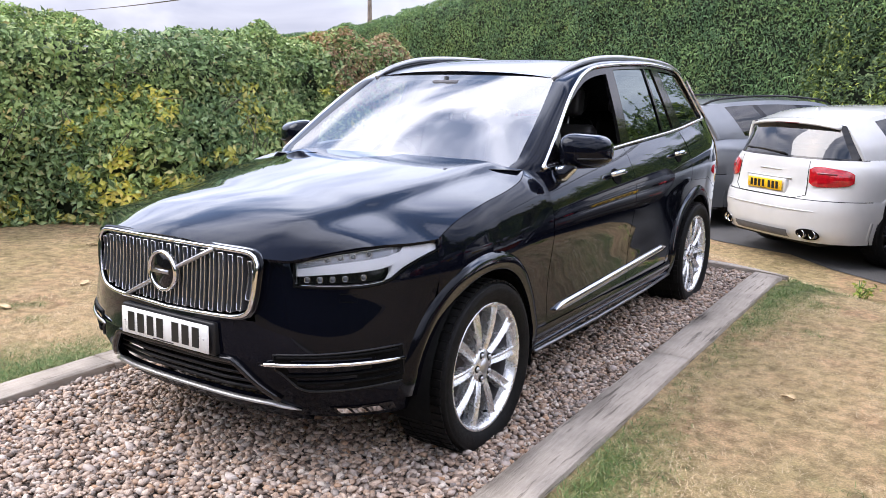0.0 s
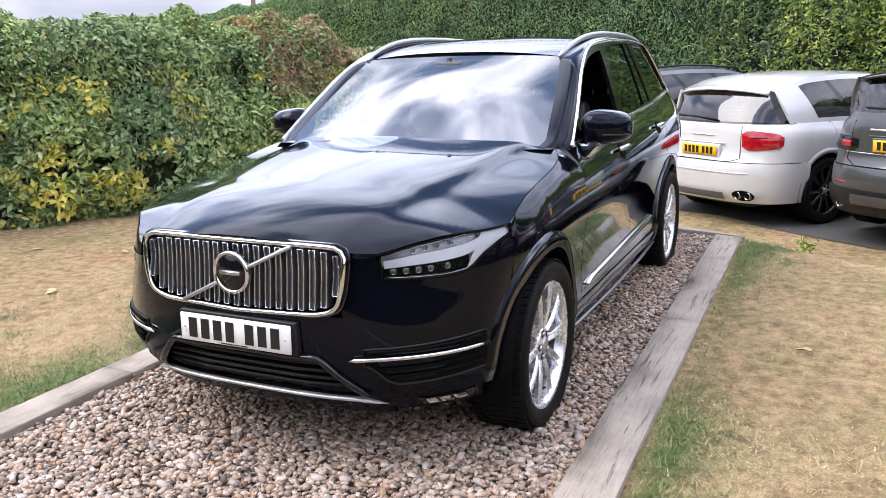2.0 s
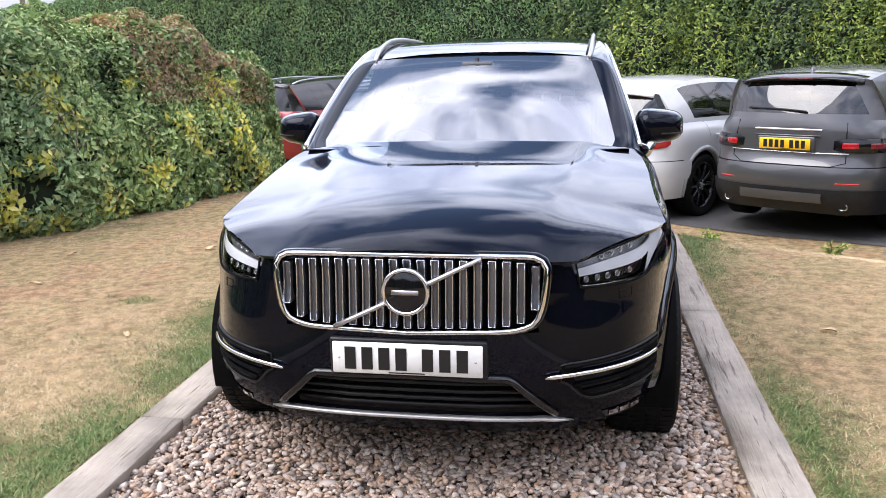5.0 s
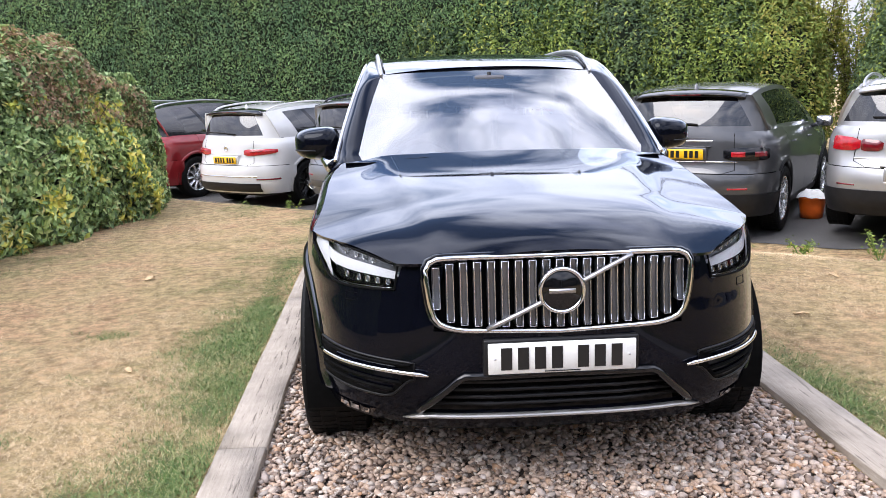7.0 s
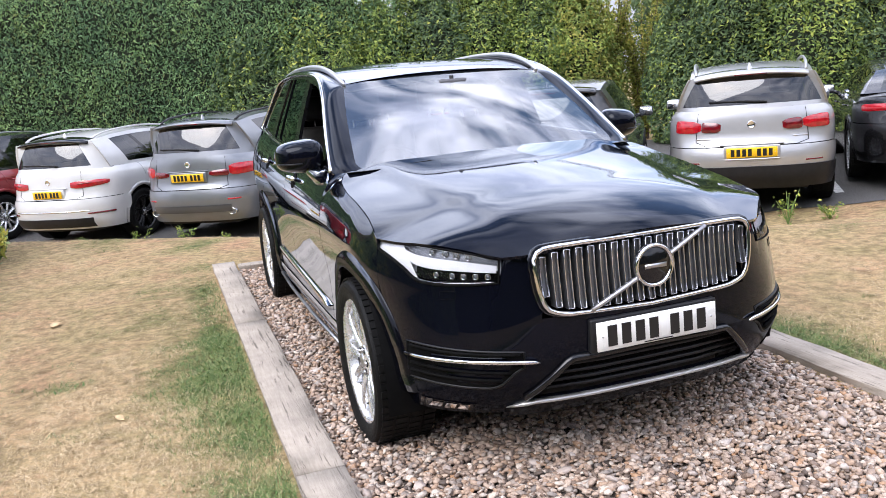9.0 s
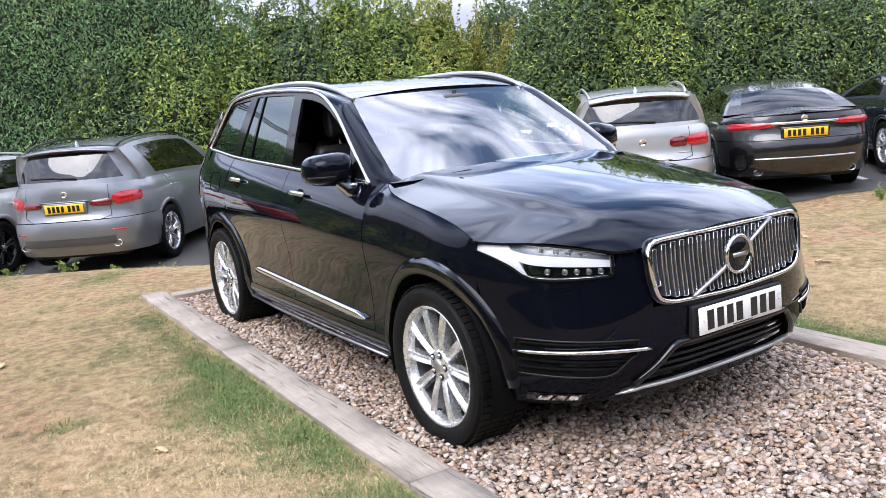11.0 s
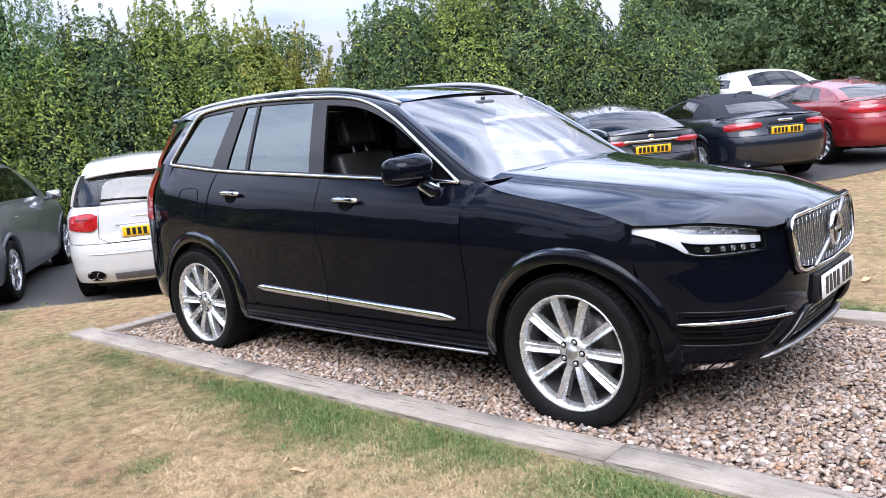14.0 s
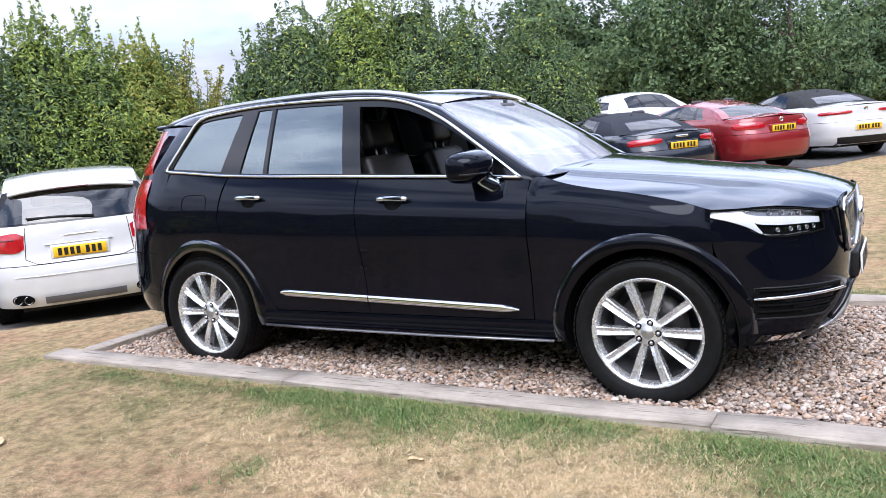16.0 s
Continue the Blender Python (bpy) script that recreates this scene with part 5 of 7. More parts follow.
def pebbles(n, x0, x1, y0, y1, rng, lo=0.012, hi=0.027, lift=0.0, thin=False):
    """n tumbled pebbles of 20 triangles each, as one pair of arrays."""
    ring = np.arange(5) * math.pi / 2.5
    base = [(0, 0, 1.0)] + [(0.86 * math.cos(a), 0.86 * math.sin(a), 0.45) for a in ring] + [(0.9 * math.cos(a + 0.5), 0.9 * math.sin(a + 0.5), -0.42) for a in ring] + [(0, 0, -1.0)]
    base = np.array(base)
    tri = [(0, 1 + i, 1 + (i + 1) % 5) for i in range(5)]
    for i in range(5):
        j = (i + 1) % 5
        tri += [(1 + i, 6 + i, 1 + j), (1 + j, 6 + i, 6 + j)]
    tri += [(11, 6 + (i + 1) % 5, 6 + i) for i in range(5)]
    tri = np.array(tri)
    px, py = x0 + (x1 - x0) * rng.random(n), y0 + (y1 - y0) * rng.random(n)
    if thin:
        # fewer where the car hides them
        keep = ~((px > -3.1) & (px < -1.8) & (py > 2.7) & (py < 6.3) & (rng.random(n) < 0.7))
        px, py = px[keep], py[keep]
        n = len(px)
    size = lo + (hi - lo) * rng.random(n) ** 1.6
    sc = np.stack([size * (0.95 + 0.75 * rng.random(n)), size * (0.75 + 0.4 * rng.random(n)), size * (0.42 + 0.36 * rng.random(n))], 1)
    V = base[None] * (1 + 0.62 * (rng.random((n, 12, 1)) - 0.5)) * sc[:, None, :]
    a, b = rng.random(n) * 2 * math.pi, (rng.random(n) - 0.5) * 1.1
    ca, sa, cb, sb = np.cos(a), np.sin(a), np.cos(b), np.sin(b)
    x, y, z = V[..., 0], V[..., 1], V[..., 2]
    x, z = x * cb[:, None] + z * sb[:, None], -x * sb[:, None] + z * cb[:, None]
    x, y = x * ca[:, None] - y * sa[:, None], x * sa[:, None] + y * ca[:, None]
    pz = np.array([ground_z(u, v) for u, v in zip(px, py)]) - 0.022 + 0.022 * rng.random(n) ** 1.2 + lift
    W = np.stack([x + px[:, None], y + py[:, None], z + pz[:, None]], 2).reshape(-1, 3)
    T = (tri[None] + 12 * np.arange(n)[:, None, None]).reshape(-1, 3)
    return W, T


def fast_mesh(name, V, T, material, smooth=True):
    me = bpy.data.meshes.new(name)
    k = T.shape[1]
    me.vertices.add(len(V))
    me.vertices.foreach_set("co", V.astype(np.float32).ravel())
    me.loops.add(len(T) * k)
    me.loops.foreach_set("vertex_index", T.astype(np.int32).ravel())
    me.polygons.add(len(T))
    me.polygons.foreach_set("loop_start", np.arange(0, len(T) * k, k, dtype=np.int32))
    me.update(calc_edges=True)
    if smooth:
        me.polygons.foreach_set("use_smooth", [True] * len(T))
    me.materials.append(material)
    return me


def build_gravel():
    rng = np.random.default_rng(4)
    bed = tagged(new("gravel_bed"), "bed of rounded pinkish and grey pebbles", "gravel", kind="structure")
    V = []
    xs = [-3.62 + 0.2 * i for i in range(13)]
    ys = [-3.2 + 0.25 * i for i in range(41)]
    V = [(min(x, -1.25), min(y, 6.7), ground_z(x, y) - 0.022) for x in xs for y in ys]
    part("bed_soil", (V, grid_faces(len(xs), len(ys), True)), M_GRIT, bed)
    W, T = pebbles(72000, -3.60, -1.27, -0.3, 6.68, rng, 0.0085, 0.0185, thin=True)
    tagged(new("pebbles", fast_mesh("pebbles", W, T, M_GRAVEL, False)), kind="stuff").parent = bed
    W, T = pebbles(9000, -3.60, -1.27, -3.2, -0.3, rng, 0.014, 0.028)
    tagged(new("pebbles", fast_mesh("pebbles", W, T, M_GRAVEL, False)), kind="stuff").parent = bed
    W, T = pebbles(260, -3.58, -1.29, 0.9, 5.0, rng, 0.018, 0.027, 0.008)
    for i in range(260):
        me = fast_mesh("pebble", W[12 * i:12 * i + 12], T[:20], M_STONE)
        new("pebble", me).parent = bed


def stone_material():
    m, nt, b = principled("loose_pebble")
    info = nt.nodes.new("ShaderNodeObjectInfo")
    ramp = nt.nodes.new("ShaderNodeValToRGB")
    cr = ramp.color_ramp
    cr.elements[0].color, cr.elements[1].color = (0.26, 0.20, 0.17, 1), (0.60, 0.52, 0.46, 1)
    e = cr.elements.new(0.45)
    e.color = (0.46, 0.35, 0.28, 1)
    nt.links.new(info.outputs["Random"], ramp.inputs["Fac"])
    fine = noised(nt, 90.0, 4.0, 0.7, 0.3, 0.7)
    nt.links.new(mixed(nt, fine, ramp.outputs["Color"], (0.42, 0.36, 0.32)), b.inputs["Base Color"])
    b.inputs["Roughness"].default_value = 0.6
    return m


M_STONE = stone_material()
build_gravel()

# ---- hedges, bushes and trees ----
def leaf_material(name, stops, gloss=0.45, through=0.25):
    m, nt, b = principled(name)
    geo = nt.nodes.new("ShaderNodeNewGeometry")
    ramp = nt.nodes.new("ShaderNodeValToRGB")
    cr = ramp.color_ramp
    cr.elements[0].position, cr.elements[0].color = stops[0][0], (*stops[0][1], 1)
    cr.elements[1].position, cr.elements[1].color = stops[-1][0], (*stops[-1][1], 1)
    for p, c in stops[1:-1]:
        cr.elements.new(p).color = (*c, 1)
    nt.links.new(geo.outputs["Random Per Island"], ramp.inputs["Fac"])
    patch = noised(nt, 0.9, 3.0, 0.6, 0.35, 0.65)
    dim = nt.nodes.new("ShaderNodeMix")
    dim.data_type, dim.blend_type = 'RGBA', 'MULTIPLY'
    dim.inputs["Factor"].default_value = 1.0
    nt.links.new(ramp.outputs["Color"], dim.inputs["A"])
    nt.links.new(mixed(nt, patch, (0.78, 0.82, 0.82), (1.22, 1.16, 0.96)), dim.inputs["B"])
    nt.links.new(dim.outputs["Result"], b.inputs["Base Color"])
    b.inputs["Roughness"].default_value = gloss
    b.inputs["Specular IOR Level"].default_value = 0.22
    tr = nt.nodes.new("ShaderNodeBsdfTranslucent")
    nt.links.new(dim.outputs["Result"], tr.inputs["Color"])
    mx = nt.nodes.new("ShaderNodeMixShader")
    mx.inputs["Fac"].default_value = through
    out = nt.nodes["Material Output"]
    nt.links.new(b.outputs["BSDF"], mx.inputs[1])
    nt.links.new(tr.outputs["BSDF"], mx.inputs[2])
    nt.links.new(mx.outputs["Shader"], out.inputs["Surface"])
    return m


L_MIXED = leaf_material("mixed_hedge_leaf", [(0.0, (0.075, 0.120, 0.058)), (0.35, (0.210, 0.315, 0.135)), (0.7, (0.365, 0.500, 0.225)), (0.93, (0.56, 0.66, 0.36)), (1.0, (0.48, 0.40, 0.19))], 0.42)
L_YELLOW = leaf_material("yellow_leaf", [(0.0, (0.40, 0.44, 0.09)), (0.5, (0.70, 0.67, 0.17)), (1.0, (0.80, 0.73, 0.30))])
L_DEAD = leaf_material("withered_leaf", [(0.0, (0.30, 0.19, 0.13)), (0.6, (0.52, 0.36, 0.25)), (1.0, (0.30, 0.31, 0.14))])
L_CONIFER = leaf_material("conifer_spray", [(0.0, (0.075, 0.135, 0.075)), (0.5, (0.170, 0.290, 0.140)), (0.85, (0.270, 0.430, 0.195)), (1.0, (0.225, 0.262, 0.110))], 0.6, 0.15)
L_LAUREL = leaf_material("laurel_leaf", [(0.0, (0.090, 0.140, 0.036)), (0.4, (0.205, 0.290, 0.076)), (0.8, (0.370, 0.470, 0.130)), (1.0, (0.47, 0.48, 0.115))], 0.5, 0.3)
L_DARK = leaf_material("dark_tree_leaf", [(0.0, (0.050, 0.088, 0.046)), (0.5, (0.115, 0.180, 0.090)), (1.0, (0.180, 0.250, 0.120))], 0.5, 0.25)
L_GOLD = leaf_material("golden_leaf", [(0.0, (0.156, 0.203, 0.047)), (0.5, (0.312, 0.343, 0.078)), (1.0, (0.442, 0.390, 0.117))], 0.45, 0.3)
# near-black green: the shade deep between leaves, put into a colour
M_SHADE = plain("hedge_inner_shade", (0.020, 0.029, 0.013), 0.95, vary=0.4, scale=8)
M_BARK = plain("bark", (0.10, 0.075, 0.055), 0.9, vary=0.4, scale=12, bump=0.6, bscale=60)


def leaf_cloud(P, N, rng, length, width, droop=0.3, jit=0.9):
    """Folded leaves of two triangles at points P, roughly facing N."""
    n = len(P)
    L = length * (0.65 + 0.7 * rng.random(n))[:, None]
    W = width * (0.7 + 0.6 * rng.random(n))[:, None]
    nn = N + jit * (rng.random((n, 3)) - 0.5) * 2
    nn /= np.linalg.norm(nn, axis=1)[:, None] + 1e-9
    d = rng.normal(size=(n, 3)) + np.array([0, 0, -droop])
    d -= nn * np.sum(d * nn, 1)[:, None]
    d /= np.linalg.norm(d, axis=1)[:, None] + 1e-9
    s = np.cross(nn, d)
    V = np.stack([P - d * L * 0.5, P + s * W * 0.5 + nn * W * 0.18, P + d * L * 0.5 - nn * L * 0.12, P - s * W * 0.5 + nn * W * 0.18], 1).reshape(-1, 3)
    o = 4 * np.arange(n)[:, None, None]
    T = (np.array([[0, 1, 2], [0, 2, 3]])[None] + o).reshape(-1, 3)
    return V, T


def hedge_surface(path, width, height, rough, seed, n=4.0, shoots=0.0):
    """path: (x, y) points along the front foot; the hedge lies to the left of the way along it.
    Returns f(u, s) -> place and outward normal; s 0 at the front foot, 0.7 at the front's top, 1 over the top, 1.3 at the rear foot."""
    P = [Vector((x, y, 0)) for x, y in path]
    line = poly2(P, 120)

    def f(u, s, inset=0.0):
        k = min(118, int(u * 119))
        p = line[k].lerp(line[k + 1], u * 119 - k)
        d = (line[k + 1] - line[k]).normalized()
        left = Vector((-d.y, d.x, 0))
        w = width(u) / 2
        h = height(u)
        knee = math.asin(0.97 ** (n / 2))
        flat = None
        if s < 0.7:
            a = math.asin((0.97 * s / 0.7) ** (n / 2))
        elif s < 1.0:
            a = knee
            flat = math.cos(knee) ** (2 / n) * (1 - 2 * (s - 0.7) / 0.3)
        else:
            a = math.pi - knee + (s - 1.0) / 0.3 * knee
        c, s = math.cos(a), math.sin(a)
        if flat is not None:
            c = math.copysign(abs(flat) ** (n / 2), flat)
            s = math.sqrt(1 - c * c)
        ex = math.copysign(abs(c) ** (2 / n), c)
        ez = abs(s) ** (2 / n)
        nrm = (-left * math.copysign(abs(c) ** (2 - 2 / n), c) * h + Vector((0, 0, abs(s) ** (2 - 2 / n) * w * 1.0))).normalized()
        q = p + left * w
        pos = q - left * (w * ex) + Vector((0, 0, h * ez))
        b = noise.noise(Vector((pos.x * 0.7 + seed, pos.y * 0.7, pos.z * 0.9))) + 0.5 * noise.noise(Vector((pos.x * 2.1, pos.y * 2.1 + seed, pos.z * 2.1)))
        pos = pos + nrm * (rough * b - inset)
        if inset > 0.30:
            pos.z -= 0.22 * ez
        elif shoots and ez > 0.9:
            pos.z += shoots * max(0.0, noise.noise(Vector((pos.x * 1.3, pos.y * 1.3, seed)))) 
        pos.z += ground_z(p.x, p.y) - 0.02
        return pos, nrm
    return f


def leafy(owner, name, f, count, rng, length, width, material, us=(0, 1), phis=(0, 1.0), depth=0.3, droop=0.3, jit=0.9, keep=None):
    P, N = [], []
    for _ in range(count):
        u = us[0] + (us[1] - us[0]) * rng.random()
        ph = phis[0] + (phis[1] - phis[0]) * rng.random()
        p, n = f(u, ph, depth * rng.random() ** 1.6 - 0.04 * rng.random())
        if keep and not keep(p, u, ph):
            continue
        P.append(p)
        N.append(n)
    V, T = leaf_cloud(np.array(P), np.array(N), rng, length, width, droop, jit)
    ob = new(name, fast_mesh(name, V, T, material, False))
    ob.parent = owner
    return tagged(ob, kind="stuff")


# added sheet under the leaves, coloured as the shade inside the hedge
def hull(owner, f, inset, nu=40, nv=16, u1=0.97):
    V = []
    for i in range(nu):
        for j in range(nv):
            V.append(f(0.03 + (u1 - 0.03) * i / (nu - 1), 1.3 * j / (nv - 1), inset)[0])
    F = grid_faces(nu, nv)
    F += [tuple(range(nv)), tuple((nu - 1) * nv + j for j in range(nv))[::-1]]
    return part("hedge_inner_shade", (V, F), M_SHADE, owner)


def laurel(x, y, h, r, kinds, label, rng):
    """An upright laurel: a near-black cone painted as its inner shade, leaves over a lumpy cone, and pointed shoots
    standing out of it.
    """
    z0 = ground_z(x, y)
    bush = thing("laurel_bush", Matrix.Translation((x, y, z0)), label, "bush", "laurels behind the parked cars")
    seed = x * 3.7

    def skin(a, t, k=1.0):
        p = 1.16 * r * (1 - t ** 2.5) ** 0.60 * (0.92 + 0.14 * math.sin(math.pi * t))
        d = Vector((math.cos(a), math.sin(a), 0))
        q = d * p + Vector((0, 0, h * t))
        lump = 0.26 * noise.noise(Vector((q.x * 1.1 + seed, q.y * 1.1, q.z * 0.8))) + 0.12 * noise.noise(Vector((q.x * 3.0, q.y * 3.0 + seed, q.z * 2.2)))
        return d * (p * k + lump * k) + Vector((0, 0, h * t * (0.9 if k < 1 else 1.0)))
    # shrunken copy of the skin, its dark colour standing in for shade
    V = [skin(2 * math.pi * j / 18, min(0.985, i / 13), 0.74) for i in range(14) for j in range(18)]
    part("bush_inner_shade", (V, grid_faces(14, 18, closed=True)), M_SHADE, bush)
    part("stem", tube([(0, 0, -0.1), (0.03, 0.02, h * 0.4)], [0.07, 0.04], 7), M_BARK, bush)
    face = math.atan2(-y - 1.0, -4.0 - x)
    P, N = [], []
    for _ in range(13500):
        a = face + (rng.random() - 0.5) * (math.pi * 1.15 if rng.random() < 0.8 else 2 * math.pi)
        t = 0.98 * rng.random() ** 1.15
        p = skin(a, t, 1.04 - 0.24 * rng.random() ** 1.5)
        if noise.noise(p * 2.2 + Vector((seed, 0, 0))) + 0.5 * noise.noise(p * 5.0) < -0.42:
            continue
        P.append(p)
        N.append((math.cos(a), math.sin(a), 0.5 + 0.6 * t))
    for _ in range(105):
        a = face + (rng.random() - 0.5) * (math.pi * 1.2)
        t = 0.15 + 0.83 * rng.random() ** 0.8
        p = skin(a, t, 0.97)
        tall = (0.28 + 0.34 * rng.random()) * (1.7 if t > 0.8 else 1.0)
        lean = Vector((0.45 * math.cos(a) * (1 - t) + 0.14 * rng.normal(), 0.45 * math.sin(a) * (1 - t) + 0.14 * rng.normal(), 1.0))
        for _k in range(44):
            f = rng.random()
            b = rng.random() * 6.28
            w = 0.085 * (1 - 0.8 * f)
            P.append(p + lean * (tall * f - 0.06) + Vector((w * math.cos(b), w * math.sin(b), 0)))
            N.append((math.cos(b), math.sin(b), 0.7))
    P, N = np.array(P), np.array(N)
    pick = rng.random(len(P)) < kinds[2]
    for nm, mk, mt in (("leaves", ~pick, kinds[0]), ("mixed_leaves", pick, kinds[1])):
        V, T = leaf_cloud(P[mk], N[mk], rng, 0.095, 0.038, -0.35, 0.8)
        tagged(new(nm, fast_mesh(nm, V, T, mt, False)), kind="stuff").parent = bush


def sparse_shrub(x, y, h, rng):
    """A thin shrub of arching stems with loose golden leaves, the sky showing between them."""
    z0 = ground_z(x, y)
    shrub = thing("golden_shrub", Matrix.Translation((x, y, z0)), "thin straggling shrub with golden-green leaves", "bush", "golden shrubs between the laurels")
    P, N = [], []
    for k in range(26):
        a = rng.random() * 6.28
        e = Vector(((0.25 + 0.5 * rng.random()) * math.cos(a), (0.25 + 0.5 * rng.random()) * math.sin(a), h * (0.72 + 0.36 * rng.random())))
        path = curve3([(0.1 * math.cos(a), 0.1 * math.sin(a), -0.05), (e.x * 0.4, e.y * 0.4, e.z * 0.55), e], 12)
        part("stem", tube(path, [0.016 - 0.001 * i for i in range(12)], 5, cap=False), M_BARK, shrub)
        for _ in range(230):
            f = 0.12 + 0.88 * rng.random()
            i = min(10, int(f * 11))
            P.append(path[i].lerp(path[i + 1], f * 11 - i) + Vector(rng.normal(size=3)) * 0.11 * (1.3 - f))
            N.append((rng.normal() * 0.5, rng.normal() * 0.5, 1.0))
    V, T = leaf_cloud(np.array(P), np.array(N), rng, 0.085, 0.045, 0.2, 0.9)
    tagged(new("leaves", fast_mesh("leaves", V, T, L_GOLD, False)), kind="stuff").parent = shrub


def build_green():
    rng = np.random.default_rng(11)
    # mixed hedge beside the lawn
    hedge = tagged(new("mixed_hedge"), "overgrown mixed hedge with brambles and yellowing leaves", "hedge")
    path = [(-6.05, 10.3), (-6.08, 9.2), (-6.3, 7.9), (-6.85, 6.4), (-7.45, 5.0), (-8.3, 3.4), (-9.6, 1.3), (-11.5, -1.5)][::-1]
    f = hedge_surface(path, lambda u: 2.6, lambda u: 2.08 - 0.16 * u ** 2 + 0.08 * math.sin(u * 17), 0.40, 3.0, 3.0)
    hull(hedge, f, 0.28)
    leafy(hedge, "leaves", f, 84000, rng, 0.088, 0.040, L_MIXED, depth=0.26, keep=lambda p, u, ph: noise.noise(p * 2.4) + 0.6 * noise.noise(p * 6.5) > -0.36)
    leafy(hedge, "fine_leaves", f, 26000, rng, 0.05, 0.026, L_MIXED, depth=0.12, phis=(0.3, 1.0))
    leafy(hedge, "yellow_leaves", f, 9000, rng, 0.092, 0.044, L_YELLOW, us=(0.45, 0.95), phis=(0.02, 0.55), depth=0.08, keep=lambda p, u, ph: noise.noise(p * 2.2) + 0.5 * noise.noise(p * 6.0) > 0.34 - 1.3 * max(0, u - 0.68) + 0.4 * max(0, ph - 0.35))
    leafy(hedge, "withered_leaves", f, 9000, rng, 0.06, 0.03, L_DEAD, us=(0.80, 1.0), phis=(0.42, 1.0), depth=0.05, keep=lambda p, u, ph: noise.noise(p * 1.1) > -0.25)
    # rounded end of the hedge
    P, N = [], []
    for _ in range(9000):
        a, z = rng.random() * math.pi, rng.random() ** 0.8 * 1.72
        r = (1.12 - 0.45 * (z / 1.72) ** 3) + 0.15 * noise.noise(Vector((a * 2, z * 2, 5))) - 0.2 * rng.random() ** 2
        P.append((-7.2 + r * math.cos(a), 10.3 + 0.55 * r * math.sin(a), ground_z(-6, 10.5) + z))
        N.append((math.cos(a), math.sin(a), 0.2))
    V, T = leaf_cloud(np.array(P), np.array(N), rng, 0.085, 0.04)
    ob = tagged(new("end_leaves", fast_mesh("end_leaves", V, T, L_MIXED, False)), kind="stuff")
    ob.parent = hedge
    # arching bramble shoots
    for k in range(34):
        u = 0.2 + 0.75 * rng.random()
        p, n = f(u, 0.25 + 0.35 * rng.random())
        q = p + n * (0.10 + 0.12 * rng.random()) + Vector((0.3 * (rng.random() - 0.5), 0.3 * (rng.random() - 0.5), 0.12))
        e = q + n * 0.05 + Vector((0.5 * (rng.random() - 0.5), 0.5 * (rng.random() - 0.5), -0.5 * rng.random()))
        part("bramble_shoot", tube(curve3([p, q, e], 9), 0.004, 4, cap=False), M_BARK, hedge)

    # tall clipped conifer hedge
    tall = tagged(new("conifer_hedge"), "tall clipped dark green conifer hedge", "hedge")
    path = [(1.0, 16.2), (-2.0, 16.7), (-6.5, 17.8), (-13, 19.6), (-26, 23.0)][::-1]
    f = hedge_surface(path, lambda u: 2.4, lambda u: lin([(0, 3.4), (0.21, 3.7), (0.34, 3.95), (0.45, 4.3), (0.55, 4.7), (1, 5.2)], u), 0.16, 7.0, 6.0, 0.15)
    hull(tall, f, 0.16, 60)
    leafy(tall, "sprays", f, 165000, rng, 0.082, 0.030, L_CONIFER, us=(0.12, 1), depth=0.16, droop=0.9, jit=1.1, phis=(0.0, 0.95))

    # laurels in a row behind the cars, and sparser golden shrubs between them
    green, dark, gold = (L_LAUREL, L_DARK, 0.25), (L_DARK, L_LAUREL, 0.22), (L_GOLD, L_LAUREL, 0.45)
    row = [(-1.7, 17.5, 4.2, 1.15, dark), (-0.5, 17.3, 4.4, 1.2, green), (0.7, 17.1, 4.3, 1.15, green), (1.95, 16.9, 4.35, 1.15, dark), (3.1, 16.5, 4.5, 1.0, green),
           (4.0, 16.2, 4.25, 1.0, green), (4.9, 15.9, 3.9, 1.0, gold), (6.75, 13.9, 3.7, 0.9, dark), (7.35, 13.3, 4.45, 1.1, dark), (8.3, 12.4, 4.75, 1.2, green),
           (9.35, 11.6, 4.5, 1.15, dark), (10.5, 10.9, 4.2, 1.15, dark), (12.15, 9.75, 3.85, 1.2, dark)]
    words = {id(L_LAUREL): "bright green", id(L_DARK): "dark green", id(L_GOLD): "yellow-green"}
    for x, y, h, r, kinds in row:
        laurel(x, y, h, r, kinds, words[id(kinds[0])] + " cherry laurel with upright leafy shoots", rng)
    for x, y, h in ((5.7, 15.7, 3.6), (6.4, 15.5, 3.1)):
        sparse_shrub(x, y, h, rng)

    # distant belt of trees, and a plain hedge behind the camera
    wood = tagged(new("woodland_edge"), "dense dark woodland edge beyond the car park", "woodland")
    f = hedge_surface([(20.2, 15.2), (20.6, 13.0), (21.3, 11.0), (22.3, 9.0), (25, 4), (27, -5), (27, -14)], lambda u: 4.0, lambda u: 5.0 + 0.8 * math.sin(u * 13) + 0.5 * math.sin(u * 31), 1.3, 51.0, 2.6, 1.6)
    # dark sheet for the shade between the trees, behind their leaves
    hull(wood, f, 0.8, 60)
    leafy(wood, "leaves", f, 62000, rng, 0.19, 0.10, L_DARK, us=(0.0, 0.9), depth=0.8)
    far = [(-0.9, 20.8, 6.8), (14.0, 25.3, 4.9), (22.3, 9.6, 5.4), (23.2, 5.0, 7.2), (25.4, -2.0, 7.0), (23.0, 7.4, 6.2)]
    for x, y, h in far:
        tree(x, y, h, rng)
    back = tagged(new("boundary_hedge"), "tall dark green boundary hedge across the lawn", "hedge")
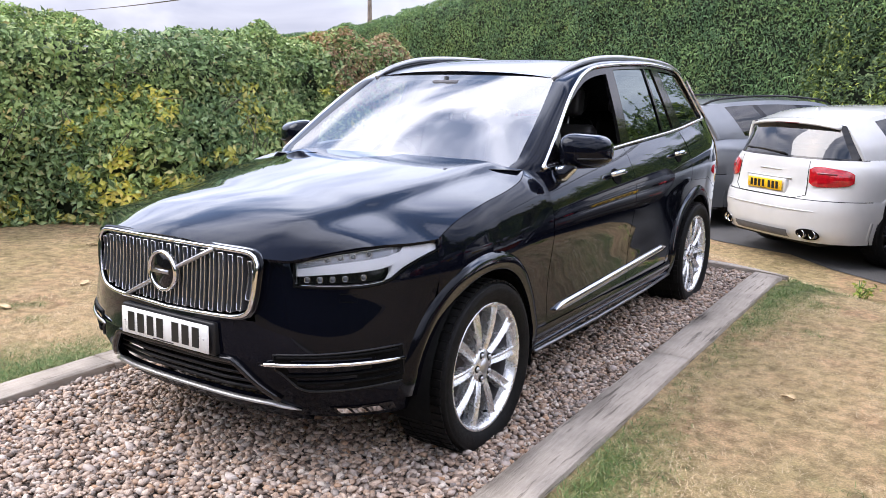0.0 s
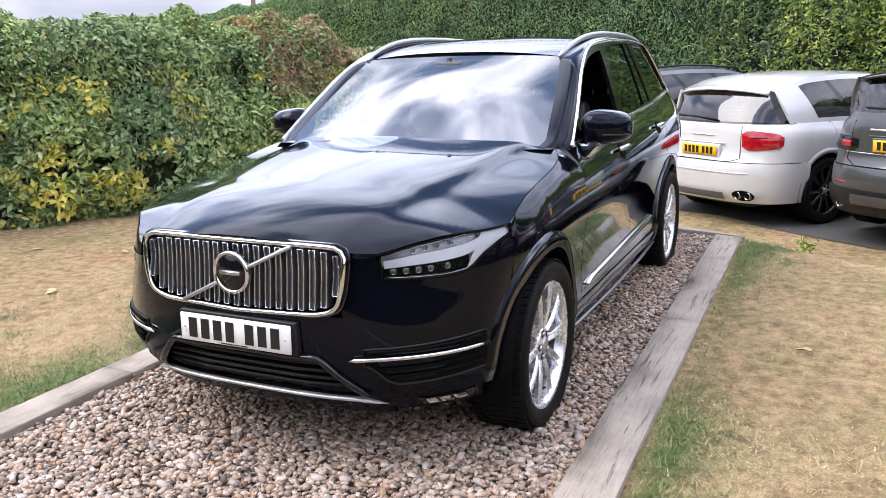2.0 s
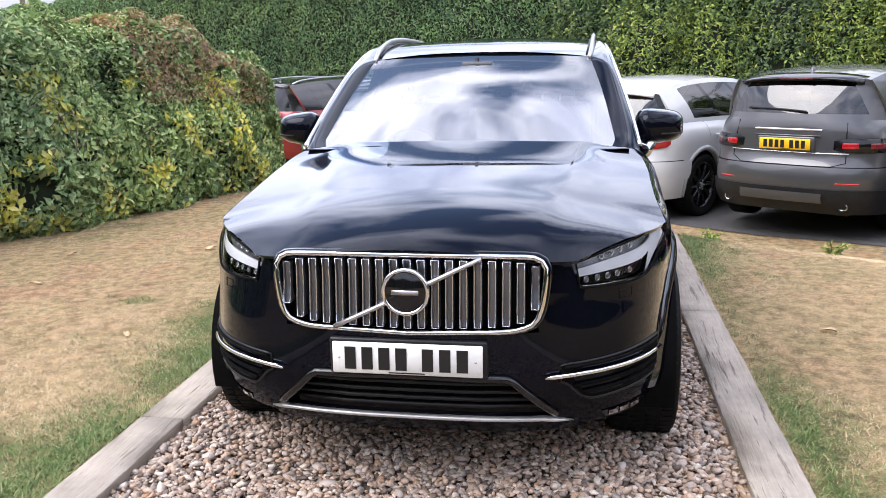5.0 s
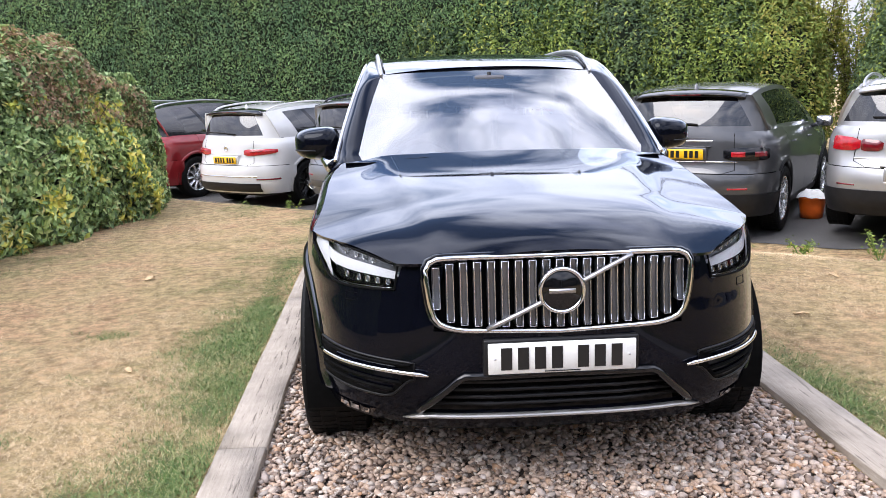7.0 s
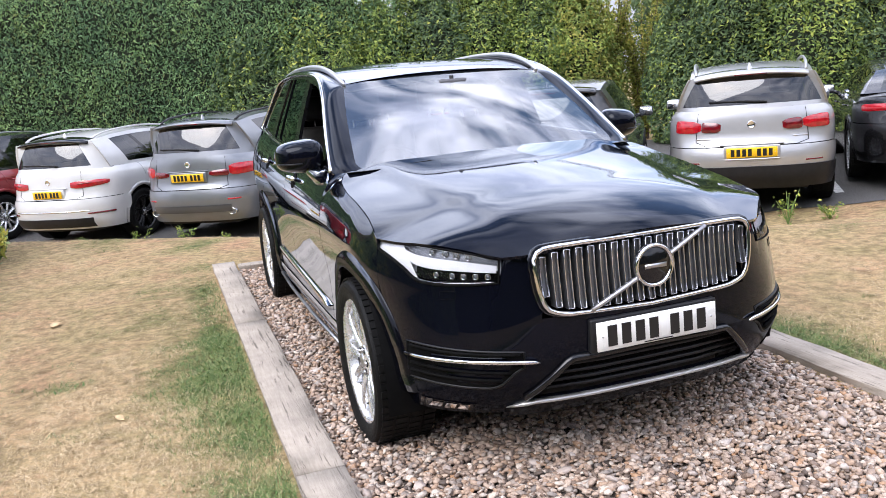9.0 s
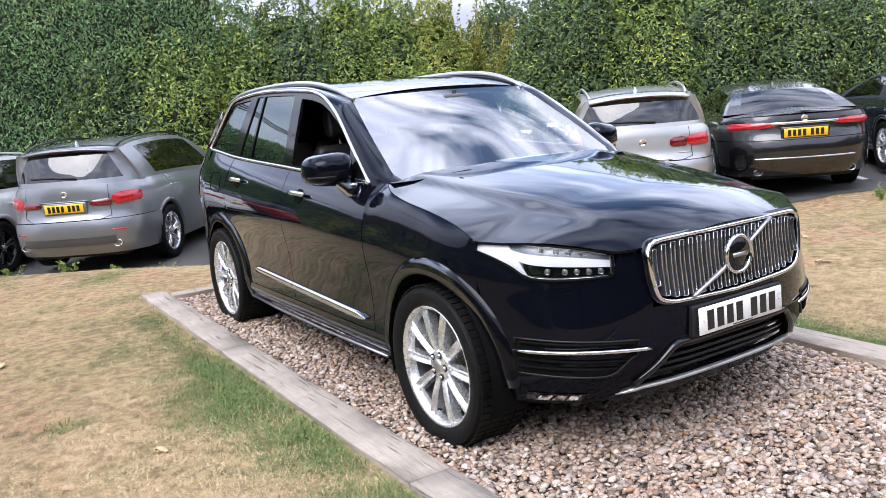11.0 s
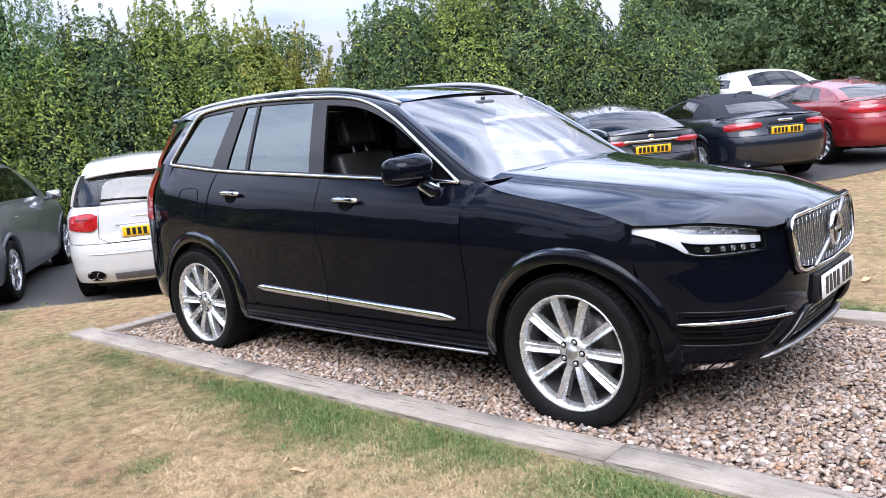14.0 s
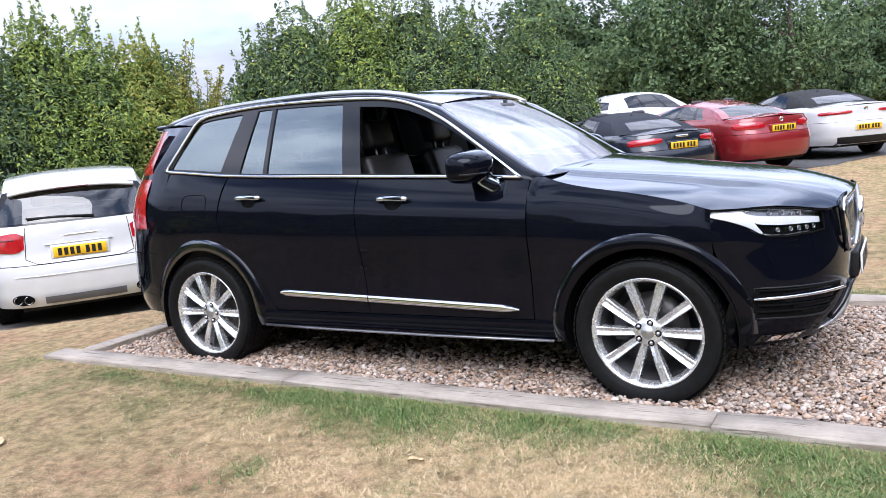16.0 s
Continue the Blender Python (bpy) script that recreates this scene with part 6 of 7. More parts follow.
    f = hedge_surface([(24, -9), (14, -15), (0, -18), (-16, -14), (-24, -4)][::-1], lambda u: 4, lambda u: 6.2 + 0.8 * math.sin(u * 19), 1.1, 31.0, 2.6, 1.2)
    # same shade-coloured sheet behind this hedge's leaves
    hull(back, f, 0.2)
    leafy(back, "leaves", f, 14000, rng, 0.42, 0.22, L_DARK, depth=0.6)


def tree(x, y, h, rng):
    """A tree: tapered trunk with limbs and a crown of many leaf clumps."""
    z0 = ground_z(x, y)
    t = tagged(new("tree"), "dark green leafy tree in the distance", "tree", "trees in the distance")
    t.location = (x, y, z0)
    trunk = part("trunk", tube(curve3([(0, 0, -0.1), (0.05, 0.03, h * 0.3), (-0.05, 0.1, h * 0.62), (0, 0, h * 0.9)], 12), [0.17 * (1 - 0.085 * i) for i in range(12)], 8), M_BARK, t)
    P, N = [], []
    for k in range(26):
        a, r = rng.random() * 2 * math.pi, h * (0.10 + 0.24 * rng.random())
        zz = h * (0.22 + 0.68 * rng.random())
        r *= 1.0 if zz < h * 0.65 else (1.25 - zz / h)* 1.4
        c = Vector((r * math.cos(a), r * math.sin(a), zz))
        if k < 8:
            part("limb", tube([(0, 0, zz * 0.7), (c.x * 0.5, c.y * 0.5, zz * 0.86), c], [0.07, 0.05, 0.02], 6), M_BARK, t)
        s = h * (0.10 + 0.07 * rng.random())
        for _ in range(300):
            d = Vector(rng.normal(size=3))
            d.normalize()
            P.append(c + d * (s * (0.75 + 0.35 * rng.random())))
            N.append(d)
    V, T = leaf_cloud(np.array(P), np.array(N), rng, 0.17, 0.09)
    ob = tagged(new("crown", fast_mesh("crown", V, T, L_DARK, False)), kind="stuff")
    ob.parent = t


build_green()

# ---- grass ----
def blade_material(name, stops):
    m, nt, bs = principled(name)
    geo = nt.nodes.new("ShaderNodeNewGeometry")
    ramp = nt.nodes.new("ShaderNodeValToRGB")
    cr = ramp.color_ramp
    cr.elements[0].color, cr.elements[1].color = (*stops[0], 1), (*stops[-1], 1)
    for k, c in enumerate(stops[1:-1]):
        cr.elements.new((k + 1) / (len(stops) - 1)).color = (*c, 1)
    nt.links.new(geo.outputs["Random Per Island"], ramp.inputs["Fac"])
    nt.links.new(ramp.outputs["Color"], bs.inputs["Base Color"])
    bs.inputs["Roughness"].default_value = 0.7
    return m


M_STRAWBLADE = blade_material("straw_blade", [(0.20, 0.13, 0.06), (0.46, 0.32, 0.17), (0.70, 0.51, 0.26), (0.72, 0.57, 0.36), (0.90, 0.70, 0.42)])
M_GREENBLADE = blade_material("green_blade", [(0.05, 0.095, 0.018), (0.09, 0.16, 0.032), (0.15, 0.225, 0.055), (0.40, 0.36, 0.17)])


def build_grass():
    """Matted straw lying almost flat, and short green blades where the lawn still grows."""
    rng = np.random.default_rng(23)
    lawn = {"straw": [], "green": []}
    zones = [(-1.04, 0.6, 1.2, 6.2, 85000, 1.0), (-1.04, 4.5, 1.2, 8.6, 40000, 1.5), (-4.9, -3.82, 0.3, 4.6, 85000, 1.0), (-5.6, -3.82, 0.3, 8.5, 60000, 1.2),
             (-8.5, -4.6, 1.0, 11.0, 52000, 1.8), (-3.8, -1.0, 6.85, 9.4, 12000, 1.5), (3.0, 14.0, -3.0, 4.5, 16000, 2.2), (-1.04, 0.4, -0.5, 1.2, 8000, 1.0)]
    for x0, x1, y0, y1, count, size in zones:
        for x, y, r in zip(x0 + (x1 - x0) * rng.random(count), y0 + (y1 - y0) * rng.random(count), rng.random((count, 3))):
            if y > lin(ROW_Y, x) + 0.25 + 0.25 * math.exp(-((x + 1.0) / 2.2) ** 2):
                continue
            g = greenness(x, y)
            bare = noise.noise(Vector((x * 1.3 + 9, y * 1.3, 4.0))) + 0.6 * noise.noise(Vector((x * 5, y * 5, 14.0)))
            if g > 0.14 + 0.95 * r[0]:
                lawn["green"].append((x, y, ground_z(x, y), (0.008 + 0.015 * r[1] * (0.5 + g)), size))
            elif bare < 0.05 or r[0] < 0.35:
                lawn["straw"].append((x, y, ground_z(x, y), 0.006 + 0.016 * r[1] ** 2, size))
    for key, mat in (("straw", M_STRAWBLADE), ("green", M_GREENBLADE)):
        A = np.array(lawn[key])
        n = len(A)
        a = rng.random(n) * 2 * math.pi
        lean = (1.0 + 2.6 * rng.random(n)) if key == "straw" else (0.7 + 2.3 * rng.random(n))
        h = A[:, 3]
        w = (0.0010 + 0.0010 * rng.random(n)) * A[:, 4] * (0.62 if key == "straw" else 1.0)
        d = np.stack([np.cos(a), np.sin(a), np.zeros(n)], 1)
        s = np.stack([-np.sin(a), np.cos(a), np.zeros(n)], 1)
        P = A[:, :3] - np.array([0, 0, 0.001])
        tip = P + d * (h * lean)[:, None] + np.array([0, 0, 1.0]) * h[:, None]
        midp = P + d * (h * lean * 0.35)[:, None] + np.array([0, 0, 0.62]) * h[:, None]
        if key == "straw":
            V = np.stack([P - s * w[:, None], P + s * w[:, None], tip], 1).reshape(-1, 3)
            T = np.arange(3 * n).reshape(-1, 3)
        else:
            V = np.stack([P - s * w[:, None], P + s * w[:, None], midp + s * w[:, None] * 0.8, midp - s * w[:, None] * 0.8, tip], 1).reshape(-1, 3)
            T = (np.array([[0, 1, 2], [0, 2, 3], [3, 2, 4]])[None] + 5 * np.arange(n)[:, None, None]).reshape(-1, 3)
        tagged(new(key + "_grass", fast_mesh(key + "_grass", V, T, mat, False)), ("dry straw-coloured" if key == "straw" else "short green") + " grass blades on the lawn", "grass", kind="stuff")


build_grass()

# ---- the parked cars ----
def windowed(at, us, vs, holes):
    """A sheet over u, v with openings; returns the sheet, the posts between openings, and the panes."""
    nu = len(us)
    V = [at(u, v) for v in vs for u in us]
    F, posts, panes = [], [], [[] for _ in holes]
    lo, hi = min(h[0] for h in holes), max(h[1] for h in holes)
    for j in range(len(vs) - 1):
        for i in range(nu - 1):
            u, v = (us[i] + us[i + 1]) / 2, (vs[j] + vs[j + 1]) / 2
            q = (j * nu + i, j * nu + i + 1, (j + 1) * nu + i + 1, (j + 1) * nu + i)
            k = next((k for k, h in enumerate(holes) if h[0] < u < h[1] and h[2] < v < h[3]), None)
            if k is not None:
                panes[k].append(q)
            elif lo < u < hi and holes[0][2] < v < holes[0][3]:
                posts.append(q)
            else:
                F.append(q)
    return V, F, posts, panes


def cuts(marks, step):
    out = []
    for a, b in zip(marks, marks[1:]):
        n = max(1, round((b - a) / step))
        out += [a + (b - a) * i / n for i in range(n)]
    return out + [marks[-1]]


def parked_car(label, plate, heading, spec):
    """A parked car placed by the middle of its tail."""
    g = dict(W=0.95, H=1.70, wb=2.85, fo=0.9, ro=1.0, belt=1.08, R=0.37, rim=0.25, spokes=10, rim_mat=M_ALLOY, mat=M_WHITE, deck=0.0, plate_z=0.82,
             roof_mat=None, rails=None, lower=None, lamps=(), bars=(), exhaust=(), wiper=True, top_mat=None, rear_h=0.0, roof_end=0.28, spoiler=None, rise=0.07, badge=True, splits=(0.36, 0.66), sill=0.30, style="ten", glass_lo=0.10, window=(0.16, 0.86))
    g.update(spec)
    W, H, wb, ro, belt, mat = g["W"], g["H"], g["wb"], g["ro"], g["belt"], g["mat"]
    tail_y, nose_y = wb + ro, -g["fo"]
    hx, hy = heading
    px, py = plate[0] + hx * tail_y, plate[1] + hy * tail_y
    gz = plate[2]
    car = thing("parked_car", Matrix.Translation((px, py, gz)) @ Matrix.Rotation(math.atan2(hx, -hy), 4, 'Z'), label, "car", "parked cars")
    rise = g["rise"]
    B = Body(W=W, z0=g["sill"], yc=0.2, yd=wb + 0.25,
             belt=[(nose_y, belt - 0.24), (-0.4, belt - 0.13), (0.3, belt - 0.03), (0.7, belt), (wb - 0.3, belt + rise), (wb + 0.3, belt + rise * 1.1), (tail_y, belt + rise * (1.0 if not g["deck"] else 0.6))],
             vprof=[(-0.1, 0.92), (0, 0.95), (0.15, 0.975), (0.4, 0.985), (0.65, 1.0), (0.8, 0.995), (0.92, 0.965), (1.0, 0.905)],
             plan=[(0.0, 0.985), (1.0, 1.0), (wb - 0.8, 1.0), (wb + 0.25, 0.985)],
             nose=[(0.25, nose_y + 0.1), (0.45, nose_y), (0.7, nose_y + 0.01), (0.9, nose_y + 0.12), (1.1, nose_y + 0.3)],
             tail=[(0.25, tail_y - 0.10), (0.40, tail_y - 0.01), (0.55, tail_y), (0.72, tail_y - 0.02), (0.80, tail_y - 0.055), (belt, tail_y - 0.08), (belt + 0.15, tail_y - 0.12)],
             nf=[(0.3, 2.8), (1.0, 2.4)], nr=[(0.3, 3.0), (1.1, 2.75)])
    bel = B.f_belt
    AR = g["R"] + 0.055
    cz = g["R"]
    flat = lambda pts: [(p[0], p[1], 0) for p in pts]
    side = lambda p: B.side(p[0], p[1])
    sill = g["sill"]
    y1, y2 = 0.55, 0.55 + (wb - 0.35 - 0.55) * 0.5
    # flank
    n = 24
    low = poly2(arch(0, cz, AR, 165, 5, 20) + [(y1 - 0.003, sill + 0.03)], n)
    high = [(-AR * 0.97 + (y1 - 0.003 + AR * 0.97) * i / (n - 1), 0) for i in range(n)]
    panel("front_wing", ribbon(flat(low), [(y, bel(y), 0) for y, _ in high], 9, side), mat, car)
    for nm, a, b in (("front_door", y1 + 0.003, y2 - 0.003),):
        panel(nm, ribbon([(a + (b - a) * i / 11, sill + 0.03, 0) for i in range(12)], [(a + (b - a) * i / 11, bel(a + (b - a) * i / 11), 0) for i in range(12)], 9, side), mat, car)
    dlow = poly2([(y2 + 0.003, sill + 0.03), (wb - AR - 0.06, sill + 0.03), (wb - AR * 0.90, cz + 0.32), (wb - 0.12, cz + AR + 0.12)], n)
    dhigh = [(y2 + 0.003 + (wb - 0.08 - y2) * i / (n - 1), 0) for i in range(n)]
    panel("rear_door", ribbon(flat(dlow), [(y, bel(y), 0) for y, _ in dhigh], 9, side), mat, car)
    qlow = poly2(arch(wb, cz, AR, 178, 8, 30), 34)
    ye = wb + AR + 0.02
    qhigh = poly2([(wb - AR - 0.054, sill + 0.03), (wb - AR * 0.89, cz + 0.325), (wb - 0.113, cz + AR + 0.125), (wb - 0.072, bel(wb)), (wb + 0.2, bel(wb + 0.2)), (ye, bel(ye))], 34)
    panel("rear_quarter", ribbon(flat(qlow), flat(qhigh), 9, side), mat, car)
    panel("sill", ribbon([(AR - 0.02 + (wb - 2 * AR + 0.04) * i / 9, sill - 0.06, 0) for i in range(10)], [(AR - 0.02 + (wb - 2 * AR + 0.04) * i / 9, sill + 0.026, 0) for i in range(10)], 4, side), g["lower"] or mat, car)
    for s in (1, -1):
        for y in ((y1 + y2) / 2 + 0.42, wb - 0.32):
            part("door_handle", tube([(B.side(y + dy, belt - 0.09, o).x * s, y + dy, belt - 0.09) for dy, o in ((-0.09, 0.005), (-0.06, 0.03), (0.06, 0.03), (0.09, 0.005))], 0.011, 6), mat, car)
    for cy in (0.0, wb):
        V = []
        for i in range(26):
            a = radians(188 - 196 * i / 25)
            for r, o in ((AR - 0.004, -0.05), (AR - 0.004, 0.012), (AR + 0.035, 0.016), (AR + 0.05, 0.0)):
                y, z = cy + r * math.cos(a), max(sill - 0.04, cz + r * math.sin(a))
                V.append(B.side(y, z) + Vector((o, 0, 0)))
        spread((V, grid_faces(26, 4)), "wheel_arch", g["lower"] or mat, car)
        wall = [(W * 0.62, cy + AR * math.cos(radians(a)), cz + AR * math.sin(radians(a))) for a in range(-20, 201, 12)]
        V = [(x, p[1], p[2]) for p in wall for x in (W * 0.62, W * 0.95)]
        spread(merged((V, grid_faces(len(wall), 2)), (wall, [tuple(range(len(wall)))])), "wheel_liner", M_MATTE, car)
    # nose and bonnet
    cols = 22
    th1 = 0.86
    panel("front_bumper", ribbon([(th1 * i / (cols - 1), sill - 0.05, 0) for i in range(cols)], [(th1 * i / (cols - 1), belt - 0.22, 0) for i in range(cols)], 8, lambda p: B.fth(p[0], p[1])), mat, car)
    rim_pts = [B.fth(th1 * i / 15, belt - 0.215) for i in range(16)] + [B.side(y, bel(y)) for y in (-0.32 + (0.80 + 0.32) * i / 15 for i in range(1, 16))]
    mid = [Vector((0, min(0.55, p.y + 0.02 * i / 30), p.z + 0.03 + 0.05 * (i / 30))) for i, p in enumerate(rim_pts)]
    hood = ribbon(rim_pts, mid, 9, lambda p: p + Vector((0, 0, 0.05 * (1 - (abs(p.x) / W) ** 2) * min(1, (p.y - nose_y) / 0.6))))
    panel("bonnet", hood, mat, car)
    # tail
    panel("rear_bumper", ribbon([(0.985 * (1 - i / (cols - 1)), sill - 0.03, 0) for i in range(cols)], [(0.985 * (1 - i / (cols - 1)), 0.715, 0) for i in range(cols)], 9, lambda p: B.rth(p[0], p[1], 0.02 if 0.5 < p[1] < 0.7 else 0.012)), mat, car)
    zt = bel(tail_y)
    pz_ = g["plate_z"]
    panel("tailgate", ribbon([(0.985 * (1 - i / (cols - 1)), 0.722, 0) for i in range(cols)], [(0.985 * (1 - i / (cols - 1)), zt, 0) for i in range(cols)], 9, lambda p: B.rth(p[0], p[1])), mat, car)
    seam = g.get("seam", 0.55)
    if not g["deck"]:
        pts = [B.back(-seam - 0.03 * f, zt - 0.02 - (zt - 0.78) * f, 0.002) for f in (0, 0.33, 0.66, 1)] + [B.back(-seam + 2 * seam * i / 12, 0.722, 0.003) for i in range(1, 12)] + [B.back(seam + 0.03 * (1 - f), 0.78 + (zt - 0.80) * f, 0.002) for f in (0, 0.33, 0.66, 1)]
        part("tailgate_seam", tube(pts, 0.0040, 5), M_MATTE, car)
        part("plate_lip", tube([B.back(-0.33 + 0.66 * i / 8, pz_ + 0.085, 0.012) for i in range(9)], 0.012, 6, flat=0.6), mat, car)
    if g["lower"]:
        part_ = ribbon([(0.99 * (1 - i / (cols - 1)), sill - 0.05, 0) for i in range(cols)], [(0.99 * (1 - i / (cols - 1)), 0.50, 0) for i in range(cols)], 6, lambda p: B.rth(p[0], p[1], 0.03))
        panel("lower_bumper", part_, g["lower"], car)
    # roof line: from windscreen top to the rear edge, sides, glass
    ytop0, yr = 1.28 if H > 1.5 else 1.15, tail_y - g["roof_end"] - g["deck"]
    zr = H - (0.10 if H > 1.5 else 0.12) - g["rear_h"]
    xr = W * (0.70 if H > 1.5 else 0.64)
    rz = spl([(ytop0, H - 0.10), (ytop0 + 0.6, H - 0.01), ((ytop0 + yr) / 2, H), (yr - 0.5, H - 0.03), (yr, zr)])
    yb = tail_y - 0.12 - g["deck"]
    top_mat = g["top_mat"] or g["roof_mat"] or mat
    ya = 0.42
    flank_end = min(yb, B.yd + 0.35)

    def side_at(u, v):
        y_lo = ya + (flank_end - 0.10 - ya) * u
        y_hi = ytop0 + (yr - ytop0) * u
        a = B.side(y_lo, bel(y_lo)) if u > 0.12 else B.side(max(y_lo, ya), bel(y_lo))
        b = Vector((xr, y_hi, rz(y_hi) - 0.045))
        p = a.lerp(b, v)
        return p + Vector((0.03 * math.sin(math.pi * v), 0, 0))
    s0, s1 = g["splits"]
    w0, w1 = g["window"]
    holes = [(w0 * 0.9, s0 - 0.015, g["glass_lo"], 0.90), (s0 + 0.025, s1 - 0.015, g["glass_lo"], 0.90)]
    if s1 + 0.03 < w1:
        holes.append((s1 + 0.02, w1, g["glass_lo"], 0.88))
    us = cuts([0, holes[0][0]] + [x for h in holes for x in (h[0], h[1])][1:] + [1.0], 0.06)
    vs = cuts([0, g["glass_lo"], 0.90, 1.0], 0.16)
    holes = [(a, b, c, 0.90) for a, b, c, d in holes]
    V, F, posts, panes = windowed(side_at, us, vs, holes)
    soft = g["top_mat"] is not None
    for s in (0, 1):
        fl = mirror if s else (lambda q: q)
        part("window_frame", fl((V, F)), g.get("frame_mat") or (mat if not soft else top_mat), car)
        for ua, ub in zip(holes, holes[1:]):
            one = [q for q in posts if ua[1] - 1e-6 < us[q[0] % len(us)] < ub[0] - 1e-6]
            part("door_pillar", fl((V, one)), M_GLOSSBLK, car)
        for q in panes:
            part("side_window", fl((V, q)), M_DARKGLASS, car).visible_shadow = False
    # roof skin
    V = []
    for i in range(20):
        y = ytop0 + (yr - ytop0) * i / 19
        for k in range(15):
            u = -1 + 2 * k / 14
            V.append((xr * u, y - 0.05 * (1 - u * u) * (1 - i / 19) + 0.05 * (1 - u * u) * (i / 19), rz(y) - 0.045 * abs(u) ** 2.5))
    part("roof", (V, grid_faces(20, 15)), top_mat, car)
    # windscreen
    V = []
    for j in range(8):
        t = j / 7
        a, b = B.side(ya + 0.05, bel(ya)), Vector((xr, ytop0, rz(ytop0) - 0.045))
        e = a.lerp(b, t)
        for k in range(13):
            u = -1 + 2 * k / 12
            V.append((e.x * u, e.y - (0.18 * (1 - t) + 0.05 * t) * (1 - u * u), e.z + 0.04 * (1 - u * u)))
    part("windscreen", (V, grid_faces(8, 13)), M_DARKGLASS, car).visible_shadow = False
    # rear face with its window
    th_b = B.th_back(B.x(min(flank_end - 0.02, B.f_tail(zt) - 0.02), zt), zt) if not g["deck"] else None

    def rear_at(u, v):
        k = 1 - 2 * u
        if g["deck"]:
            y_lo = yb + 0.10 * (1 - k * k)
            xl = B.side(yb, bel(yb)).x - 0.03
            a = Vector((xl * k, y_lo, bel(yb) + 0.015 * (1 - k * k)))
        else:
            th = abs(k) * 0.80
            a = B.rth(th, zt)
            a.x = math.copysign(a.x, k)
        b = Vector((xr * k, yr + 0.05 * (1 - k * k), rz(yr) - 0.045 * abs(k) ** 2.5))
        p = a.lerp(b, v)
        return p + Vector((0, 0.02 * math.sin(math.pi * v), 0.02 * math.sin(math.pi * v)))
    rh = g.get("rear_glass", (0.13, 0.87, 0.12, 0.86))
    V, F, posts, panes = windowed(rear_at, cuts([0, rh[0], rh[1], 1], 0.07), cuts([0, rh[2], rh[3], 1], 0.16), [rh])
    part("rear_frame", (V, F), g.get("rear_mat") or top_mat, car)
    part("rear_window", (V, panes[0]), M_DARKGLASS, car).visible_shadow = False
    if not g["deck"]:
        # pillar strip closing flank and rear
        pts_a = [side_at(1.0, v / 8) for v in range(9)]
        pts_b = [rear_at(0.0, v / 8) for v in range(9)]
        V = [p for a, b in zip(pts_a, pts_b) for p in (a, a.lerp(b, 0.5) + Vector((0.02, 0.02, 0)), b)]
        spread((V, grid_faces(9, 3, True)), "rear_pillar", mat, car)
    else:
        pth = [B.side(yb - 0.25 + (B.yd + 0.02 - yb + 0.25) * i / 7, bel(yb)) for i in range(8)] if yb - 0.25 < B.yd else []
        pth = [p for p in pth] + [B.rth(1 - i / 15, zt) for i in range(16)]
        mid = [Vector((0, min(max(p.y, yb), tail_y - 0.07), bel(min(p.y, tail_y)) + 0.03)) for p in pth]
        panel("boot_lid", ribbon(pth, mid, 8, lambda p: p + Vector((0, 0, 0.02 * (1 - (abs(p.x) / W) ** 2)))), mat, car)
        pts_a = [side_at(1.0, v / 8) for v in range(9)]
        pts_b = [rear_at(0.0, v / 8) for v in range(9)]
        V = [p for a, b in zip(pts_a, pts_b) for p in (a, a.lerp(b, 0.5) + Vector((0.015, 0.01, 0)), b)]
        spread((V, grid_faces(9, 3, True)), "rear_pillar", top_mat, car)
    if g["spoiler"]:
        V = []
        for k in range(17):
            u = -1 + k / 8
            yy, zz = yr + 0.05 * (1 - u * u), rz(yr) - 0.045 * abs(u) ** 2.5
            for dy, dz in ((-0.16, 0.030), (-0.04, 0.016), (0.085, -0.012), (0.105, -0.024), (0.09, -0.040), (-0.02, -0.045)):
                V.append((xr * 0.93 * u, yy + dy * (1 - 0.35 * abs(u) ** 4), zz + dz))
        sp = part("spoiler", (V, grid_faces(17, 6, True, closed=True) + [tuple(range(6)), tuple(96 + q for q in range(6))[::-1]]), g["spoiler"], car)
        part("brake_light", box(-0.17, 0.17, yr + 0.135, yr + 0.150, rz(yr) - 0.040, rz(yr) - 0.026, 0.004, 1), M_DREDLENS, sp)
    if g["rails"]:
        for s in (1, -1):
            pts = [(xr * 0.93 * s, ytop0 + 0.10, rz(ytop0 + 0.1) - 0.03), (xr * 0.94 * s, ytop0 + 0.32, rz(ytop0 + 0.32) + 0.008), (xr * 0.95 * s, (ytop0 + yr) / 2, H + 0.014), (xr * 0.93 * s, yr - 0.35, rz(yr - 0.35) + 0.008), (xr * 0.9 * s, yr - 0.10, rz(yr - 0.1) - 0.03)]
            part("roof_rail", tube(curve3(pts, 20), 0.016, 6), g["rails"], car)
    if g["wiper"]:
        c = rear_at(0.55, rh[2] + 0.04)
        d = rear_at(0.30, rh[2] + 0.10)
        part("rear_wiper", tube([c + Vector((0, 0.025, 0)), c.lerp(d, 0.5) + Vector((0, 0.03, 0.01)), d + Vector((0, 0.02, 0))], 0.012, 6), M_PLASTIC, car)
    part("roof_aerial", moved(lathe([(0.0, 0.03), (0.02, 0.022), (0.05, 0.008), (0.055, 0.0)], 10, "z"), Matrix.Translation((0, yr - 0.25, rz(yr - 0.25) - 0.002))), top_mat if not soft else M_PLASTIC, car)
    # lamps, bars, plate, exhausts
    for th0, th_1, za, zb_, zc_, zd, mt, nm in g["lamps"]:
        V = []
        for j in range(5):
            for i in range(10):
                f, t = i / 9, j / 4
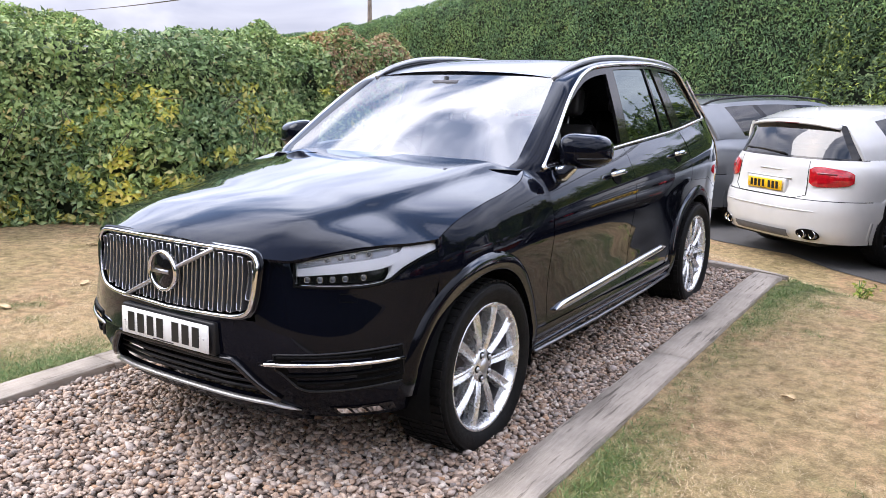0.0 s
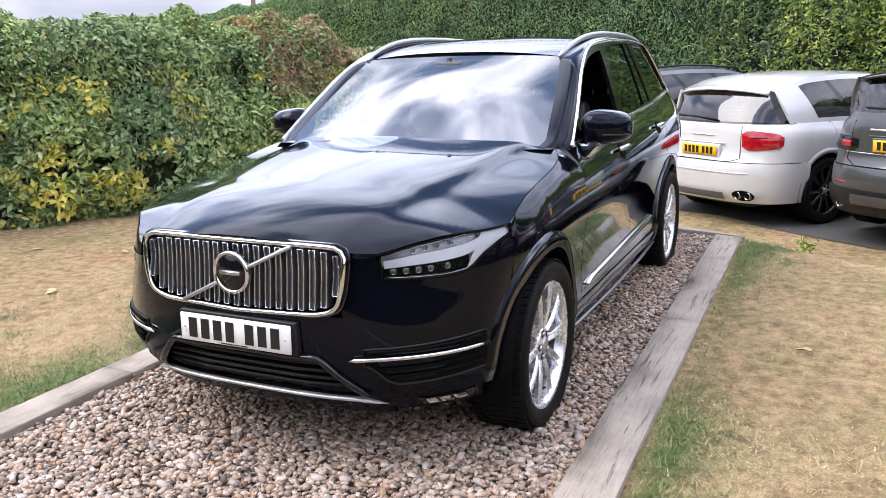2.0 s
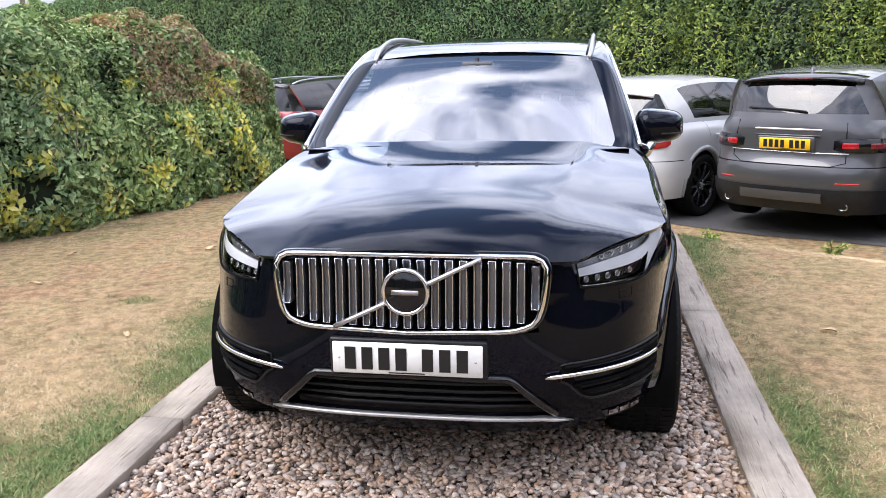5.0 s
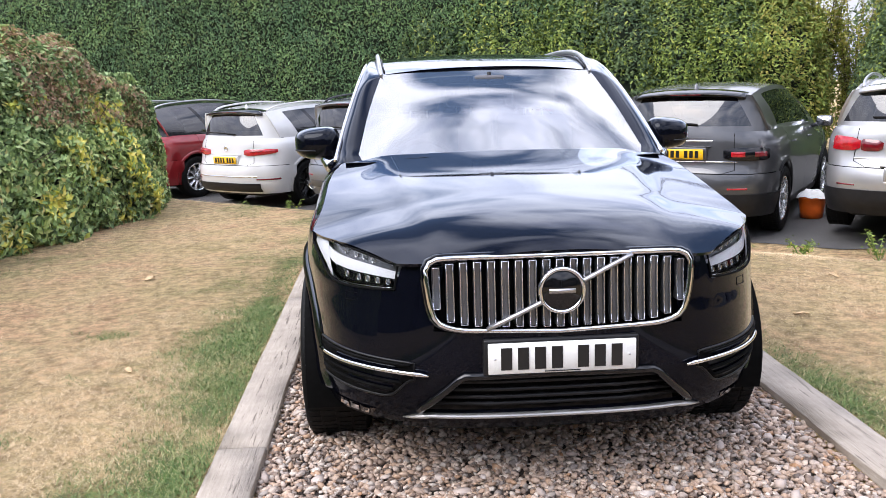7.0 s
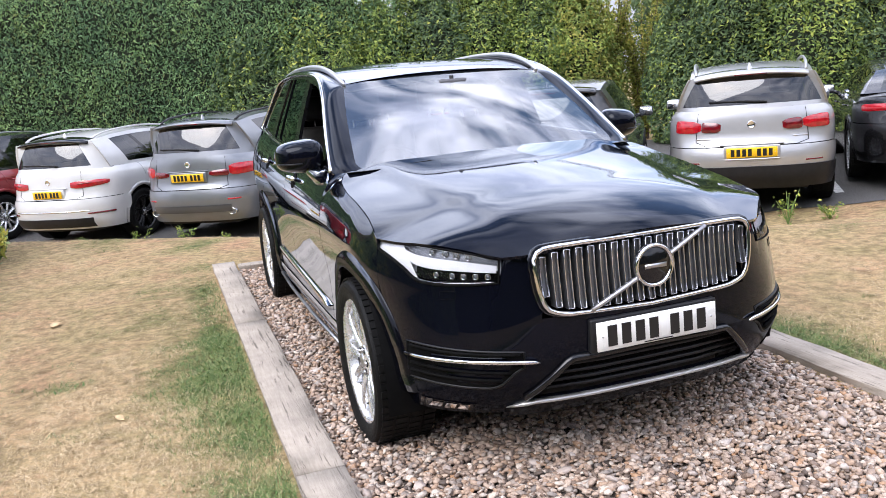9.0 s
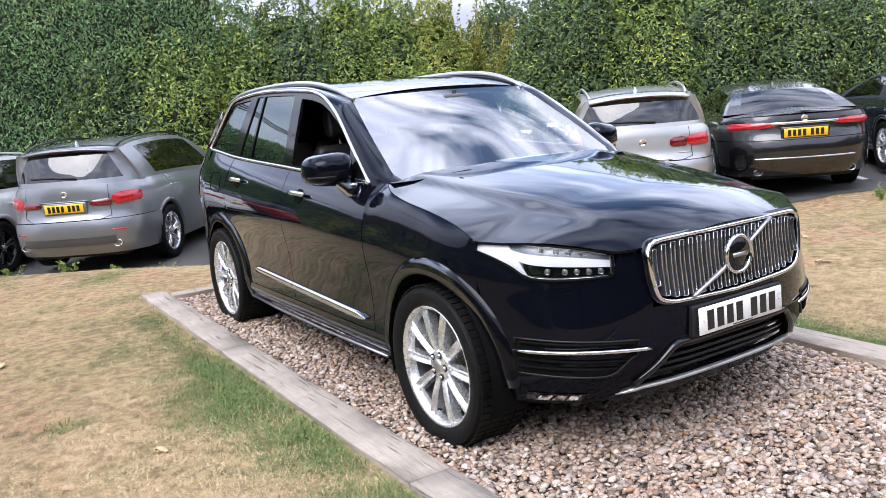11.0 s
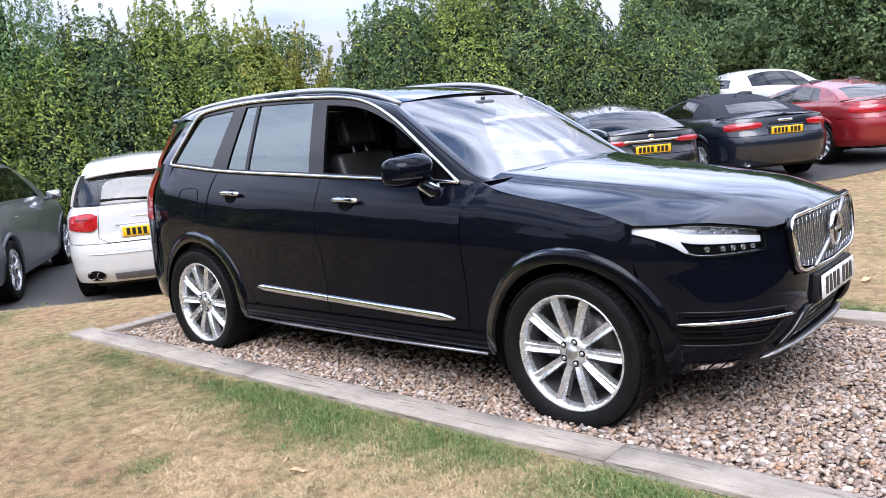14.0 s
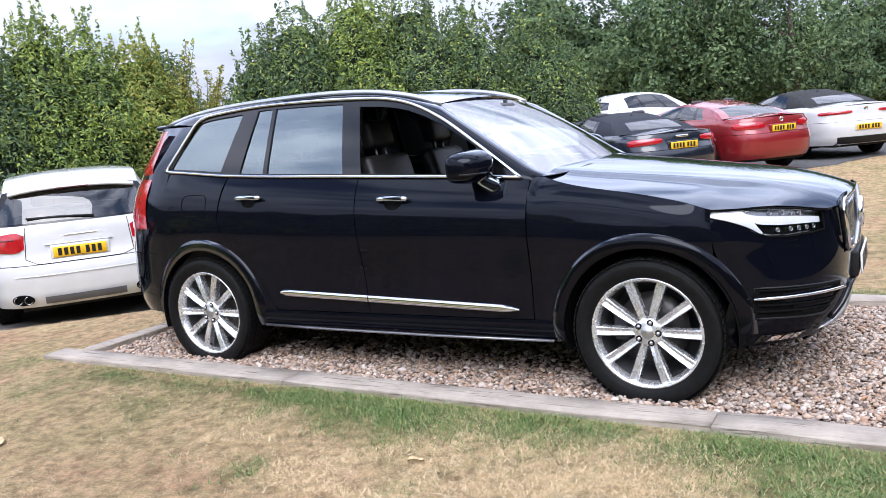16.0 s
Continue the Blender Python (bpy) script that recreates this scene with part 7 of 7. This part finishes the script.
                t = 0.5 + (t - 0.5) * (1 - 0.42 * abs(2 * f - 1) ** 5)
                z = (za + (zc_ - za) * f) * (1 - t) + (zb_ + (zd - zb_) * f) * t
                o = 0.018 * min(1, 4 * f * (1 - f) * 3) * min(1.0, 4 * t * (1 - t) * 2 + 0.3)
                V.append(B.rth(th_1 + (th0 - th_1) * f, z, 0.004 + o))
        spread((V, grid_faces(5, 10)), nm, mt, car)
    for x0, x1, z0, z1, mt, nm, o in g["bars"]:
        V = []
        for j in range(3):
            for i in range(13):
                x = x1 + (x0 - x1) * i / 12
                z = z0 + (z1 - z0) * j / 2
                V.append(B.back(x, z, o + (0.008 if j == 1 else 0)))
        part(nm, (V, grid_faces(3, 13)), mt, car)
    pz = g["plate_z"]
    number_plate(car, (0, B.back(0, pz, 0).y + 0.036, pz), math.pi, M_PLATEY, (4, 3), tilt=0.06)
    part("plate_recess", box(-0.29, 0.29, B.back(0, pz).y - 0.05, B.back(0, pz).y + 0.022, pz - 0.075, pz + 0.075, 0.012), mat, car)
    if g.get("well"):
        wx0, wx1, wz = g["well"]
        V = []
        for j in range(20):
            a = 2 * math.pi * j / 20
            V.append(B.back((wx0 + wx1) / 2 + (wx1 - wx0) / 2 * math.cos(a), wz + 0.062 * math.sin(a), 0.030))
        spread((V, [tuple(range(20))[::-1]]), "exhaust_well", M_MATTE, car)
    for ex, ezz, rx, rr in g["exhaust"]:
        for s in (1, -1):
            e = lathe([(-0.12, rr * 0.92), (0.0, rr), (0.01, rr * 0.95), (-0.02, rr * 0.86), (-0.10, rr * 0.84)], 20, "y")
            m = Matrix.Translation((ex * s, B.back(ex, ezz).y + 0.03, ezz)) @ Matrix.Diagonal((rx, 1, 1, 1))
            part("exhaust_pipe", moved(e, m), M_CHROME, car)
            part("exhaust_bore", moved(lathe([(-0.05, rr * 0.84), (-0.05, 0.0)], 16, "y"), m), M_MATTE, car)
    if g["badge"]:
        bz = g.get("badge_z", 0.98)
        part("badge", moved(lathe([(0.0, 0.045), (0.010, 0.043), (0.012, 0.036), (0.006, 0.030), (0.008, 0.0)], 20, "y"), Matrix.Translation((0, B.back(0, bz).y + 0.002, bz))), M_CHROME, car)
    # mirrors, wheels, inside
    for s in (1, -1):
        bm_ = box(-0.10, 0.10, -0.06, 0.06, -0.07, 0.07, 0.045, 3)
        part("door_mirror", moved(bm_, Matrix.Translation(((W + 0.06) * s, 0.72, belt + 0.06))), mat, car)
        part("mirror_glass", moved(box(-0.085, 0.085, 0, 0.004, -0.055, 0.055), Matrix.Translation(((W + 0.06) * s, 0.778, belt + 0.06))), M_CHROME, car)
        part("mirror_arm", tube([((W - 0.10) * s, 0.70, belt - 0.01), ((W + 0.02) * s, 0.71, belt + 0.03)], 0.03, 6), mat, car)
    for cy in (0.0, wb):
        for s in (1, -1):
            wheel_parts(car, ((W - 0.125) * s, cy, cz), s, g["R"], 0.24, g["rim"], g["spokes"], g["rim_mat"], style=g["style"])
    part("underbody", box(-W * 0.66, W * 0.66, nose_y + 0.25, tail_y - 0.2, 0.22, 0.42, 0.03), M_UNDER, car)
    part("floor_pan", box(-W * 0.9, W * 0.9, AR + 0.03, wb - AR - 0.03, 0.25, 0.42, 0.03), M_UNDER, car)
    part("cabin_tub", box(-W * 0.60, W * 0.60, 0.5, tail_y - 0.25, 0.40, belt - 0.14, 0.03), M_CABIN, car)
    for x in (-0.38, 0.38):
        st = part("seat", moved(box(-0.24, 0.24, -0.07, 0.07, 0.0, 0.62, 0.05, 2), Matrix.Translation((x, 1.75, 0.62)) @ Matrix.Rotation(radians(-15), 4, 'X')), M_LEATHER, car)
        part("headrest", moved(box(-0.13, 0.13, -0.05, 0.05, 0.64, 0.80, 0.04, 2), Matrix.Translation((x, 1.75, 0.62)) @ Matrix.Rotation(radians(-15), 4, 'X')), M_LEATHER, st)
    return car


HL, HR = (0.60, 0.80), (0.64, 0.768)


def lotz(x, y):
    return ground_z(x, y) + 0.008


def place(x, y, h, back=0.9):
    """Tail place with the height of the ground under the car's middle."""
    return (x, y, lotz(x + h[0] * 2.4, y + h[1] * 2.4))


L = "tail_lamp"
parked_car("white parked SUV with black wheels and twin exhausts", place(-1.80, 9.15, HL), HL, dict(mat=M_WHITE, W=0.964, H=1.68, wb=2.855, fo=0.88, ro=1.03, belt=1.06, R=0.375, rim=0.27, rim_mat=M_DALLOY, plate_z=0.83, roof_end=0.40, rear_h=0.06,
           lamps=((0.29, 0.70, 0.88, 1.03, 0.845, 1.075, M_REDLENS, L), (0.34, 0.56, 0.975, 1.010, 0.970, 1.015, M_DREDLENS, "reversing_lamp")), spoiler=M_WHITE, well=(0.50, 0.72, 0.36), seam=0.50, rear_mat=M_GLOSSBLK, rear_glass=(0.06, 0.94, 0.05, 0.84), exhaust=((0.56, 0.36, 1.0, 0.042), (0.66, 0.36, 1.0, 0.042)),
           bars=((-0.18, 0.14, 0.985, 1.005, M_SATIN, "badge_bar", 0.002), (-0.40, 0.40, 0.30, 0.38, M_SENSOR, "diffuser", 0.034), (-0.66, 0.66, 0.598, 0.612, M_WHITE, "bumper_crease", 0.030)), badge=False))
parked_car("dark grey parked SUV with silver tail band", place(0.12, 7.95, HL), HL, dict(mat=M_DGREY, W=0.947, H=1.70, wb=2.741, fo=0.85, ro=1.0, belt=1.10, R=0.37, rim=0.25, plate_z=0.93, roof_end=0.34, roof_mat=M_DGREY, lower=M_PLASTIC,
           lamps=((0.24, 0.74, 0.86, 1.0, 0.86, 1.0, M_GLOSSBLK, "lamp_housing"), (0.28, 0.44, 0.875, 0.985, 0.875, 0.985, M_REDLENS, L), (0.50, 0.70, 0.88, 0.98, 0.88, 0.98, M_DREDLENS, "side_lamp"), (0.26, 0.50, 0.545, 0.575, 0.545, 0.575, M_REDLENS, "reflector")), spoiler=M_GLOSSBLK, badge=False,
           bars=((-0.60, 0.60, 0.842, 0.853, M_CHROME, "tail_band", 0.004), (-0.34, 0.34, 1.062, 1.082, M_SATIN, "badge_bar", 0.004), (-0.42, 0.42, 0.36, 0.46, M_DGREY, "skid_plate", 0.05)), exhaust=((0.60, 0.33, 1.2, 0.035),)))
parked_car("silver parked SUV with roof rails and red lamps", place(1.95, 6.55, (0.62, 0.785)), (0.62, 0.785), dict(mat=M_SILVER, W=0.905, H=1.62, wb=2.604, fo=0.86, ro=0.95, belt=1.05, R=0.345, rim=0.22, plate_z=0.655, roof_end=0.30, rails=M_SATIN, lower=M_PLASTIC,
           lamps=((0.15, 0.31, 0.880, 1.005, 0.880, 0.985, M_DREDLENS, L), (0.315, 0.66, 0.880, 1.03, 0.880, 1.006, M_REDLENS, L), (0.30, 0.55, 0.535, 0.560, 0.535, 0.560, M_DREDLENS, "reflector")), rear_glass=(0.07, 0.93, 0.10, 0.88), spoiler=M_SILVER, badge_z=0.95, bars=((-0.28, 0.28, 0.575, 0.590, M_SATIN, "trim_bar", 0.035), (-0.58, -0.42, 0.80, 0.815, M_SATIN, "badge_bar", 0.003), (0.42, 0.58, 0.80, 0.815, M_SATIN, "badge_bar", 0.003))))
parked_car("grey parked SUV with red L-shaped tail lamps", place(-3.8, 11.05, HL), HL, dict(mat=M_LGREY, W=0.969, H=1.74, wb=2.933, fo=0.87, ro=1.08, belt=1.10, R=0.375, rim=0.26, plate_z=0.885, roof_end=0.34, rails=M_GLOSSBLK,
           lamps=((0.14, 0.345, 0.885, 0.985, 0.90, 0.965, M_DREDLENS, L), (0.35, 0.72, 0.915, 1.055, 0.885, 1.045, M_REDLENS, L), (0.30, 0.50, 0.555, 0.59, 0.555, 0.59, M_REDLENS, "reflector")), spoiler=M_GREY, badge_z=1.06, style="double",
           bars=((-0.60, 0.60, 0.715, 0.725, M_MATTE, "bumper_gap", 0.0), (-0.62, 0.62, 0.40, 0.50, M_DGREY, "diffuser", 0.03)), exhaust=((0.62, 0.40, 1.5, 0.045),)))
parked_car("white parked SUV with roof rails and red lamps", place(-5.75, 12.55, HL), HL, dict(mat=M_WHITE, W=0.97, H=1.69, wb=2.893, fo=0.93, ro=0.97, belt=1.07, R=0.375, rim=0.26, plate_z=0.80, roof_end=0.32, rails=M_WHITE, style="double", rim_mat=M_DALLOY,
           lamps=((0.18, 0.70, 0.915, 0.985, 0.865, 0.985, M_REDLENS, L), (0.24, 0.46, 0.93, 0.965, 0.915, 0.955, M_DREDLENS, "side_lamp"), (0.34, 0.80, 0.49, 0.525, 0.49, 0.520, M_DREDLENS, "reflector")), spoiler=M_GLOSSBLK, rear_glass=(0.17, 0.83, 0.10, 0.84), badge_z=0.98, bars=((-0.66, 0.66, 0.535, 0.552, M_CHROME, "chrome_strip", 0.024), (-0.70, 0.70, 0.30, 0.44, M_PLASTIC, "diffuser", 0.034))))
parked_car("dark red parked SUV with a black roof", place(-8.0, 14.3, HL), HL, dict(mat=M_RED, frame_mat=M_JET, W=0.98, H=1.76, wb=2.92, belt=1.08, R=0.38, plate_z=0.9, roof_mat=M_JET, rails=M_SATIN, lamps=((0.35, 0.72, 0.86, 1.1, 0.86, 1.1, M_REDLENS, L),), spoiler=M_JET))
parked_car("black parked saloon with slim red lamps and chrome bar", place(4.05, 5.85, HR), HR, dict(mat=M_JET, W=0.94, H=1.46, wb=2.909, fo=0.86, ro=1.15, belt=0.98, R=0.345, rim=0.25, plate_z=0.80, deck=0.58, roof_end=0.72, rise=0.06, wiper=False,
           lamps=((0.16, 0.72, 0.855, 0.945, 0.875, 0.945, M_REDLENS, L),), bars=((-0.52, 0.52, 0.905, 0.935, M_CHROME, "chrome_bar", 0.012), (-0.60, 0.60, 0.485, 0.50, M_CHROME, "chrome_strip", 0.024)), badge_z=0.965, exhaust=((0.56, 0.32, 1.3, 0.042),), splits=(0.40, 0.74), window=(0.16, 0.92), rear_glass=(0.10, 0.90, 0.06, 0.92)))
parked_car("dark blue parked convertible with closed blue fabric roof", place(6.25, 4.75, HR), HR, dict(mat=M_NAVY, W=0.927, H=1.38, wb=2.751, fo=0.86, ro=1.02, belt=0.95, R=0.335, rim=0.24, plate_z=0.78, deck=0.60, roof_end=0.62, rise=0.05, wiper=False, top_mat=M_CLOTHTOP,
           lamps=((0.18, 0.70, 0.80, 0.915, 0.83, 0.925, M_REDLENS, L),), badge_z=0.93, badge=False, bars=((-0.12, 0.12, 0.905, 0.945, M_CHROME, "badge_rings", 0.012),), exhaust=((0.60, 0.30, 1.2, 0.04),), splits=(0.50, 0.74), window=(0.18, 0.78), rear_glass=(0.16, 0.84, 0.16, 0.72)))
parked_car("red parked hardtop convertible with red tail lamps", place(8.35, 3.5, HR), HR, dict(mat=M_RED, W=0.913, H=1.38, wb=2.81, fo=0.80, ro=1.03, belt=0.96, R=0.335, rim=0.24, plate_z=0.79, deck=0.56, roof_end=0.66, rise=0.05, wiper=False,
           lamps=((0.18, 0.72, 0.80, 0.93, 0.80, 0.92, M_REDLENS, L),), badge_z=0.94, splits=(0.50, 0.76), window=(0.16, 0.86), rear_glass=(0.10, 0.90, 0.08, 0.90)))
parked_car("white parked convertible with closed black fabric roof", place(10.9, 2.3, (0.80, 0.60)), (0.80, 0.60), dict(mat=M_WHITE, W=0.93, H=1.42, wb=2.873, fo=0.84, ro=1.12, belt=0.99, R=0.345, rim=0.25, plate_z=0.60, deck=0.70, roof_end=0.74, rise=0.05, wiper=False, top_mat=M_BLACKTOP,
           lamps=((0.12, 0.66, 0.86, 0.92, 0.87, 0.935, M_REDLENS, L),), badge_z=0.95, exhaust=((0.55, 0.30, 1.5, 0.045),), splits=(0.48, 0.72), window=(0.18, 0.78), rear_glass=(0.16, 0.84, 0.16, 0.72), bars=((-0.6, 0.6, 0.28, 0.42, M_PLASTIC, "diffuser", 0.03),)))
parked_car("silver-white parked crossover with sloping roof", (12.9, 8.9, 0.36), (0.86, -0.51), dict(mat=M_WHITE, W=0.92, H=1.64, wb=2.66, fo=0.98, ro=0.99, belt=1.06, R=0.365, rim=0.24, plate_z=0.9, roof_end=0.60, rear_h=0.08, rise=0.12, lamps=((0.10, 0.72, 0.93, 1.02, 0.95, 1.02, M_REDLENS, L),), spoiler=M_WHITE))

# ---- small things ----
M_ORANGE = plain("orange_plastic", (0.75, 0.13, 0.012), 0.4, vary=0.1)
M_CLOTH = plain("white_cloth", (0.75, 0.75, 0.73), 0.9, vary=0.1, scale=20)
M_POLE = plain("grey_pole_wood", (0.20, 0.17, 0.14), 0.85, vary=0.3)
M_LEAFDRY = plain("dry_leaf", (0.50, 0.36, 0.20), 0.8, vary=0.3, scale=40)
M_LINE = plain("worn_white_paint", (0.55, 0.55, 0.53), 0.8, vary=0.25, scale=15)


def build_bucket(x, y):
    z = ground_z(x, y) + 0.01
    b = thing("bucket", Matrix.Translation((x, y, z)), "orange plastic bucket with a white cloth over it", "bucket")
    part("tub", lathe([(0.0, 0.0), (0.0, 0.125), (0.10, 0.140), (0.235, 0.160), (0.245, 0.170), (0.255, 0.165), (0.24, 0.152), (0.02, 0.12)], 28, "z"), M_ORANGE, b)
    part("bucket_handle", tube([(0.165 * math.cos(a), 0.03, 0.24 + 0.10 * math.sin(a)) for a in (math.pi * i / 16 for i in range(17))], 0.005, 6), M_SATIN, b)
    V = []
    for j in range(9):
        for i in range(25):
            a = 2 * math.pi * i / 24
            r = 0.185 * j / 8 * (1 + 0.22 * noise.noise(Vector((math.cos(a) * 2, math.sin(a) * 2, j * 0.5))))
            zz = 0.33 - 0.9 * max(0.0, r - 0.10) + 0.04 * noise.noise(Vector((r * 20, a, 3.0)))
            V.append((r * math.cos(a), r * math.sin(a), zz))
    part("cloth", (V, grid_faces(9, 25)), M_CLOTH, b, "crumpled white cloth")


build_bucket(2.1, 8.75)


def build_pole(x, y, h):
    z = -0.4
    p = thing("utility_pole", Matrix.Translation((x, y, z)), "distant wooden utility pole carrying wires", "utility pole")
    part("mast", tube([(0, 0, 0), (0.02, 0, h * 0.5), (0, 0, h)], [0.14, 0.12, 0.10], 10), M_POLE, p)
    part("crossarm", box(-0.7, 0.7, -0.05, 0.05, h - 0.5, h - 0.38, 0.01), M_POLE, p)
    for k in (-0.6, 0.0, 0.6):
        pts = [(k - 60 + 120 * i / 24, 20 - 40 * i / 24, h - 0.35 - 1.6 * (1 - ((i - 12) / 12) ** 2)) for i in range(25)]
        part("wire", tube(pts, 0.02, 4), M_PLASTIC, p)


build_pole(-26.5, 33.5, 9.6)


def build_mill(x, y):
    m = thing("windmill_cap", Matrix.Translation((x, y, 0)), "distant dark mill tower with white sails", "windmill")
    part("tower", lathe([(0, 2.1), (8.0, 1.35), (12.2, 0.85)], 16, "z"), M_POLE, m)
    part("cap", moved(lathe([(0, 0.9), (0.5, 0.7), (1.2, 0.4), (1.7, 0.0)], 16, "z"), Matrix.Translation((0, 0, 12.2))), M_POLE, m)
    for k in range(4):
        s_ = merged(box(-0.05, 0.05, -0.05, 0.05, 0.2, 2.5), box(0.05, 0.22, -0.02, 0.02, 0.7, 2.5))
        part("sail", moved(s_, Matrix.Translation((-1.0, -0.5, 13.4)) @ Matrix.Rotation(radians(-65), 4, 'Z') @ Matrix.Rotation(radians(90 * k + 8), 4, 'Y')), M_WHITE, m)


build_mill(92.5, 46.1)


def build_fallen_leaves():
    rng = np.random.default_rng(5)
    spots = [(-5.35, 3.3), (-4.95, 2.35), (-5.8, 4.4), (-4.7, 1.9), (-5.2, 2.6), (-6.1, 5.3), (-0.1, 2.2), (0.6, 3.4), (-0.5, 3.9), (0.9, 2.6), (-0.75, 1.7), (0.2, 4.8), (-5.0, 5.6), (-6.6, 4.2), (-4.5, 3.4), (1.4, 4.1)]
    for x, y in spots:
        a = rng.random() * 6.28
        s_ = 0.035 + 0.025 * rng.random()
        z = ground_z(x, y) + 0.012
        V = []
        for i in range(9):
            t = i / 8
            w = s_ * 0.5 * math.sin(math.pi * t) ** 0.7
            for k in (-1, 0, 1):
                u, v = (t - 0.5) * 2 * s_, k * w
                V.append((x + u * math.cos(a) - v * math.sin(a), y + u * math.sin(a) + v * math.cos(a), z + 0.01 * abs(k) + 0.008 * math.sin(t * 5)))
        tagged(part("fallen_leaf", (V, grid_faces(9, 3)), M_LEAFDRY), "curled dry brown leaf on the lawn", "leaf", "fallen leaves")


build_fallen_leaves()


def weed(x, y, h, rng):
    z = ground_z(x, y)
    w = tagged(new("weed"), "leafy green weed at the lawn's edge", "plant", "weeds along the car park")
    P, N = [], []
    for k in range(7):
        a = rng.random() * 6.28
        tip = Vector((x + 0.12 * math.cos(a), y + 0.12 * math.sin(a), z + h * (0.6 + 0.4 * rng.random())))
        part("stem", tube([(x, y, z - 0.01), Vector((x, y, z)).lerp(tip, 0.5) + Vector((0, 0, 0.03)), tip], 0.004, 4, cap=False), M_GREENBLADE, w)
        for j in range(12):
            P.append(Vector((x, y, z)).lerp(tip, 0.2 + 0.8 * rng.random()) + Vector(rng.normal(size=3)) * 0.025)
            N.append((rng.random() - 0.5, rng.random() - 0.5, 1.0))
    V, T = leaf_cloud(np.array(P), np.array(N), rng, 0.05, 0.022)
    tagged(new("weed_leaves", fast_mesh("weed_leaves", V, T, L_LAUREL, False)), kind="stuff").parent = w


def build_weeds():
    rng = np.random.default_rng(8)
    for x, h in ((-5.2, 0.22), (-4.5, 0.34), (-3.9, 0.36), (-3.5, 0.25), (-2.9, 0.2), (-0.6, 0.15), (0.4, 0.18), (0.9, 0.22), (1.5, 0.3), (2.0, 0.36), (2.4, 0.2), (3.0, 0.2), (4.3, 0.16), (5.0, 0.2)):
        weed(x, lin(ROW_Y, x) - 0.35 - 0.2 * rng.random(), h, rng)


build_weeds()


def build_bay_lines():
    for x, y, h in ((3.1, 6.35, HL), (5.3, 5.6, HR)):
        V = []
        for i in range(12):
            for s_ in (-0.05, 0.05):
                px, py = x + h[0] * (0.6 + 0.38 * i) + h[1] * s_, y + h[1] * (0.6 + 0.38 * i) - h[0] * s_
                V.append((px, py, ground_z(px, py) + 0.013))
        tagged(part("bay_line", (V, grid_faces(12, 2, True)), M_LINE), "worn white parking bay line on asphalt", "road marking", kind="structure")


build_bay_lines()
